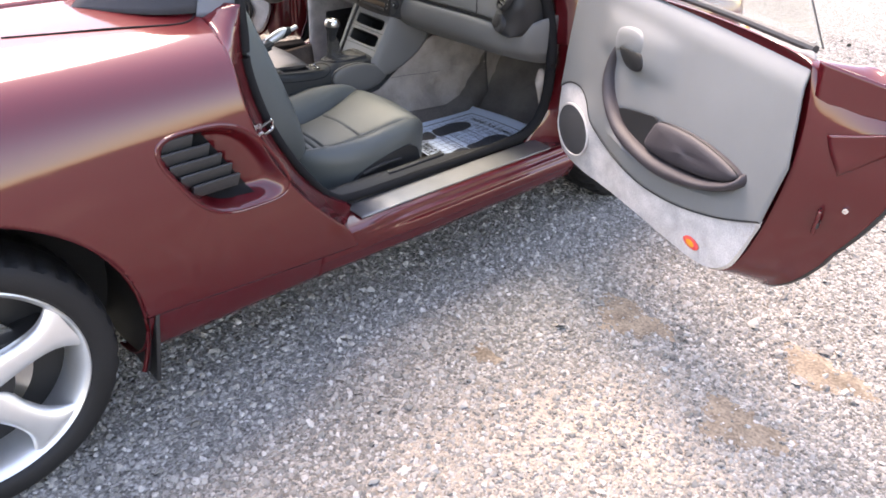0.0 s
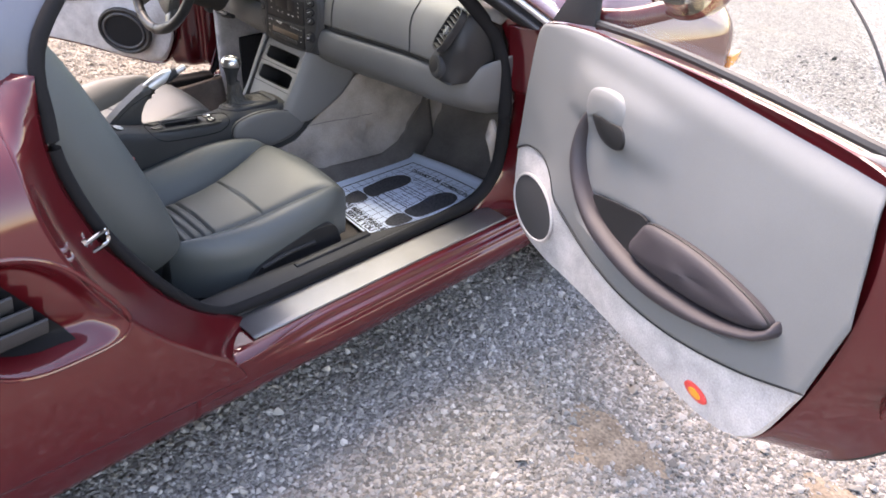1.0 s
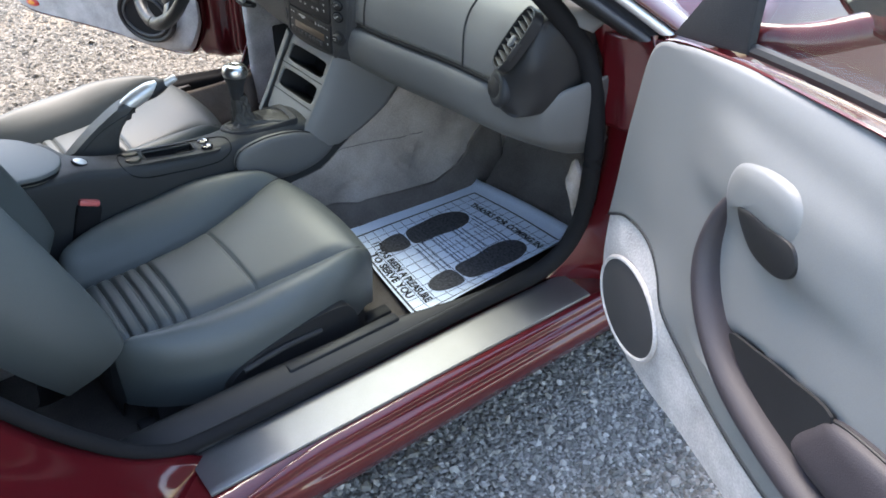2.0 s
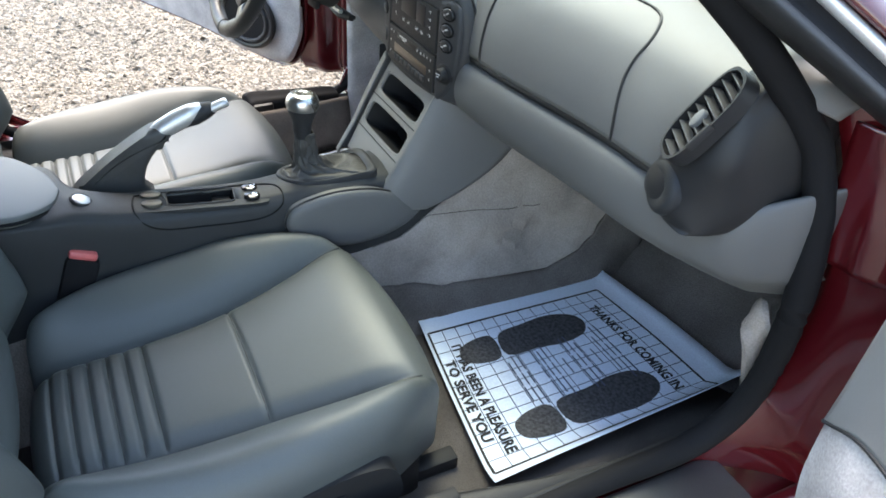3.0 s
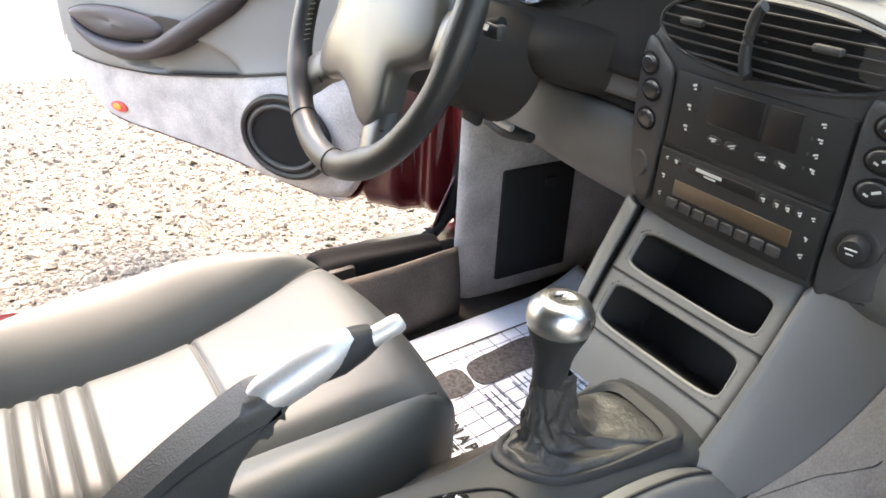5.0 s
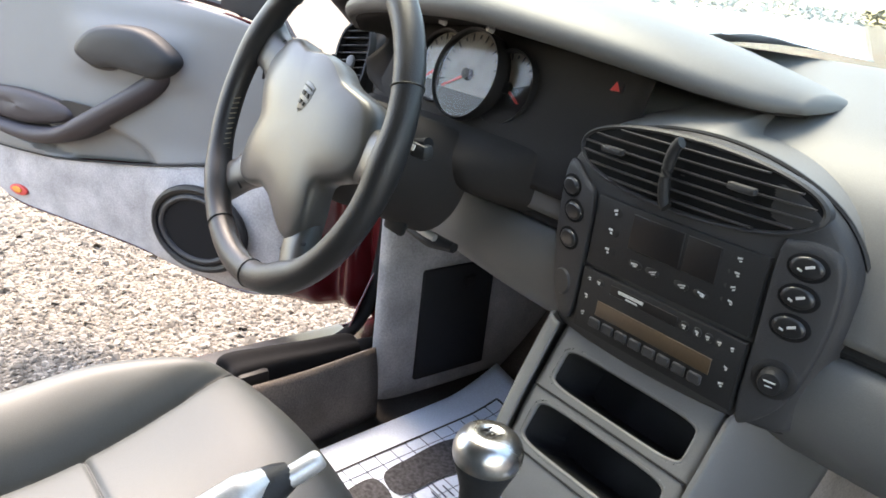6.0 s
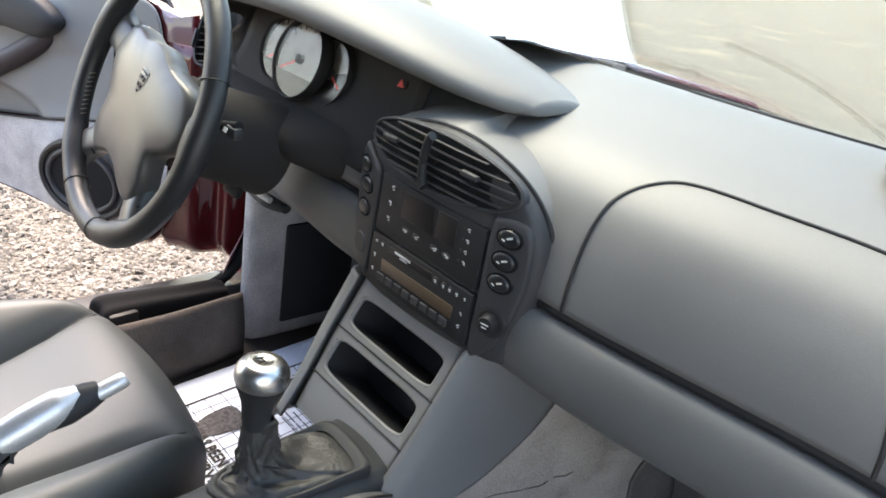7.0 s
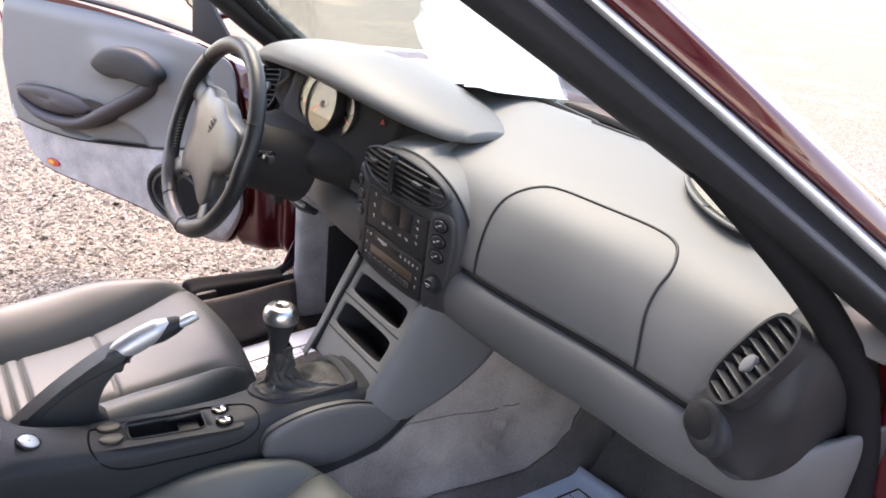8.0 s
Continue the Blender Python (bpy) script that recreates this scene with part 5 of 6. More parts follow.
arm_rest = part("console_lid", loft(ARM, 40, 44), "lid_leather", console, "pale grey leather console lid", solid=.003)
edge = [(r[9][0] + .0012, r[9][1] + .0010, r[9][2] - .004) for r in ARM[:7]][::-1] + [(r[1][0] - .0012, r[1][1] + .0010, r[1][2] - .004) for r in ARM[:7]]
part("lid_gap", tube(edge, .0026, 60, 6), "seal", arm_rest, "dark gap round the lid")


def on_console(x, y):
    zz = np.interp(y, [-.84, -.60, -.45, -.395, -.36, -.30, -.20, -.10, -.04, .05, .12, .17], [.588, .583, .568, .563, .557, .542, .530, .526, .527, .530, .530, .522])
    return Vector((x, y, zz + .003))


bt = facing(tuple(on_console(.050, -.366) + Vector((0, 0, -.001))), (.12, .40, 1), (0, 1, 0))
lid_button = part("lid_button", revolve([(.001, .0052), (.0115, .0050), (.0130, .0042), (.0135, .002)], 32, bt), "silver_grip", console, "round bright lid button")
part("button_ring", revolve([(.0135, .0030), (.0140, .0046), (.0162, .0042), (.0172, 0)], 32, bt), "black", lid_button)
TM = facing(tuple(on_console(.058, -.183) + Vector((0, 0, -.0012))), (.06, .075, 1), (0, 1, 0)) @ pose(0, 0, 0, 0, 0, -5)
tray_outline = spline([(-.026, .104), (.016, .107), (.031, .090), (.032, .0), (.031, -.096), (.014, -.108), (-.026, -.104), (-.034, -.085), (-.034, 0), (-.034, .085)], 64, True)


def inset(outline, a, b, cx, cy):
    """A rounded rectangle with one point for each point of the outline."""
    out = []
    for x, y in outline:
        u, v = (x - cx) / a, (y - cy) / b
        k = (abs(u) ** 8 + abs(v) ** 8) ** (-1 / 8)
        out.append((cx + a * u * k, cy + b * v * k))
    return out


tray_hole = inset(tray_outline, .0215, .054, -.002, -.004)
tray = part("console_tray", ring_slab([tuple(p) for p in tray_outline], tray_hole, .007, TM @ pose(0, 0, .0004)), "console", console, "anthracite tray insert with switches")
seam_loop = [(.034, -.281, .5425), (.041, -.290, .544), (.076, -.295, .542), (.095, -.283, .523), (.0985, -.253, .508), (.0985, -.193, .500), (.0995, -.125, .494), (.1005, -.085, .497), (.0985, -.060, .514), (.075, -.056, .529), (.053, -.070, .530), (.038, -.12, .530), (.031, -.19, .532), (.030, -.25, .538)]
part("tray_joint", tube(seam_loop, .0014, 90, 6, closed=True), "seal", tray, "dark joint round the switch insert")
well = [[tuple(TM @ Vector((-.002 + (x + .002) * f, -.004 + (y + .004) * f, z))) for x, y in tray_hole] for f, z in ((1.0, .0012), (.99, -.015), (.95, -.030), (.5, -.032), (.02, -.032))]
part("tray_pocket", grid_mesh(np.array(well), close_v=True), "black", tray, "open black tray")
part("tray_rim", tube([tuple(TM @ Vector((x, y, .0014))) for x, y in tray_hole], .0013, raw=True, sides=6, closed=True), "black", tray)
part("tray_ledge", box((.034, .030, .004), (0, 0, 0), .001), "rubber", tray).matrix_basis = TM @ pose(-.002, .030, -.014)
for x in (-.013, .013):
    ws = part("window_switch", slab(oval(.0105, .0135, 24), .006, TM @ pose(x, .078, .0075), .003), "gloss", tray, "glossy oval window switch")
    # Chrome sliver stands in for the highlight on each switch.
    part("switch_glint", slab(oval(.006, .005, 18), .002, TM @ pose(x + .001, .083, .0086), .001), "chrome", ws, "painted highlight of the window switch")
    part("blank_button", slab(oval(.0105, .0165, 24), .006, TM @ pose(x, -.082, .0068), .003), "brass", tray, "dull brass oval blank button")
pad_line = spline([(-.060, .482), (-.050, .504), (-.022, .517), (.035, .524), (.105, .515), (.165, .488), (.200, .460), (.160, .424), (.090, .408), (.030, .413), (-.030, .437), (-.055, .460)], 70, True)
c = pad_line.mean(0)
rows = [[(x, c[0] + (y - c[0]) * f, c[1] + (z - c[1]) * f) for y, z in pad_line] for x, f in ((.100, 1.0), (.112, 1.0), (.1165, .975), (.1195, .93), (.1225, .75), (.124, .45), (.1245, .03))]
pad = part("knee_pad", grid_mesh(np.array(rows), close_v=True, cap_u=True), "kneepad", console, "grey oval knee pad on the console")
part("pad_joint", tube([(.1120, c[0] + (y - c[0]) * 1.006, c[1] + (z - c[1]) * 1.012) for y, z in pad_line], .0018, raw=True, sides=6, closed=True), "black", pad)
part("tunnel_top", loft([[(x, y, z) for x, z in ((-.118, .392), (-.09, .404), (-.04, .408), (.012, .408))] for y in (-.80, -.40, 0, .10, .20)], 16, 10), "carpet_dark", car, "dark carpet on the tunnel beside the handbrake", solid=.006)

# gear lever with its boot
frame_line = spline([(.030, -.050), (.058, -.040), (.078, -.014), (.086, .030), (.090, .085), (.088, .118), (.045, .126), (.000, .122), (-.006, .085), (-.004, .030), (.002, -.014), (.012, -.040)], 72, True)
c = frame_line.mean(0)
boot_rows = []
for f, z in ((1.0, .512), (1.0, .528), (.985, .533), (.95, .5350), (.90, .5350), (.86, .533), (.80, .530)):
    boot_rows.append([(c[0] + (x - c[0]) * f, c[1] + (y - c[1]) * f, z + .006 * max(0, (y - .03) / .09)) for x, y in frame_line])
boot_frame = grid_mesh(np.array(boot_rows), close_v=True)
lever = part("gear_lever", boot_frame, "vinyl_dark", car, "leather-booted gear lever with polished knob")
boot = []
for k, (z, f) in enumerate(((.531, .90), (.537, .80), (.538, .66), (.540, .52), (.546, .45), (.556, .40), (.566, .36), (.576, .345), (.586, .325), (.596, .30), (.602, .31), (.606, .24))):
    row = []
    w = max(0.0, 1 - k / 13.0)
    for q, (x, y) in enumerate(frame_line):
        a = 2 * math.pi * q / len(frame_line)
        fold = 1 + w * (.09 * math.sin(5 * a + 1.1 * k) + .08 * math.sin(9 * a - 2.3 * k) + .05 * math.sin(15 * a + 1.7 * k)) * min(1, k / 2.5)
        cx_, cy_ = c[0] + (.026 - c[0]) * min(1, k / 5), c[1] + (.006 - c[1]) * min(1, k / 5)
        lx, ly = (x - c[0]), (y - c[1]) * (1 - .38 * min(1, k / 5))
        row.append((cx_ + lx * f * fold, cy_ + ly * f * fold, z + w * .0055 * math.sin(4 * a + 1.9 * k) * min(1, k / 3)))
    boot.append(row)
part("boot", loft(boot, 80, 160, close_v=True), "boot", lever, "creased grey-brown leather gear boot")
km = Matrix.Translation((.026, .002, .598)) @ pose(0, 0, 0, -4)
part("knob_grip", revolve(spline([(.013, -.002), (.0155, .010), (.017, .025), (.021, .038), (.0250, .048), (.0265, .053)], 20), 36, km), "vinyl_dark", lever, "dark leather knob grip")
part("knob_cap", revolve(spline([(.0265, .053), (.0285, .059), (.0275, .069), (.0215, .0775), (.012, .0800), (.007, .0785), (.001, .0775)], 20), 40, km), "satin", lever, "polished metal gear knob")
part("shift_pattern", joined(box((.001, .012, .0006), (-.006, 0, .0792)), box((.001, .012, .0006), (0, 0, .0794)), box((.001, .012, .0006), (.006, 0, .0792)), box((.013, .001, .0006), (0, 0, .0793))), "ink", lever).matrix_basis = km

# handbrake
HB = spline([(-.392, .505), (-.372, .533), (-.330, .567), (-.287, .596), (-.240, .622), (-.222, .624), (-.206, .612), (-.216, .598), (-.240, .578), (-.256, .552), (-.262, .525), (-.256, .500)], 70, True)
hbm = Matrix(((0, 0, 1, -.025), (1, 0, 0, 0), (0, 1, 0, 0), (0, 0, 0, 1)))
handbrake = part("handbrake", slab([tuple(p) for p in HB], .034, hbm, .011, 4), "gaiter", car, "dark leather handbrake with silver grip")
part("gaiter_seam", tube([(-.0245, -.340, .545), (-.0242, -.300, .574), (-.0242, -.255, .594), (-.0245, -.222, .604)], .0012, 16, 6), "seam", handbrake)
part("grip", tube([(-.042, -.242, .607), (-.042, -.222, .616), (-.042, -.195, .628), (-.042, -.168, .639), (-.042, -.150, .646)], [.009, .0165, .0180, .0165, .010], 30, 18), "silver_grip", handbrake, "silver handbrake grip")
part("grip_tip", tube([(-.042, -.186, .625), (-.042, -.165, .633), (-.042, -.145, .640), (-.042, -.132, .643)], [.012, .0165, .0150, .011], 20, 16), "vinyl_dark", handbrake, "dark leather grip end")
part("release_button", tube([(-.0385, -.142, .641), (-.038, -.112, .651), (-.038, -.107, .653)], [.0085, .0085, .0060], 10, 16), "silver_grip", handbrake, "silver release button")

# ---- seats ----
def pillow(w, l, top, radius, depth, na=80, nb=90, k=.16, ky=None):
    """A padded block: x over -w..w, y over -l..l, upper face top(x, y), rim rounded, sides down by depth."""
    ease = lambda n: np.sin(np.linspace(-1, 1, n) * math.pi / 2) * .55 + np.linspace(-1, 1, n) * .45
    a, b = np.meshgrid(ease(na), ease(nb), indexing="ij")
    x, y = w * a * np.sqrt(1 - k * np.abs(b) ** 2.4), l * b * np.sqrt(1 - (k if ky is None else ky) * a**2)
    d = np.minimum((1 - np.abs(a)) * w, (1 - np.abs(b)) * l).clip(0, radius)
    z = top(x, y) - radius + np.sqrt(np.maximum(0, radius**2 - (radius - d) ** 2))
    pts = np.stack([x, y, z], -1)
    bm = grid_mesh(pts)
    rim = [e for e in bm.edges if e.is_boundary]
    ret = bmesh.ops.extrude_edge_only(bm, edges=rim)
    for v in ret["geom"]:
        if isinstance(v, bmesh.types.BMVert):
            v.co.z -= depth
            v.co.x *= .97
    bmesh.ops.recalc_face_normals(bm, faces=bm.faces)
    return bm


def dent(d, width):
    return np.exp(-((d / width) ** 2))


SEAM_Y, SEAM_X = [-.28, -.155, -.075, 0, .105, .215, .28], [.112, .118, .124, .129, .148, .168, .176]


def cushion_top(x, y):
    ax = np.abs(x)
    edge = soft(y, SEAM_Y, SEAM_X, .05)
    half = .264 * np.sqrt(np.clip(1 - .62 * np.abs(y / .28) ** 2.4, .2, 1))
    out = np.clip((ax - edge) / np.maximum(.05, half - edge), 0, 1)
    front = np.clip((y - .02) / .24, 0, 1)
    front = front * front * (3 - 2 * front)
    bol = (.062 - .046 * front) * np.sin(out * math.pi * .62)
    centre = soft(y, [-.28, -.10, .0, .10, .17, .215, .245, .28], [.398, .400, .408, .428, .450, .458, .453, .430], .045)
    z = centre + bol + .012 * np.cos(np.clip(x / edge, -1, 1) * math.pi / 2)
    z = z - (.015 * dent(ax - edge, .018) + .006 * dent(ax - edge, .005)) * np.clip((.250 - y) / .10, 0, 1)
    z = z - .0045 * dent(y - .0225, .0035) * (ax < edge)
    ribs = (y < -.100) & (y > -.26)
    return z - np.where(ribs, .0065 * np.abs(np.cos(np.pi * (y + .1135) / .0262)) ** 9, 0) * np.clip((edge - .004 - ax) / .014, 0, 1)


def back_top(x, y):
    ax = np.abs(x)
    edge = soft(y, [-.34, 0, .34], [.135, .125, .115], .06)
    out = np.clip((ax - edge) / .08, 0, 1)
    z = .07 + .060 * out * out * (3 - 2 * out) - .02 * np.clip((ax - edge - .08) / .06, 0, 1) ** 2
    z = z - .007 * dent(ax - edge, .006)
    ribs = (ax < edge - .004) & (y < .10) & (y > -.20)
    return z - np.where(ribs, .006 * np.abs(np.cos(np.pi * y / .045)) ** 8, 0)


def seat(cx, side, label):
    s = part("seat", box((.40, .46, .10), (cx, -.22, .262), .02), "black", car, label)
    bm = pillow(.264, .280, cushion_top, .058, .100, 200, 230, .62, .10)
    bm.transform(pose(cx, -.2175, 0))
    cushion = part("seat_cushion", bm, "leather", s, "grey leather seat cushion with stitched ribs")

    def seam_line(pts, radius=.0014):
        p = np.array(pts, float)
        z = cushion_top(p[:, 0], p[:, 1])
        part("seam", tube(np.stack([p[:, 0] + cx, p[:, 1] - .2175, z + .0002], 1), radius, raw=True, sides=6), "seam", cushion)

    ys = np.linspace(-.235, .232, 60)
    for q in (1, -1):
        seam_line([(q * soft(y, SEAM_Y, SEAM_X, .05), y) for y in ys], .0011)
    seam_line([(x, .0225) for x in np.linspace(-.130, .130, 24)], .0011)
    for i in range(5):
        yr = -.1135 - .0262 * i
        seam_line([(x, yr) for x in np.linspace(-.110, .110, 16)], .0009)
    bm = pillow(.262, .345, back_top, .090, .055, 120, 150, .34)
    lean = Matrix.Translation((cx, -.535, .375)) @ pose(0, 0, 0, 90 + 22) @ pose(0, .335, 0) @ pose(0, 0, 0, 0, 180, 0)
    bm.transform(lean)
    part("backrest", bm, "leather", s, "grey leather backrest with side bolsters")
    bm = pillow(.14, .09, lambda x, y: .05 + 0 * x, .04, .06, 40, 40, .2)
    bm.transform(lean @ pose(0, .375, .01))
    part("headrest", bm, "leather", s)
    hw = side * .256
    rows = [[(cx + hw + side * t, -.205 + y, z) for y, z in [(-.125, .318), (-.115, .350), (-.070, .378), (.0, .398), (.070, .408), (.125, .402), (.146, .37), (.140, .33), (.05, .300), (-.06, .284)]] for t in (-.04, .004, .010)]
    trim = part("side_trim", grid_mesh(np.array([spline(r, 50, True) for r in rows]), close_v=True, cap_u=True), "black", s, "black plastic seat side trim")
    part("seat_lever", tube([(cx + hw + side * .014, -.30, .365), (cx + hw + side * .016, -.22, .378), (cx + hw + side * .014, -.14, .375)], .006, 10, 8), "black", trim)
    for q in (-.17, .17):
        part("seat_rail", box((.03, .56, .03), (cx + q, -.20, .240), .005), "black", s)
    return s


seat(.338, 1, "grey leather bucket seat, passenger side")
seat(-.338, -1, "grey leather bucket seat, driver side")
buckle_stalk = part("belt_buckle", box((.026, .050, .100), (.108, -.400, .446), .007, turn=(-22, -5, 0)), "seal", car, "black seat belt buckle with red button")
part("buckle_strap", box((.012, .034, .10), (.112, -.436, .362), .003, turn=(-22, -5, 0)), "black", buckle_stalk, "black webbing stalk")
part("release_button", box((.022, .042, .014), (.104, -.381, .497), .005, turn=(-22, -5, 0)), "redplastic", buckle_stalk, "red release button")

# ---- steering wheel ----
SWC, TILT_W = Vector((-.345, .022, .846)), 20.0
WHEEL_PLANE = facing(tuple(SWC), (0, -math.cos(radians(TILT_W)), math.sin(radians(TILT_W))))
WM = WHEEL_PLANE @ pose(0, 0, 0, 0, 0, -13)   # the wheel is turned a little to the right
SPOKES = [radians(a) for a in (11, 169, 231, 309)]


def near_spoke(a, width):
    return max(math.exp(-((math.atan2(math.sin(a - q), math.cos(a - q)) / width) ** 2)) for q in SPOKES)


rim_rows = []
for a in np.linspace(0, 2 * math.pi, 144, endpoint=False):
    k = near_spoke(a, .16)
    rr, grip = .0158 + .0022 * k, .0020 * k
    rim_rows.append([tuple(WM @ Vector(((.1765 - grip + rr * math.cos(b)) * math.cos(a), (.1765 - grip + rr * math.cos(b)) * math.sin(a), .92 * rr * math.sin(b)))) for b in np.linspace(0, 2 * math.pi, 18, endpoint=False)])
steering = part("steering_wheel", grid_mesh(np.array(rim_rows), close_u=True, close_v=True), "wheel_leather", car, "black leather four-spoke steering wheel")


def pad_radius(a):
    """Outline of the airbag pad: a body that reaches out into the four spokes."""
    r = .080 + .056 * near_spoke(a, .36)
    if 0 < a < math.pi:
        r = max(r, min(.128, .070 / max(.05, math.sin(a))))
    if 1.38 * math.pi < a < 1.62 * math.pi:
        r = max(r, .088)
    return r


ang = np.linspace(0, 2 * math.pi, 160, endpoint=False)
line = np.array([pad_radius(a) for a in ang])
line = sum(np.roll(line, d) for d in range(-3, 4)) / 7
rows = []
for f, z in ((.97, -.026), (1.0, -.010), (.988, -.003), (.960, .0020), (.90, .0042), (.6, .0056), (.35, .0062), (.02, .0064)):
    rows.append([tuple(WM @ Vector((r * f * math.cos(a), r * f * math.sin(a) - .004, z - .007 * max(0, (r * f - .08) / .05)))) for a, r in zip(ang, line)])
part("airbag_pad", grid_mesh(np.array(rows), close_v=True, cap_u=True), "pad", steering, "satin grey leather airbag pad")
for a, half in zip(SPOKES, (.030, .030, .024, .024)):
    rows = []
    for r, w, z, th in ((.100, 1.0, -.017, .016), (.122, .96, -.012, .018), (.140, .86, -.009, .018), (.158, .90, -.007, .017), (.172, 1.1, -.004, .013)):
        prof = [(-1, -th), (-1.0, -.004), (-.8, .003), (-.35, .006), (.35, .006), (.8, .003), (1.0, -.004), (1, -th)]
        rows.append([tuple(WM @ Vector((r * math.cos(a) - t * half * w * math.sin(a), r * math.sin(a) + t * half * w * math.cos(a) - .002, z + dz))) for t, dz in prof])
    part("spoke", loft(rows, 18, 22), "pad", steering, "satin grey leather spoke", solid=.002)
    gap = [tuple(WM @ Vector((.136 * math.cos(a) - t * half * math.sin(a), .136 * math.sin(a) + t * half * math.cos(a) - .004, -.0060 - .006 * abs(t) ** 3))) for t in np.linspace(-.95, .95, 12)]
    part("pad_seam", tube(gap, .0016, raw=True, sides=6), "black", steering)
for a in (radians(35), radians(145), radians(252), radians(288)):
    ring = [tuple(WM @ Vector(((.1765 + .0163 * math.cos(b)) * math.cos(a), (.1765 + .0163 * math.cos(b)) * math.sin(a), .0152 * math.sin(b)))) for b in np.linspace(0, 2 * math.pi, 20, endpoint=False)]
    part("rim_seam", tube(ring, .0008, raw=True, sides=5, closed=True), "black", steering)
for a0, a1 in ((radians(196), radians(226)), (radians(314), radians(344))):
    for k in range(14):
        a = a0 + (a1 - a0) * k / 13
        st = [tuple(WM @ Vector(((.1765 - .0158 * math.cos(b)) * math.cos(a + .010 * q), (.1765 - .0158 * math.cos(b)) * math.sin(a + .010 * q), .0150 * math.sin(b)))) for b, q in ((-.25, -1), (0, 0), (.25, 1))]
        part("stitch", tube(st, .0007, raw=True, sides=5), "thread_pale", steering)
shield = [(-.011, .016), (0, .018), (.011, .016), (.012, .002), (.007, -.012), (0, -.019), (-.007, -.012), (-.012, .002)]
crest = part("crest", slab(shield, .003, WM @ pose(0, .024, .0066), .001), "pad", steering, "embossed shield badge")
for k, (x, y, w, h) in enumerate(((0, .012, .018, .0016), (-.004, .004, .006, .0050), (.005, .004, .005, .0050), (-.003, -.006, .005, .0045), (.004, -.006, .004, .0045), (0, -.014, .005, .0014))):
    part("relief", box((w, h, .0012), (0, 0, 0), .0003, 1), "vinyl_dark", crest).matrix_basis = WM @ pose(x, .024 + y, .0078)
for x in (-.009, .009):
    part("embossed_bar", box((.010, .0024, .001)), "vinyl_dark", steering).matrix_basis = WM @ pose(x, -.038, .0052, 0, 0, 8)
WM = WHEEL_PLANE
column = part("steering_column", joined(revolve([(.058, -.020), (.062, -.06), (.066, -.14), (.070, -.20)], 40, WM @ pose(0, -.012, 0))), "matt", car, "black steering column shroud")
part("stalk", tube([tuple(WM @ Vector(p)) for p in ((.05, .0, -.055), (.11, .015, -.055), (.158, .027, -.051))], [.007, .0065, .0060], 12, 10), "seal", column)
part("stalk", tube([tuple(WM @ Vector(p)) for p in ((-.05, .0, -.055), (-.11, .015, -.055), (-.165, .03, -.050))], [.008, .0075, .009], 12, 10), "black", column)
switch_block = part("wiper_switch", box((.026, .014, .016), tuple(WM @ Vector((.150, .018, -.052))), .005), "console", column, "grey end of the wiper stalk")
part("marking", box((.008, .006, .001), tuple(WM @ Vector((.150, .018, -.040))), turn=(66, 0, 0)), "mark", switch_block)
lever_mount = part("adjuster", tube([(-.372, .205, .690), (-.336, .213, .684), (-.300, .222, .684)], [.010, .014, .009], 14, 12, flat=.7), "black", column, "black mount of the column adjuster")
part("lever", tube([(-.352, .196, .702), (-.336, .200, .697), (-.318, .204, .694)], [.006, .006, .005], 10, 10), "silver_grip", lever_mount, "pale column adjuster lever")
part("ignition_key", box((.030, .012, .022), (-.330, .150, .716), .004, turn=(0, 15, 20)), "black", column, "black head of the ignition key")

# pedals and foot rest on the driver's side
for x, w in ((-.40, .05), (-.33, .05), (-.25, .04)):
    part("pedal", box((w, .012, .06), (x, .58, .33), .004, turn=(-30, 0, 0)), "black", car, "black pedal")

# ---- doors ----
# Door shape in its own plane: s along the door from its front edge, z up, n towards the cabin.
RIM = [(.000, .58), (.012, .50), (.055, .430), (.12, .408), (.25, .412), (.45, .432), (.65, .442), (.80, .448), (.875, .468), (.925, .520), (.958, .60), (.982, .70), (.995, .80), (.993, .90), (.972, .985), (.945, 1.012), (.80, 1.018), (.60, 1.012), (.40, .998), (.25, .985), (.14, .970), (.06, .952), (.035, .93), (.020, .85), (.012, .75), (.004, .66)]
BOUND = [(.000, .622), (.06, .655), (.14, .664), (.20, .640), (.245, .597), (.32, .563), (.42, .545), (.55, .540), (.70, .560), (.85, .604), (.975, .660)]


BUMP = [.145, .53, .13, .115, .016]


def door_n(s, z):
    """How far the trim stands out towards the cabin."""
    n = .030 * np.exp(-(((s - .55) / .42) ** 2 + ((z - .64) / .26) ** 2))
    n = n + BUMP[4] * np.exp(-(((s - BUMP[0]) / BUMP[2]) ** 4 + ((z - BUMP[1]) / BUMP[3]) ** 4))
    return n


def fill_between(lower, upper, nu=60, nv=24, off=0.0):
    lo, up = spline(lower, nu), spline(upper, nu)
    k = np.linspace(0, 1, nv)[None, :, None]
    p = lo[:, None] * (1 - k) + up[:, None] * k
    return np.stack([p[..., 0], p[..., 1], door_n(p[..., 0], p[..., 1]) + off], -1)


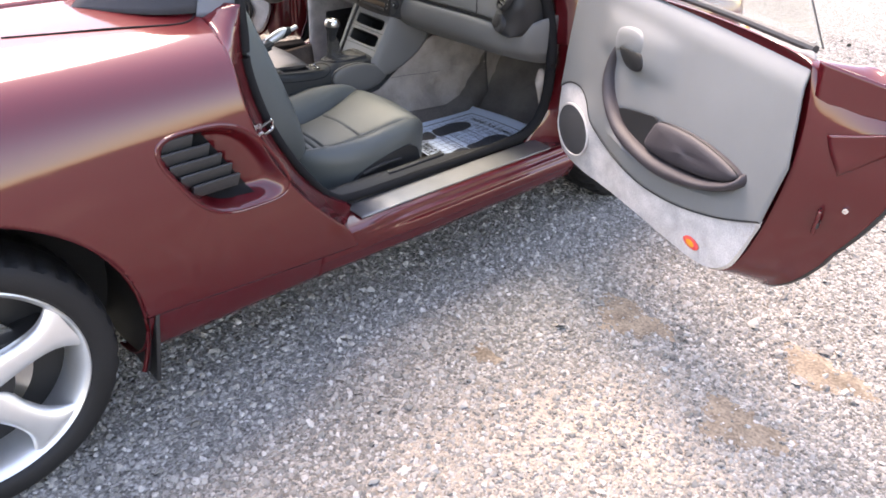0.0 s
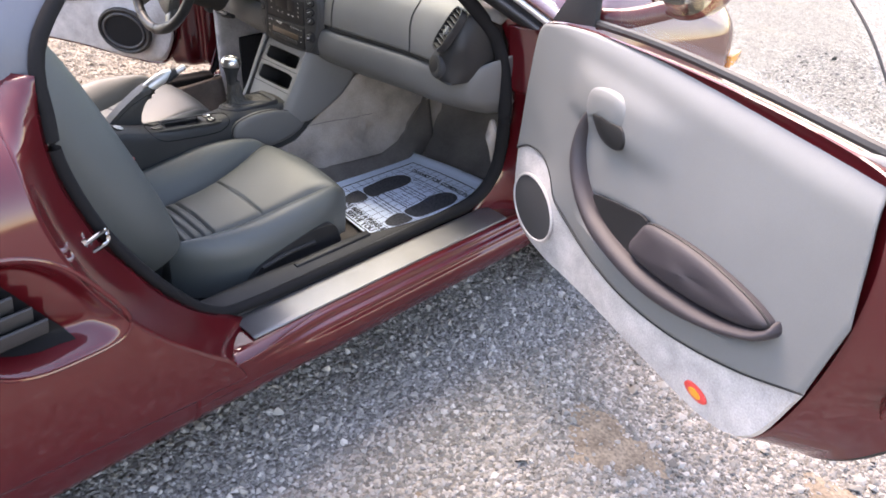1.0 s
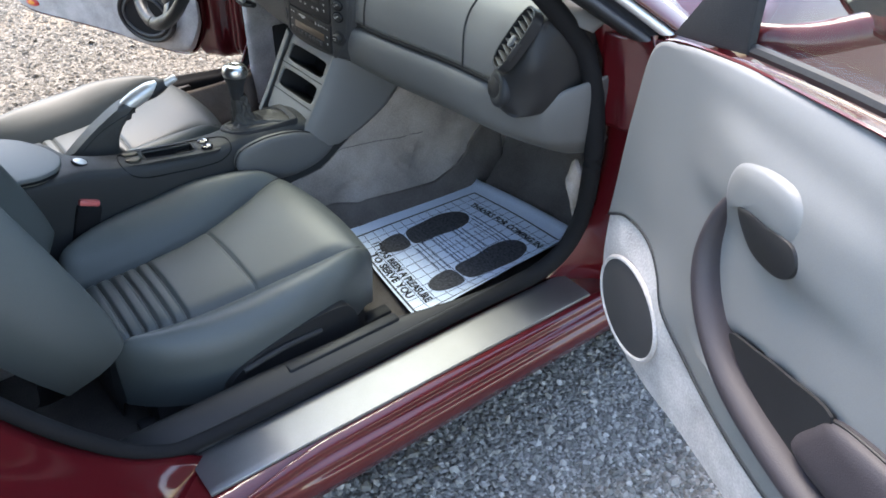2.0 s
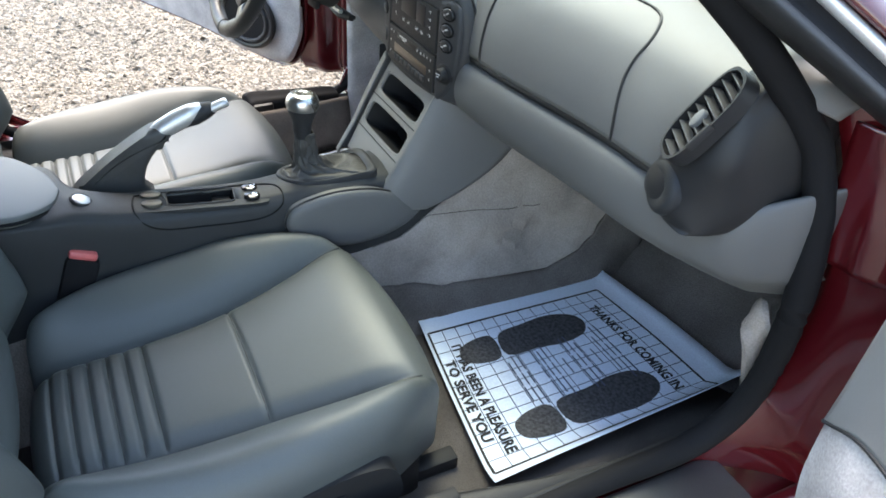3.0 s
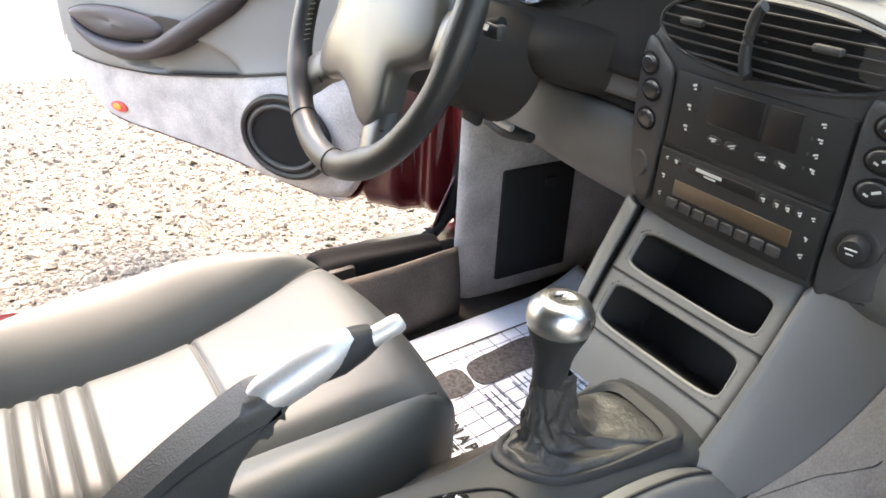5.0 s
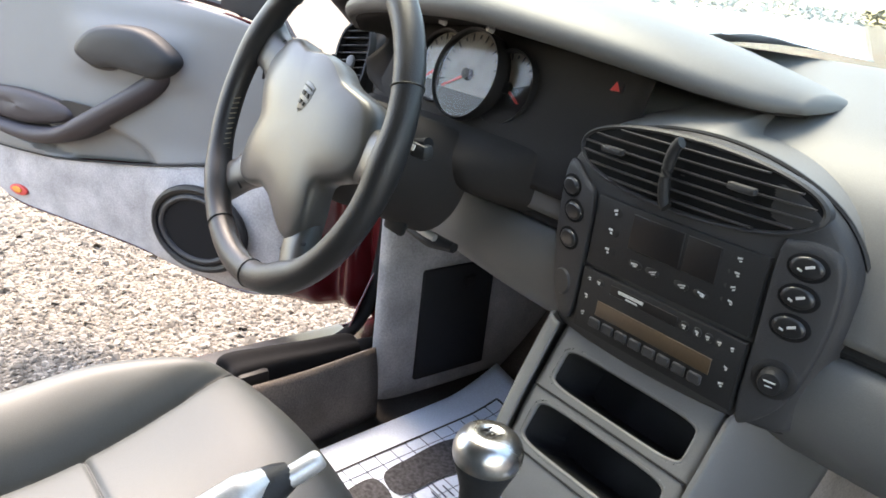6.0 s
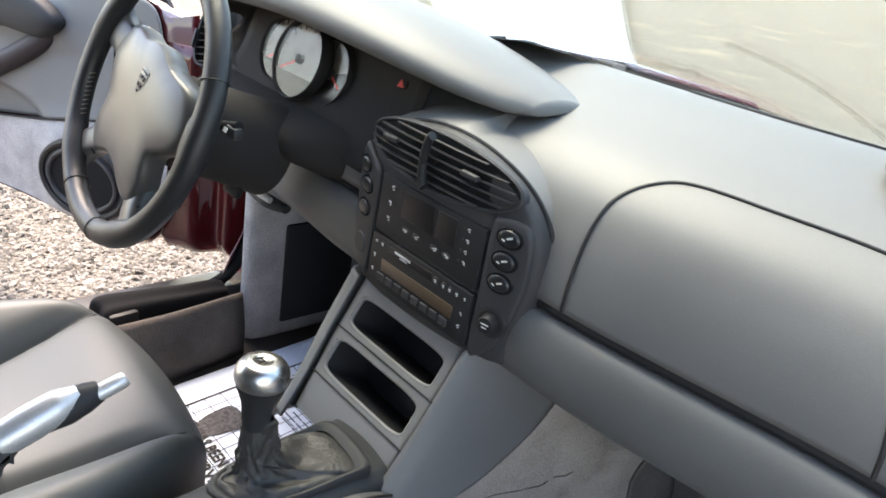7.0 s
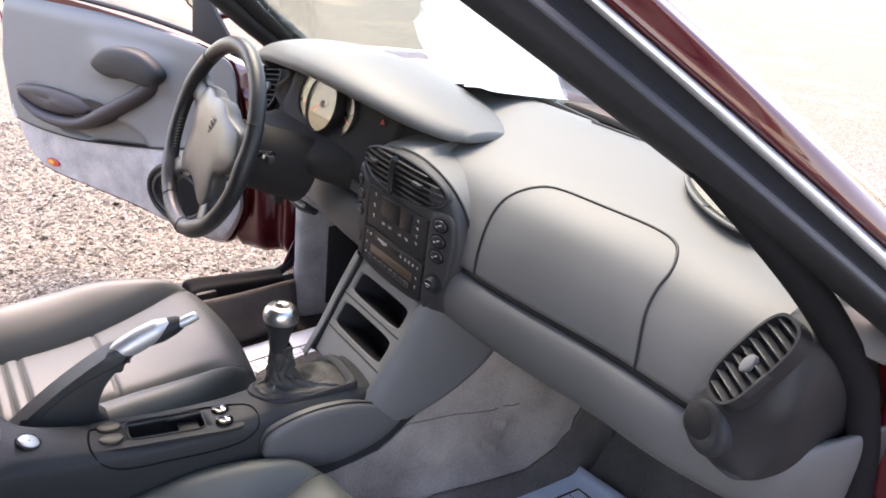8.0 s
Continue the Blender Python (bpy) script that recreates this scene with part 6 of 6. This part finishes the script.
def build_door(side, hinge, angle, dz, label):
    """angle: how far the door's line points backwards from straight out, in degrees."""
    BUMP[:] = (.145, .53, .13, .115, .016) if side > 0 else (.175, .54, .175, .125, .030)
    joint = BOUND if side > 0 else [(.000, .690), (.06, .692), (.14, .686), (.22, .674), (.306, .657), (.40, .640), (.50, .626), (.60, .612), (.70, .604), (.85, .600), (.975, .612)]
    along = Vector((side * math.cos(radians(angle)), -math.sin(radians(angle)), 0))
    inward = Vector((-side * math.sin(radians(angle)), -math.cos(radians(angle)), 0))
    DM = Matrix((along, Vector((0, 0, 1)), inward)).transposed().to_4x4()
    DM.translation = Vector((hinge[0], hinge[1], dz))

    def put(bm):
        bm.transform(DM)
        if DM.determinant() < 0:
            bmesh.ops.reverse_faces(bm, faces=bm.faces)
        return bm

    rim = spline(RIM, 120, True)
    shell_rows = [[((s - .5) * f + .5, (z - .72) * f + .72, -.012) for s, z in rim] for f in (.02, .6, .97)]
    for k, off, grow in ((0, -.004, .000), (1, -.030, .016), (2, -.062, .038), (3, -.095, .062), (4, -.118, .075)):
        row = []
        for s, z in rim:
            g = grow * (1.0 if s > .5 else .25)
            zz = z - (.020 if z < .6 else .0) * grow / .075 * np.clip((.75 - z) / .3, 0, 1) - grow * .5 * (z > .93) * np.clip((.95 - s) / .1, 0, 1)
            flare = np.interp(z, [.44, .468, .52, .60, .70, .80, .90, .985, 1.012], [.045, .060, .075, .100, .135, .165, .168, .125, .060]) * grow / .075
            row.append((s + (flare * min(1, (s - .70) / .10) if s > .70 else (-.2 * g if s < .3 else 0)), zz, off))
        shell_rows.append(row)
    cx, cz = .55, .70
    for f, off in ((.85, -.150), (.5, -.165), (.05, -.168)):
        row = [((s - cx) * f + cx, (z - cz) * f + cz, off) for s, z, _ in shell_rows[7]]
        shell_rows.append(row)
    door = part("door", put(loft(shell_rows, 34, 160, close_v=True)), "paint", car, label)
    upper_rim = [(.004, .628)] + RIM[25:22:-1] + [(.035, .93), (.06, .952), (.14, .970), (.25, .985), (.40, .998), (.60, 1.012), (.80, 1.018), (.945, 1.012), (.972, .985)]
    # carpeted lower trim and vinyl upper trim, meeting at the joint
    low_edge = [(.000, .60), (.004, .52), (.05, .432), (.12, .408), (.25, .412), (.45, .432), (.65, .442), (.80, .448), (.875, .468), (.925, .520), (.968, .645)]
    lower = fill_between(low_edge if side > 0 else [(s, z + .009) for s, z in low_edge], joint, 70, 24)
    lower[:, 0, 2] -= .012
    part("lower_trim", put(grid_mesh(lower)), "carpet_pale", door, "worn pale grey carpet door trim", solid=.006)
    top_edge = [(.012, .80), (.035, .93), (.10, .962), (.20, .980), (.32, .992), (.45, 1.002), (.60, 1.010), (.75, 1.015), (.88, 1.017), (.955, 1.005), (.998, .80)]
    up = fill_between(joint, top_edge, 80, 40, .004)
    # crescent recess behind the arm rest, and the rounded upper edge
    S, Z = up[..., 0], up[..., 1]
    up[..., 2] -= .030 * np.clip((Z - .95) / .06, 0, 1) ** 2
    p = (S - .60) / .285
    zc = .668 + .03 * p
    r = np.abs(p) ** 2.4 + np.abs((Z - zc) / .062) ** 2.4
    up[..., 2] -= .024 * np.clip((1 - r) / .4, 0, 1)
    up[..., 2] += .018 * np.exp(-(((S - .40) / .16) ** 4 + ((Z - .875) / .055) ** 4))
    part("upper_trim", put(grid_mesh(up)), "vinyl_door", door, "pale grey vinyl door trim", solid=.006)
    jt = np.array([(s, z, float(door_n(s, z)) + .003) for s, z in spline(joint, 60)])
    part("trim_joint", put(tube(jt, .0026, raw=True, sides=6, up=(0, 0, 1))), "vinyl_dark", door)
    # arm rest: a dark crescent moulding that widens round an oval pocket lid
    if side > 0:
        outer = [(.314, .872), (.291, .815), (.290, .742), (.328, .684), (.395, .640), (.470, .617), (.598, .608), (.706, .622), (.809, .656), (.876, .690), (.902, .712), (.908, .728), (.900, .742)]
        inside = [(.330, .868), (.313, .814), (.320, .764), (.352, .716), (.408, .678), (.478, .660), (.590, .650), (.690, .660), (.790, .678), (.860, .704), (.886, .720), (.894, .730), (.892, .738)]
        lid = [(.894, .730), (.870, .744), (.815, .753), (.740, .757), (.660, .752), (.585, .737), (.562, .710), (.545, .662), (.600, .655), (.680, .662), (.780, .680), (.860, .704)]
        mouth = [(.400, .700), (.450, .716), (.510, .730), (.580, .736), (.575, .650), (.500, .656), (.440, .674)]
    else:
        outer = [(.275, .858), (.292, .826), (.345, .782), (.410, .742), (.500, .690), (.590, .652), (.690, .634), (.790, .638), (.860, .660), (.908, .690), (.920, .716)]
        inside = [(.318, .874), (.340, .846), (.386, .812), (.448, .774), (.525, .730), (.600, .690), (.690, .674), (.785, .674), (.850, .686), (.890, .702), (.915, .719)]
        lid = [(.916, .716), (.880, .734), (.820, .744), (.740, .750), (.660, .748), (.590, .740), (.556, .722), (.570, .704), (.620, .690), (.700, .678), (.790, .676), (.860, .690)]
        mouth = [(.480, .742), (.540, .748), (.600, .742), (.640, .690), (.600, .686), (.530, .722)]
    oc, ic = spline(outer, 70), spline(inside, 70)
    ease = np.sin(np.linspace(0, 1, 70) * math.pi) ** .5
    rows = []
    for o, q, e in zip(oc, ic, ease):
        rows.append([(o[0] + (q[0] - o[0]) * f, o[1] + (q[1] - o[1]) * f, float(door_n(*o)) * .5 + dn * (.20 + .80 * e)) for f, dn in ((0, -.010), (.02, .026), (.14, .042), (.38, .052), (.68, .052), (.90, .042), (1.0, .026), (1.0, -.010))])
    arm = part("arm_rest", put(loft(rows, 90, 30)), "vinyl_arm", door, "dark padded crescent arm rest")
    pk = spline(lid, 70, True)
    c = pk.mean(0)
    rows = []
    for f, off in ((1.0, .006), (1.0, .022), (.97, .030), (.88, .036), (.65, .040), (.35, .042), (.04, .043)):
        rows.append([((q[0] - c[0]) * f + c[0], (q[1] - c[1]) * f + c[1], off + float(door_n(*q)) * .5) for q in pk])
    part("pocket_lid", put(grid_mesh(np.array(rows), close_v=True, cap_u=True)), "vinyl_arm", arm, "dark oval pocket lid")
    part("lid_edge", put(tube([(q[0], q[1], .024 + float(door_n(*q)) * .5) for q in pk], .0022, raw=True, sides=6, closed=True)), "black", arm)
    part("pocket_mouth", put(slab([tuple(q) for q in spline(mouth, 36, True)], .004, pose(0, 0, .041))), "black", arm, "dark pocket mouth")
    # door pull: a padded hood with a dark latch beneath
    hood = [(.530, .862), (.500, .900), (.440, .922), (.350, .925), (.285, .900), (.262, .870), (.300, .838), (.350, .838), (.420, .842), (.480, .838)] if side < 0 else [(.318, .898), (.36, .914), (.41, .917), (.438, .905), (.450, .882), (.442, .860), (.40, .856), (.35, .852), (.318, .838), (.306, .865)]
    hk = spline(hood, 48, True)
    rise = .022 if side < 0 else .0
    c = hk.mean(0)
    rows = [[((s - c[0]) * f + c[0], (z - c[1]) * f + c[1], off) for s, z in hk] for f, off in ((1.04, .006), (1.03, .022 + rise), (.97, .031 + rise), (.85, .036 + rise), (.5, .039 + rise), (.04, .040 + rise))]
    pull = part("door_pull", put(grid_mesh(np.array(rows), close_v=True, cap_u=True)), "vinyl_door" if side > 0 else "console", door, "padded door pull")
    latch = [(.42, .842), (.46, .848), (.50, .852), (.51, .84), (.48, .83), (.44, .832)] if side < 0 else [(.345, .856), (.40, .862), (.446, .866), (.462, .842), (.44, .818), (.385, .820)]
    part("latch_handle", put(slab([tuple(q) for q in spline(latch, 30, True)], .02, pose(0, 0, .040), .004)), "black", pull, "dark inner door latch")
    # speaker
    cs, cz, rs, rz = (.147, .531, .096, .076) if side > 0 else (.200, .545, .118, .084)
    sk = [(cs + rs * math.cos(a) + .012 * math.sin(a), cz + rz * math.sin(a) - .012 * math.cos(a)) for a in np.linspace(0, 2 * math.pi, 44, endpoint=False)]
    flat_n = float(door_n(cs, cz))
    speaker = part("speaker", put(slab(sk, .012, pose(0, 0, flat_n + .006), .004)), "mesh", door, "dark oval door speaker")
    part("speaker_ring", put(tube([(s, z, flat_n + .004) for s, z in sk], .0042 if side > 0 else .009, raw=True, sides=8, closed=True)), "carpet_pale" if side > 0 else "black", speaker)
    if side < 0:
        part("speaker_cone", put(tube([(cs + (s - cs) * .80, cz + (z - cz) * .80, flat_n + .008) for s, z in sk], .006, raw=True, sides=8, closed=True)), "panel", speaker, "dark ring of the speaker cone")
        part("speaker_well", put(slab([(cs + (s - cs) * .74, cz + (z - cz) * .74) for s, z in sk], .002, pose(0, 0, flat_n + .008))), "seal", speaker, "deep dark speaker opening")
    # warning lamp
    lamp_n = float(door_n(.79, .495))
    lamp = part("warning_lamp", put(slab(oval(.030, .013, 24, 2, .788, .496), .006, pose(0, 0, lamp_n + .008), .003)), "needle", door, "red and amber door warning lamp")
    part("lamp_lens", put(slab(oval(.016, .008, 20, 2, .790, .497), .003, pose(0, 0, lamp_n + .0105), .001)), "amber", lamp, "amber lens")
    # red sheet metal between the trim and the hinges
    if side < 0:
        rows = [[(-.150, z, -.085), (-.110, z, -.050), (-.075, z, -.058), (-.040, z, -.022), (.000, z, -.018), (.035, z, -.010)] for z in (.412, .45, .52, .62, .75, .88)]
        rows[0] = [(s, z, n - .02) for s, z, n in rows[0]]
        part("hinge_panel", put(loft(rows, 20, 30)), "paint", door, "bare red sheet metal at the hinges", solid=.003)
    # rubber seal round the shell, belt strip and glass
    edge_pts = [p for p in shell_rows[7] if p[1] < .93 and p[0] > .10]
    part("shell_seal", put(tube(edge_pts, .007, raw=True, sides=8)), "rubber", door, "black rubber seal")
    part("belt_strip", put(tube([(.16, .985, -.036), (.40, 1.010, -.036), (.65, 1.022, -.036), (.93, 1.026, -.036)], .009, 20, 8)), "rubber", door, "black window seal")
    # rear face of the door: window channel at the top, folded sheet metal, lock in its recess
    corner = [[(.975 + .010 * f, z, n) for z, n in ((1.022, -.004), (.990, -.006), (.945, -.010))] if f == 0 else [(.985 + .125 * f, z - .022 * f, -.010 - .085 * f) for z in (1.020, .985, .935 + .02 * f)] for f in (0, .35, .7, 1.0)]
    corner[0] = [(.978, 1.022, -.006), (.984, .988, -.007), (.992, .940, -.010)]
    part("window_channel", put(loft(corner, 12, 10)), "paint", door, "dull red window channel at the door's rear corner", solid=.004)
    facet = [[(1.033, .888, -.026), (1.091, .908, -.056), (1.155, .934, -.086)], [(1.045, .856, -.034), (1.098, .885, -.062), (1.159, .929, -.089)], [(1.068, .818, -.046), (1.111, .866, -.072), (1.163, .924, -.092)], [(1.063, .806, -.056), (1.105, .852, -.082), (1.157, .914, -.102)]]
    part("folded_ledge", put(loft(facet, 16, 14)), "paint", door, "folded red ledge on the door's rear face", solid=.003)
    lock = part("latch", put(box((.010, .060, .045), (1.050, .700, -.060), .006, turn=(0, 42, 0))), "paint", door, "red latch housing")
    part("latch_slot", put(box((.012, .016, .034), (1.054, .694, -.058), .004, turn=(0, 42, 0))), "black", lock, "dark latch slot")
    part("latch_bolt", put(revolve([(.001, .006), (.006, .005), (.007, 0)], 14, pose(1.092, .742, -.078, 0, 48, 0))), "chrome", lock, "steel bolt")
    pane_lo = [(.17, .99, -.048), (.45, 1.018, -.048), (.75, 1.026, -.048), (.937, 1.03, -.048)]
    pane_hi = [(.17, 1.11, -.060), (.34, 1.215, -.082), (.50, 1.252, -.088), (.64, 1.235, -.085)]
    pane = part("window_pane", put(loft([pane_lo, [tuple(.5 * (a + b) + c for a, b, c in zip(p, q, (.013, .016, -.004))) for p, q in zip(pane_lo, pane_hi)], pane_hi], 14, 24)), "glass", door, "raised door window", solid=.004)
    pane.visible_shadow = False
    part("glass_edge", put(tube([(.937, 1.03, -.048), (.802, 1.1485, -.0705), (.64, 1.235, -.085)], .0022, 20, 6)), "rubber", pane)
    # mirror sail and mirror
    sail = [(.030, .950), (.14, .972), (.205, .985), (.20, 1.08), (.185, 1.16), (.12, 1.06)]
    part("mirror_sail", put(slab(sail, .012, pose(0, 0, -.024), .003)), "vinyl_dark", door, "black triangular mirror base")
    m = Matrix.Translation((.265, 1.100, -.165))
    b = revolve(spline([(.001, -.085), (.06, -.075), (.095, -.045), (.108, -.005), (.106, .004), (.098, .006)], 24), 40, m @ Matrix.Diagonal((1.22, .78, 1, 1)))
    mirror = part("door_mirror", put(b), "paint", door, "red oval door mirror")
    part("mirror_glass", put(slab(oval(.118, .075, 40), .004, Matrix.Translation((.265, 1.100, -.161)))), "mirror", mirror, "mirror glass")
    part("mirror_arm", put(tube([(.17, .99, -.05), (.21, 1.0, -.10), (.25, 1.03, -.19)], .022, 10, 10, flat=.6)), "paint", mirror)
    return door


build_door(1, (.90, .30), 24.2, 0.0, "open red door with pale grey trim")
build_door(-1, (-.90, .30), 27.0, -.085, "open red driver's door with grey trim")

# ---- paper floor mats ----
def text_mesh(body, height):
    cu = bpy.data.curves.new("text", "FONT")
    cu.body, cu.size, cu.align_x, cu.align_y = body, height / .72, "CENTER", "BOTTOM_BASELINE"
    cu.resolution_u, cu.offset = 2, height * .055
    ob = new("text", cu)
    bpy.context.view_layer.update()
    me = bpy.data.meshes.new_from_object(ob)
    bm = bmesh.new()
    bm.from_mesh(me)
    bpy.data.objects.remove(ob)
    return bm


def paper_mat(corners, label, curl, seed):
    """corners: back left, back right, front right, front left (x, y, z). u runs across, v ahead, both 0 to 1."""
    bl, br, fr, fl = (np.array(c, float) for c in corners)

    def place(u, v, lift=0.0):
        p = (bl * (1 - u) + br * u) * (1 - v) + (fl * (1 - u) + fr * u) * v
        z = p[2] + lift + .004 * math.sin(5 * u + seed) * math.sin(4 * v + 1) + curl(u, v)
        return (p[0], p[1], z)

    W, L = .415, .50
    mat = part("paper_floor_mat", grid_mesh(np.array([[place(u, v) for v in np.linspace(0, 1, 30)] for u in np.linspace(0, 1, 26)])), "paper", None, "", solid=.0008)
    tagged(mat, label, "paper mat", "paper floor mats")

    def lay(name, bm, mat_name, lift=.0020, label=""):
        for v in bm.verts:
            v.co = Vector(place(v.co.x / W, v.co.y / L, lift + v.co.z))
        return part(name, bm, mat_name, mat, label)

    def strip(x0, y0, x1, y1, w):
        n = 14
        d = np.array([x1 - x0, y1 - y0])
        q = np.array([-d[1], d[0]]) / np.linalg.norm(d) * w / 2
        return grid_mesh(np.array([[(x0 + d[0] * t + q[0] * s, y0 + d[1] * t + q[1] * s, 0) for s in (-1, 1)] for t in np.linspace(0, 1, n)]))

    x0, x1, y0, y1 = .068, .396, .008, .445
    lay("border", joined(strip(x0, y0, x1, y0, .0045), strip(x1, y0, x1, y1, .0045), strip(x0, y1, x1, y1, .0045), strip(x0, y0, x0, y1, .0045)), "ink", label="printed black border")
    lines = [strip(x0 + (x1 - x0) * i / 12, y0, x0 + (x1 - x0) * i / 12, y1, .0017) for i in range(1, 12)] + [strip(x0, y0 + (y1 - y0) * i / 14, x1, y0 + (y1 - y0) * i / 14, .0017) for i in range(1, 14)]
    lay("grid_print", joined(*lines), "ink_fine", .0017, "printed fine blue grid")["kind"] = "stuff"
    for cx, cy0 in ((.142, .146), (.332, .172)):
        sole = spline([(-.028, .0), (-.034, .06), (-.042, .105), (-.034, .150), (-.006, .170), (.024, .158), (.040, .115), (.036, .06), (.026, .005)], 40, True)
        heel = spline([(-.026, -.012), (.026, -.010), (.030, -.045), (.016, -.076), (-.014, -.078), (-.030, -.048)], 28, True)
        flip = 1 if cx > .2 else -1
        for name, pts in (("sole_print", sole), ("heel_print", heel)):
            bm = slab([(cx + flip * x, cy0 + y * 1.16) for x, y in pts], .0002)
            bmesh.ops.triangulate(bm, faces=bm.faces)
            lay(name, bm, "ink_sole", .0023, "speckled black shoe print")
    for body, h, x, y in (("THANKS FOR COMING IN", .021, .240, .382), ("IT HAS BEEN A PLEASURE", .020, .240, .044), ("TO SERVE YOU", .020, .240, .016)):
        bm = text_mesh(body, h)
        wide = max(v.co.x for v in bm.verts) - min(v.co.x for v in bm.verts)
        k = min(1.0, .255 / wide)
        bm.transform(pose(x, y, 0) @ Matrix.Diagonal((k, 1, 1, 1)))
        lay("lettering", bm, "ink", .0024, "printed black capitals")
    g = random.Random(seed)
    for cy, n in ((.352, 3), (.305, 1), (.285, 3), (.240, 1), (.215, 3), (.160, 3)):
        for i in range(n):
            half = (.02 if n == 1 else .045 + .03 * g.random())
            for a, b in ((-half, -half * .35), (-half * .28, half * .2), (half * .27, half)):
                lay("text_bar", strip(.238 + a, cy - .012 * i, .238 + b, cy - .012 * i, .0030), "ink_fine", .0024)
    return mat


paper_mat([(.164, .168, .246), (.602, .098, .258), (.596, .630, .252), (.180, .597, .246)], "white printed paper floor mat on dark carpet", lambda u, v: .05 * max(0, (u - .88) / .12) ** 2 * (.3 + .7 * v) + .012 * max(0, (v - .93) / .07) ** 2, 2)
paper_mat([(-.520, .070, .242), (-.115, .090, .242), (-.165, .600, .246), (-.572, .600, .250)], "white printed paper floor mat under the pedals", lambda u, v: .035 * max(0, (v - .75) / .25) ** 1.5 * max(0, (.5 - u) / .5), 7)

# pale lip of the kick panel carpet beside the passenger's mat
lipp = [(.598, .605, .285), (.640, .560, .300), (.674, .515, .340), (.696, .470, .410), (.706, .435, .480), (.708, .420, .540), (.702, .420, .572), (.690, .432, .574)]
part("carpet_edge", tube(lipp, [.006, .008, .009, .009, .010, .012, .014, .010], 40, 10, flat=1.8), "carpet", car, "curled pale carpet edge")

# driver's sill trim and its pull
part("sill_trim", loft([[(-.628, .052, .36)] * 5, [(-.588, .055, .330), (-.600, .060, .380), (-.618, .060, .392), (-.645, .050, .396), (-.668, .050, .33)], [(-.592, .120, .325), (-.603, .125, .380), (-.620, .125, .392), (-.645, .12, .396), (-.668, .12, .325)], [(-.596, .200, .318), (-.606, .205, .375), (-.622, .205, .386), (-.645, .20, .390), (-.668, .20, .320)], [(-.602, .290, .308), (-.612, .295, .366), (-.626, .295, .378), (-.645, .29, .382), (-.668, .29, .31)], [(-.635, .292, .345)] * 5], 50, 22), "seal", car, "black driver's sill trim", solid=.004)
part("pull_recess", box((.018, .055, .030), (-.600, .088, .368), .008, turn=(0, 0, 4)), "black", car, "black recess of the sill pull")
# Dark carpet paints the shade that lies on the driver's inner sill wall.
part("sill_carpet", loft([[(-.575, -.30, .378), (-.552, -.30, .32), (-.548, -.30, .24)], [(-.578, .10, .372), (-.556, .10, .32), (-.552, .10, .24)], [(-.604, .32, .370), (-.590, .32, .31), (-.585, .32, .24)]], 16, 10), "carpet_dark", car, "carpeted inner sill wall with shade painted dark grey", solid=.006)

# loose sheet on the dashboard top, its near edge torn and lifted
sheet = []
for u in np.linspace(0, 1, 40):
    row = []
    for v in np.linspace(0, 1, 16):
        x = -.42 + .35 * u + .03 * v
        near = .372 + .085 * u + .012 * math.sin(19 * u) + .008 * math.sin(41 * u + 1)
        y = near + (.600 + .03 * u - near) * v
        row.append((x, y, .9665 - .02 * max(0, (.44 - y) / .08) + .016 * (1 - v) ** 3 * (.6 + .4 * math.sin(9 * u)) + .004 * math.sin(7 * u + 3 * v)))
    sheet.append(row)
paper = part("paper_sheet", grid_mesh(np.array(sheet)), "paper", None, "", solid=.0008)
tagged(paper, "white sheet of paper lying on the dashboard under the windscreen", "paper")

# wipers and cowl ahead of the windscreen
part("cowl", loft([[(x, y, z) for x in (-.70, -.35, 0, .35, .70)] for y, z in ((.50, .845), (.64, .885), (.74, .868))], 12, 24), "black", car, "black cowl panel", solid=.004)
for x0, x1 in ((-.45, .05), (.10, .58)):
    w = part("wiper", tube([(x0, .695, .905), ((x0 + x1) / 2, .672, .935), (x1, .625, .940)], .006, 12, 6), "black", car, "black windscreen wiper")
    part("wiper_arm", tube([(x1 + .02, .72, .89), ((x0 + x1) / 2 + .05, .70, .925), ((x0 + x1) / 2, .676, .940)], .007, 10, 6), "black", w)
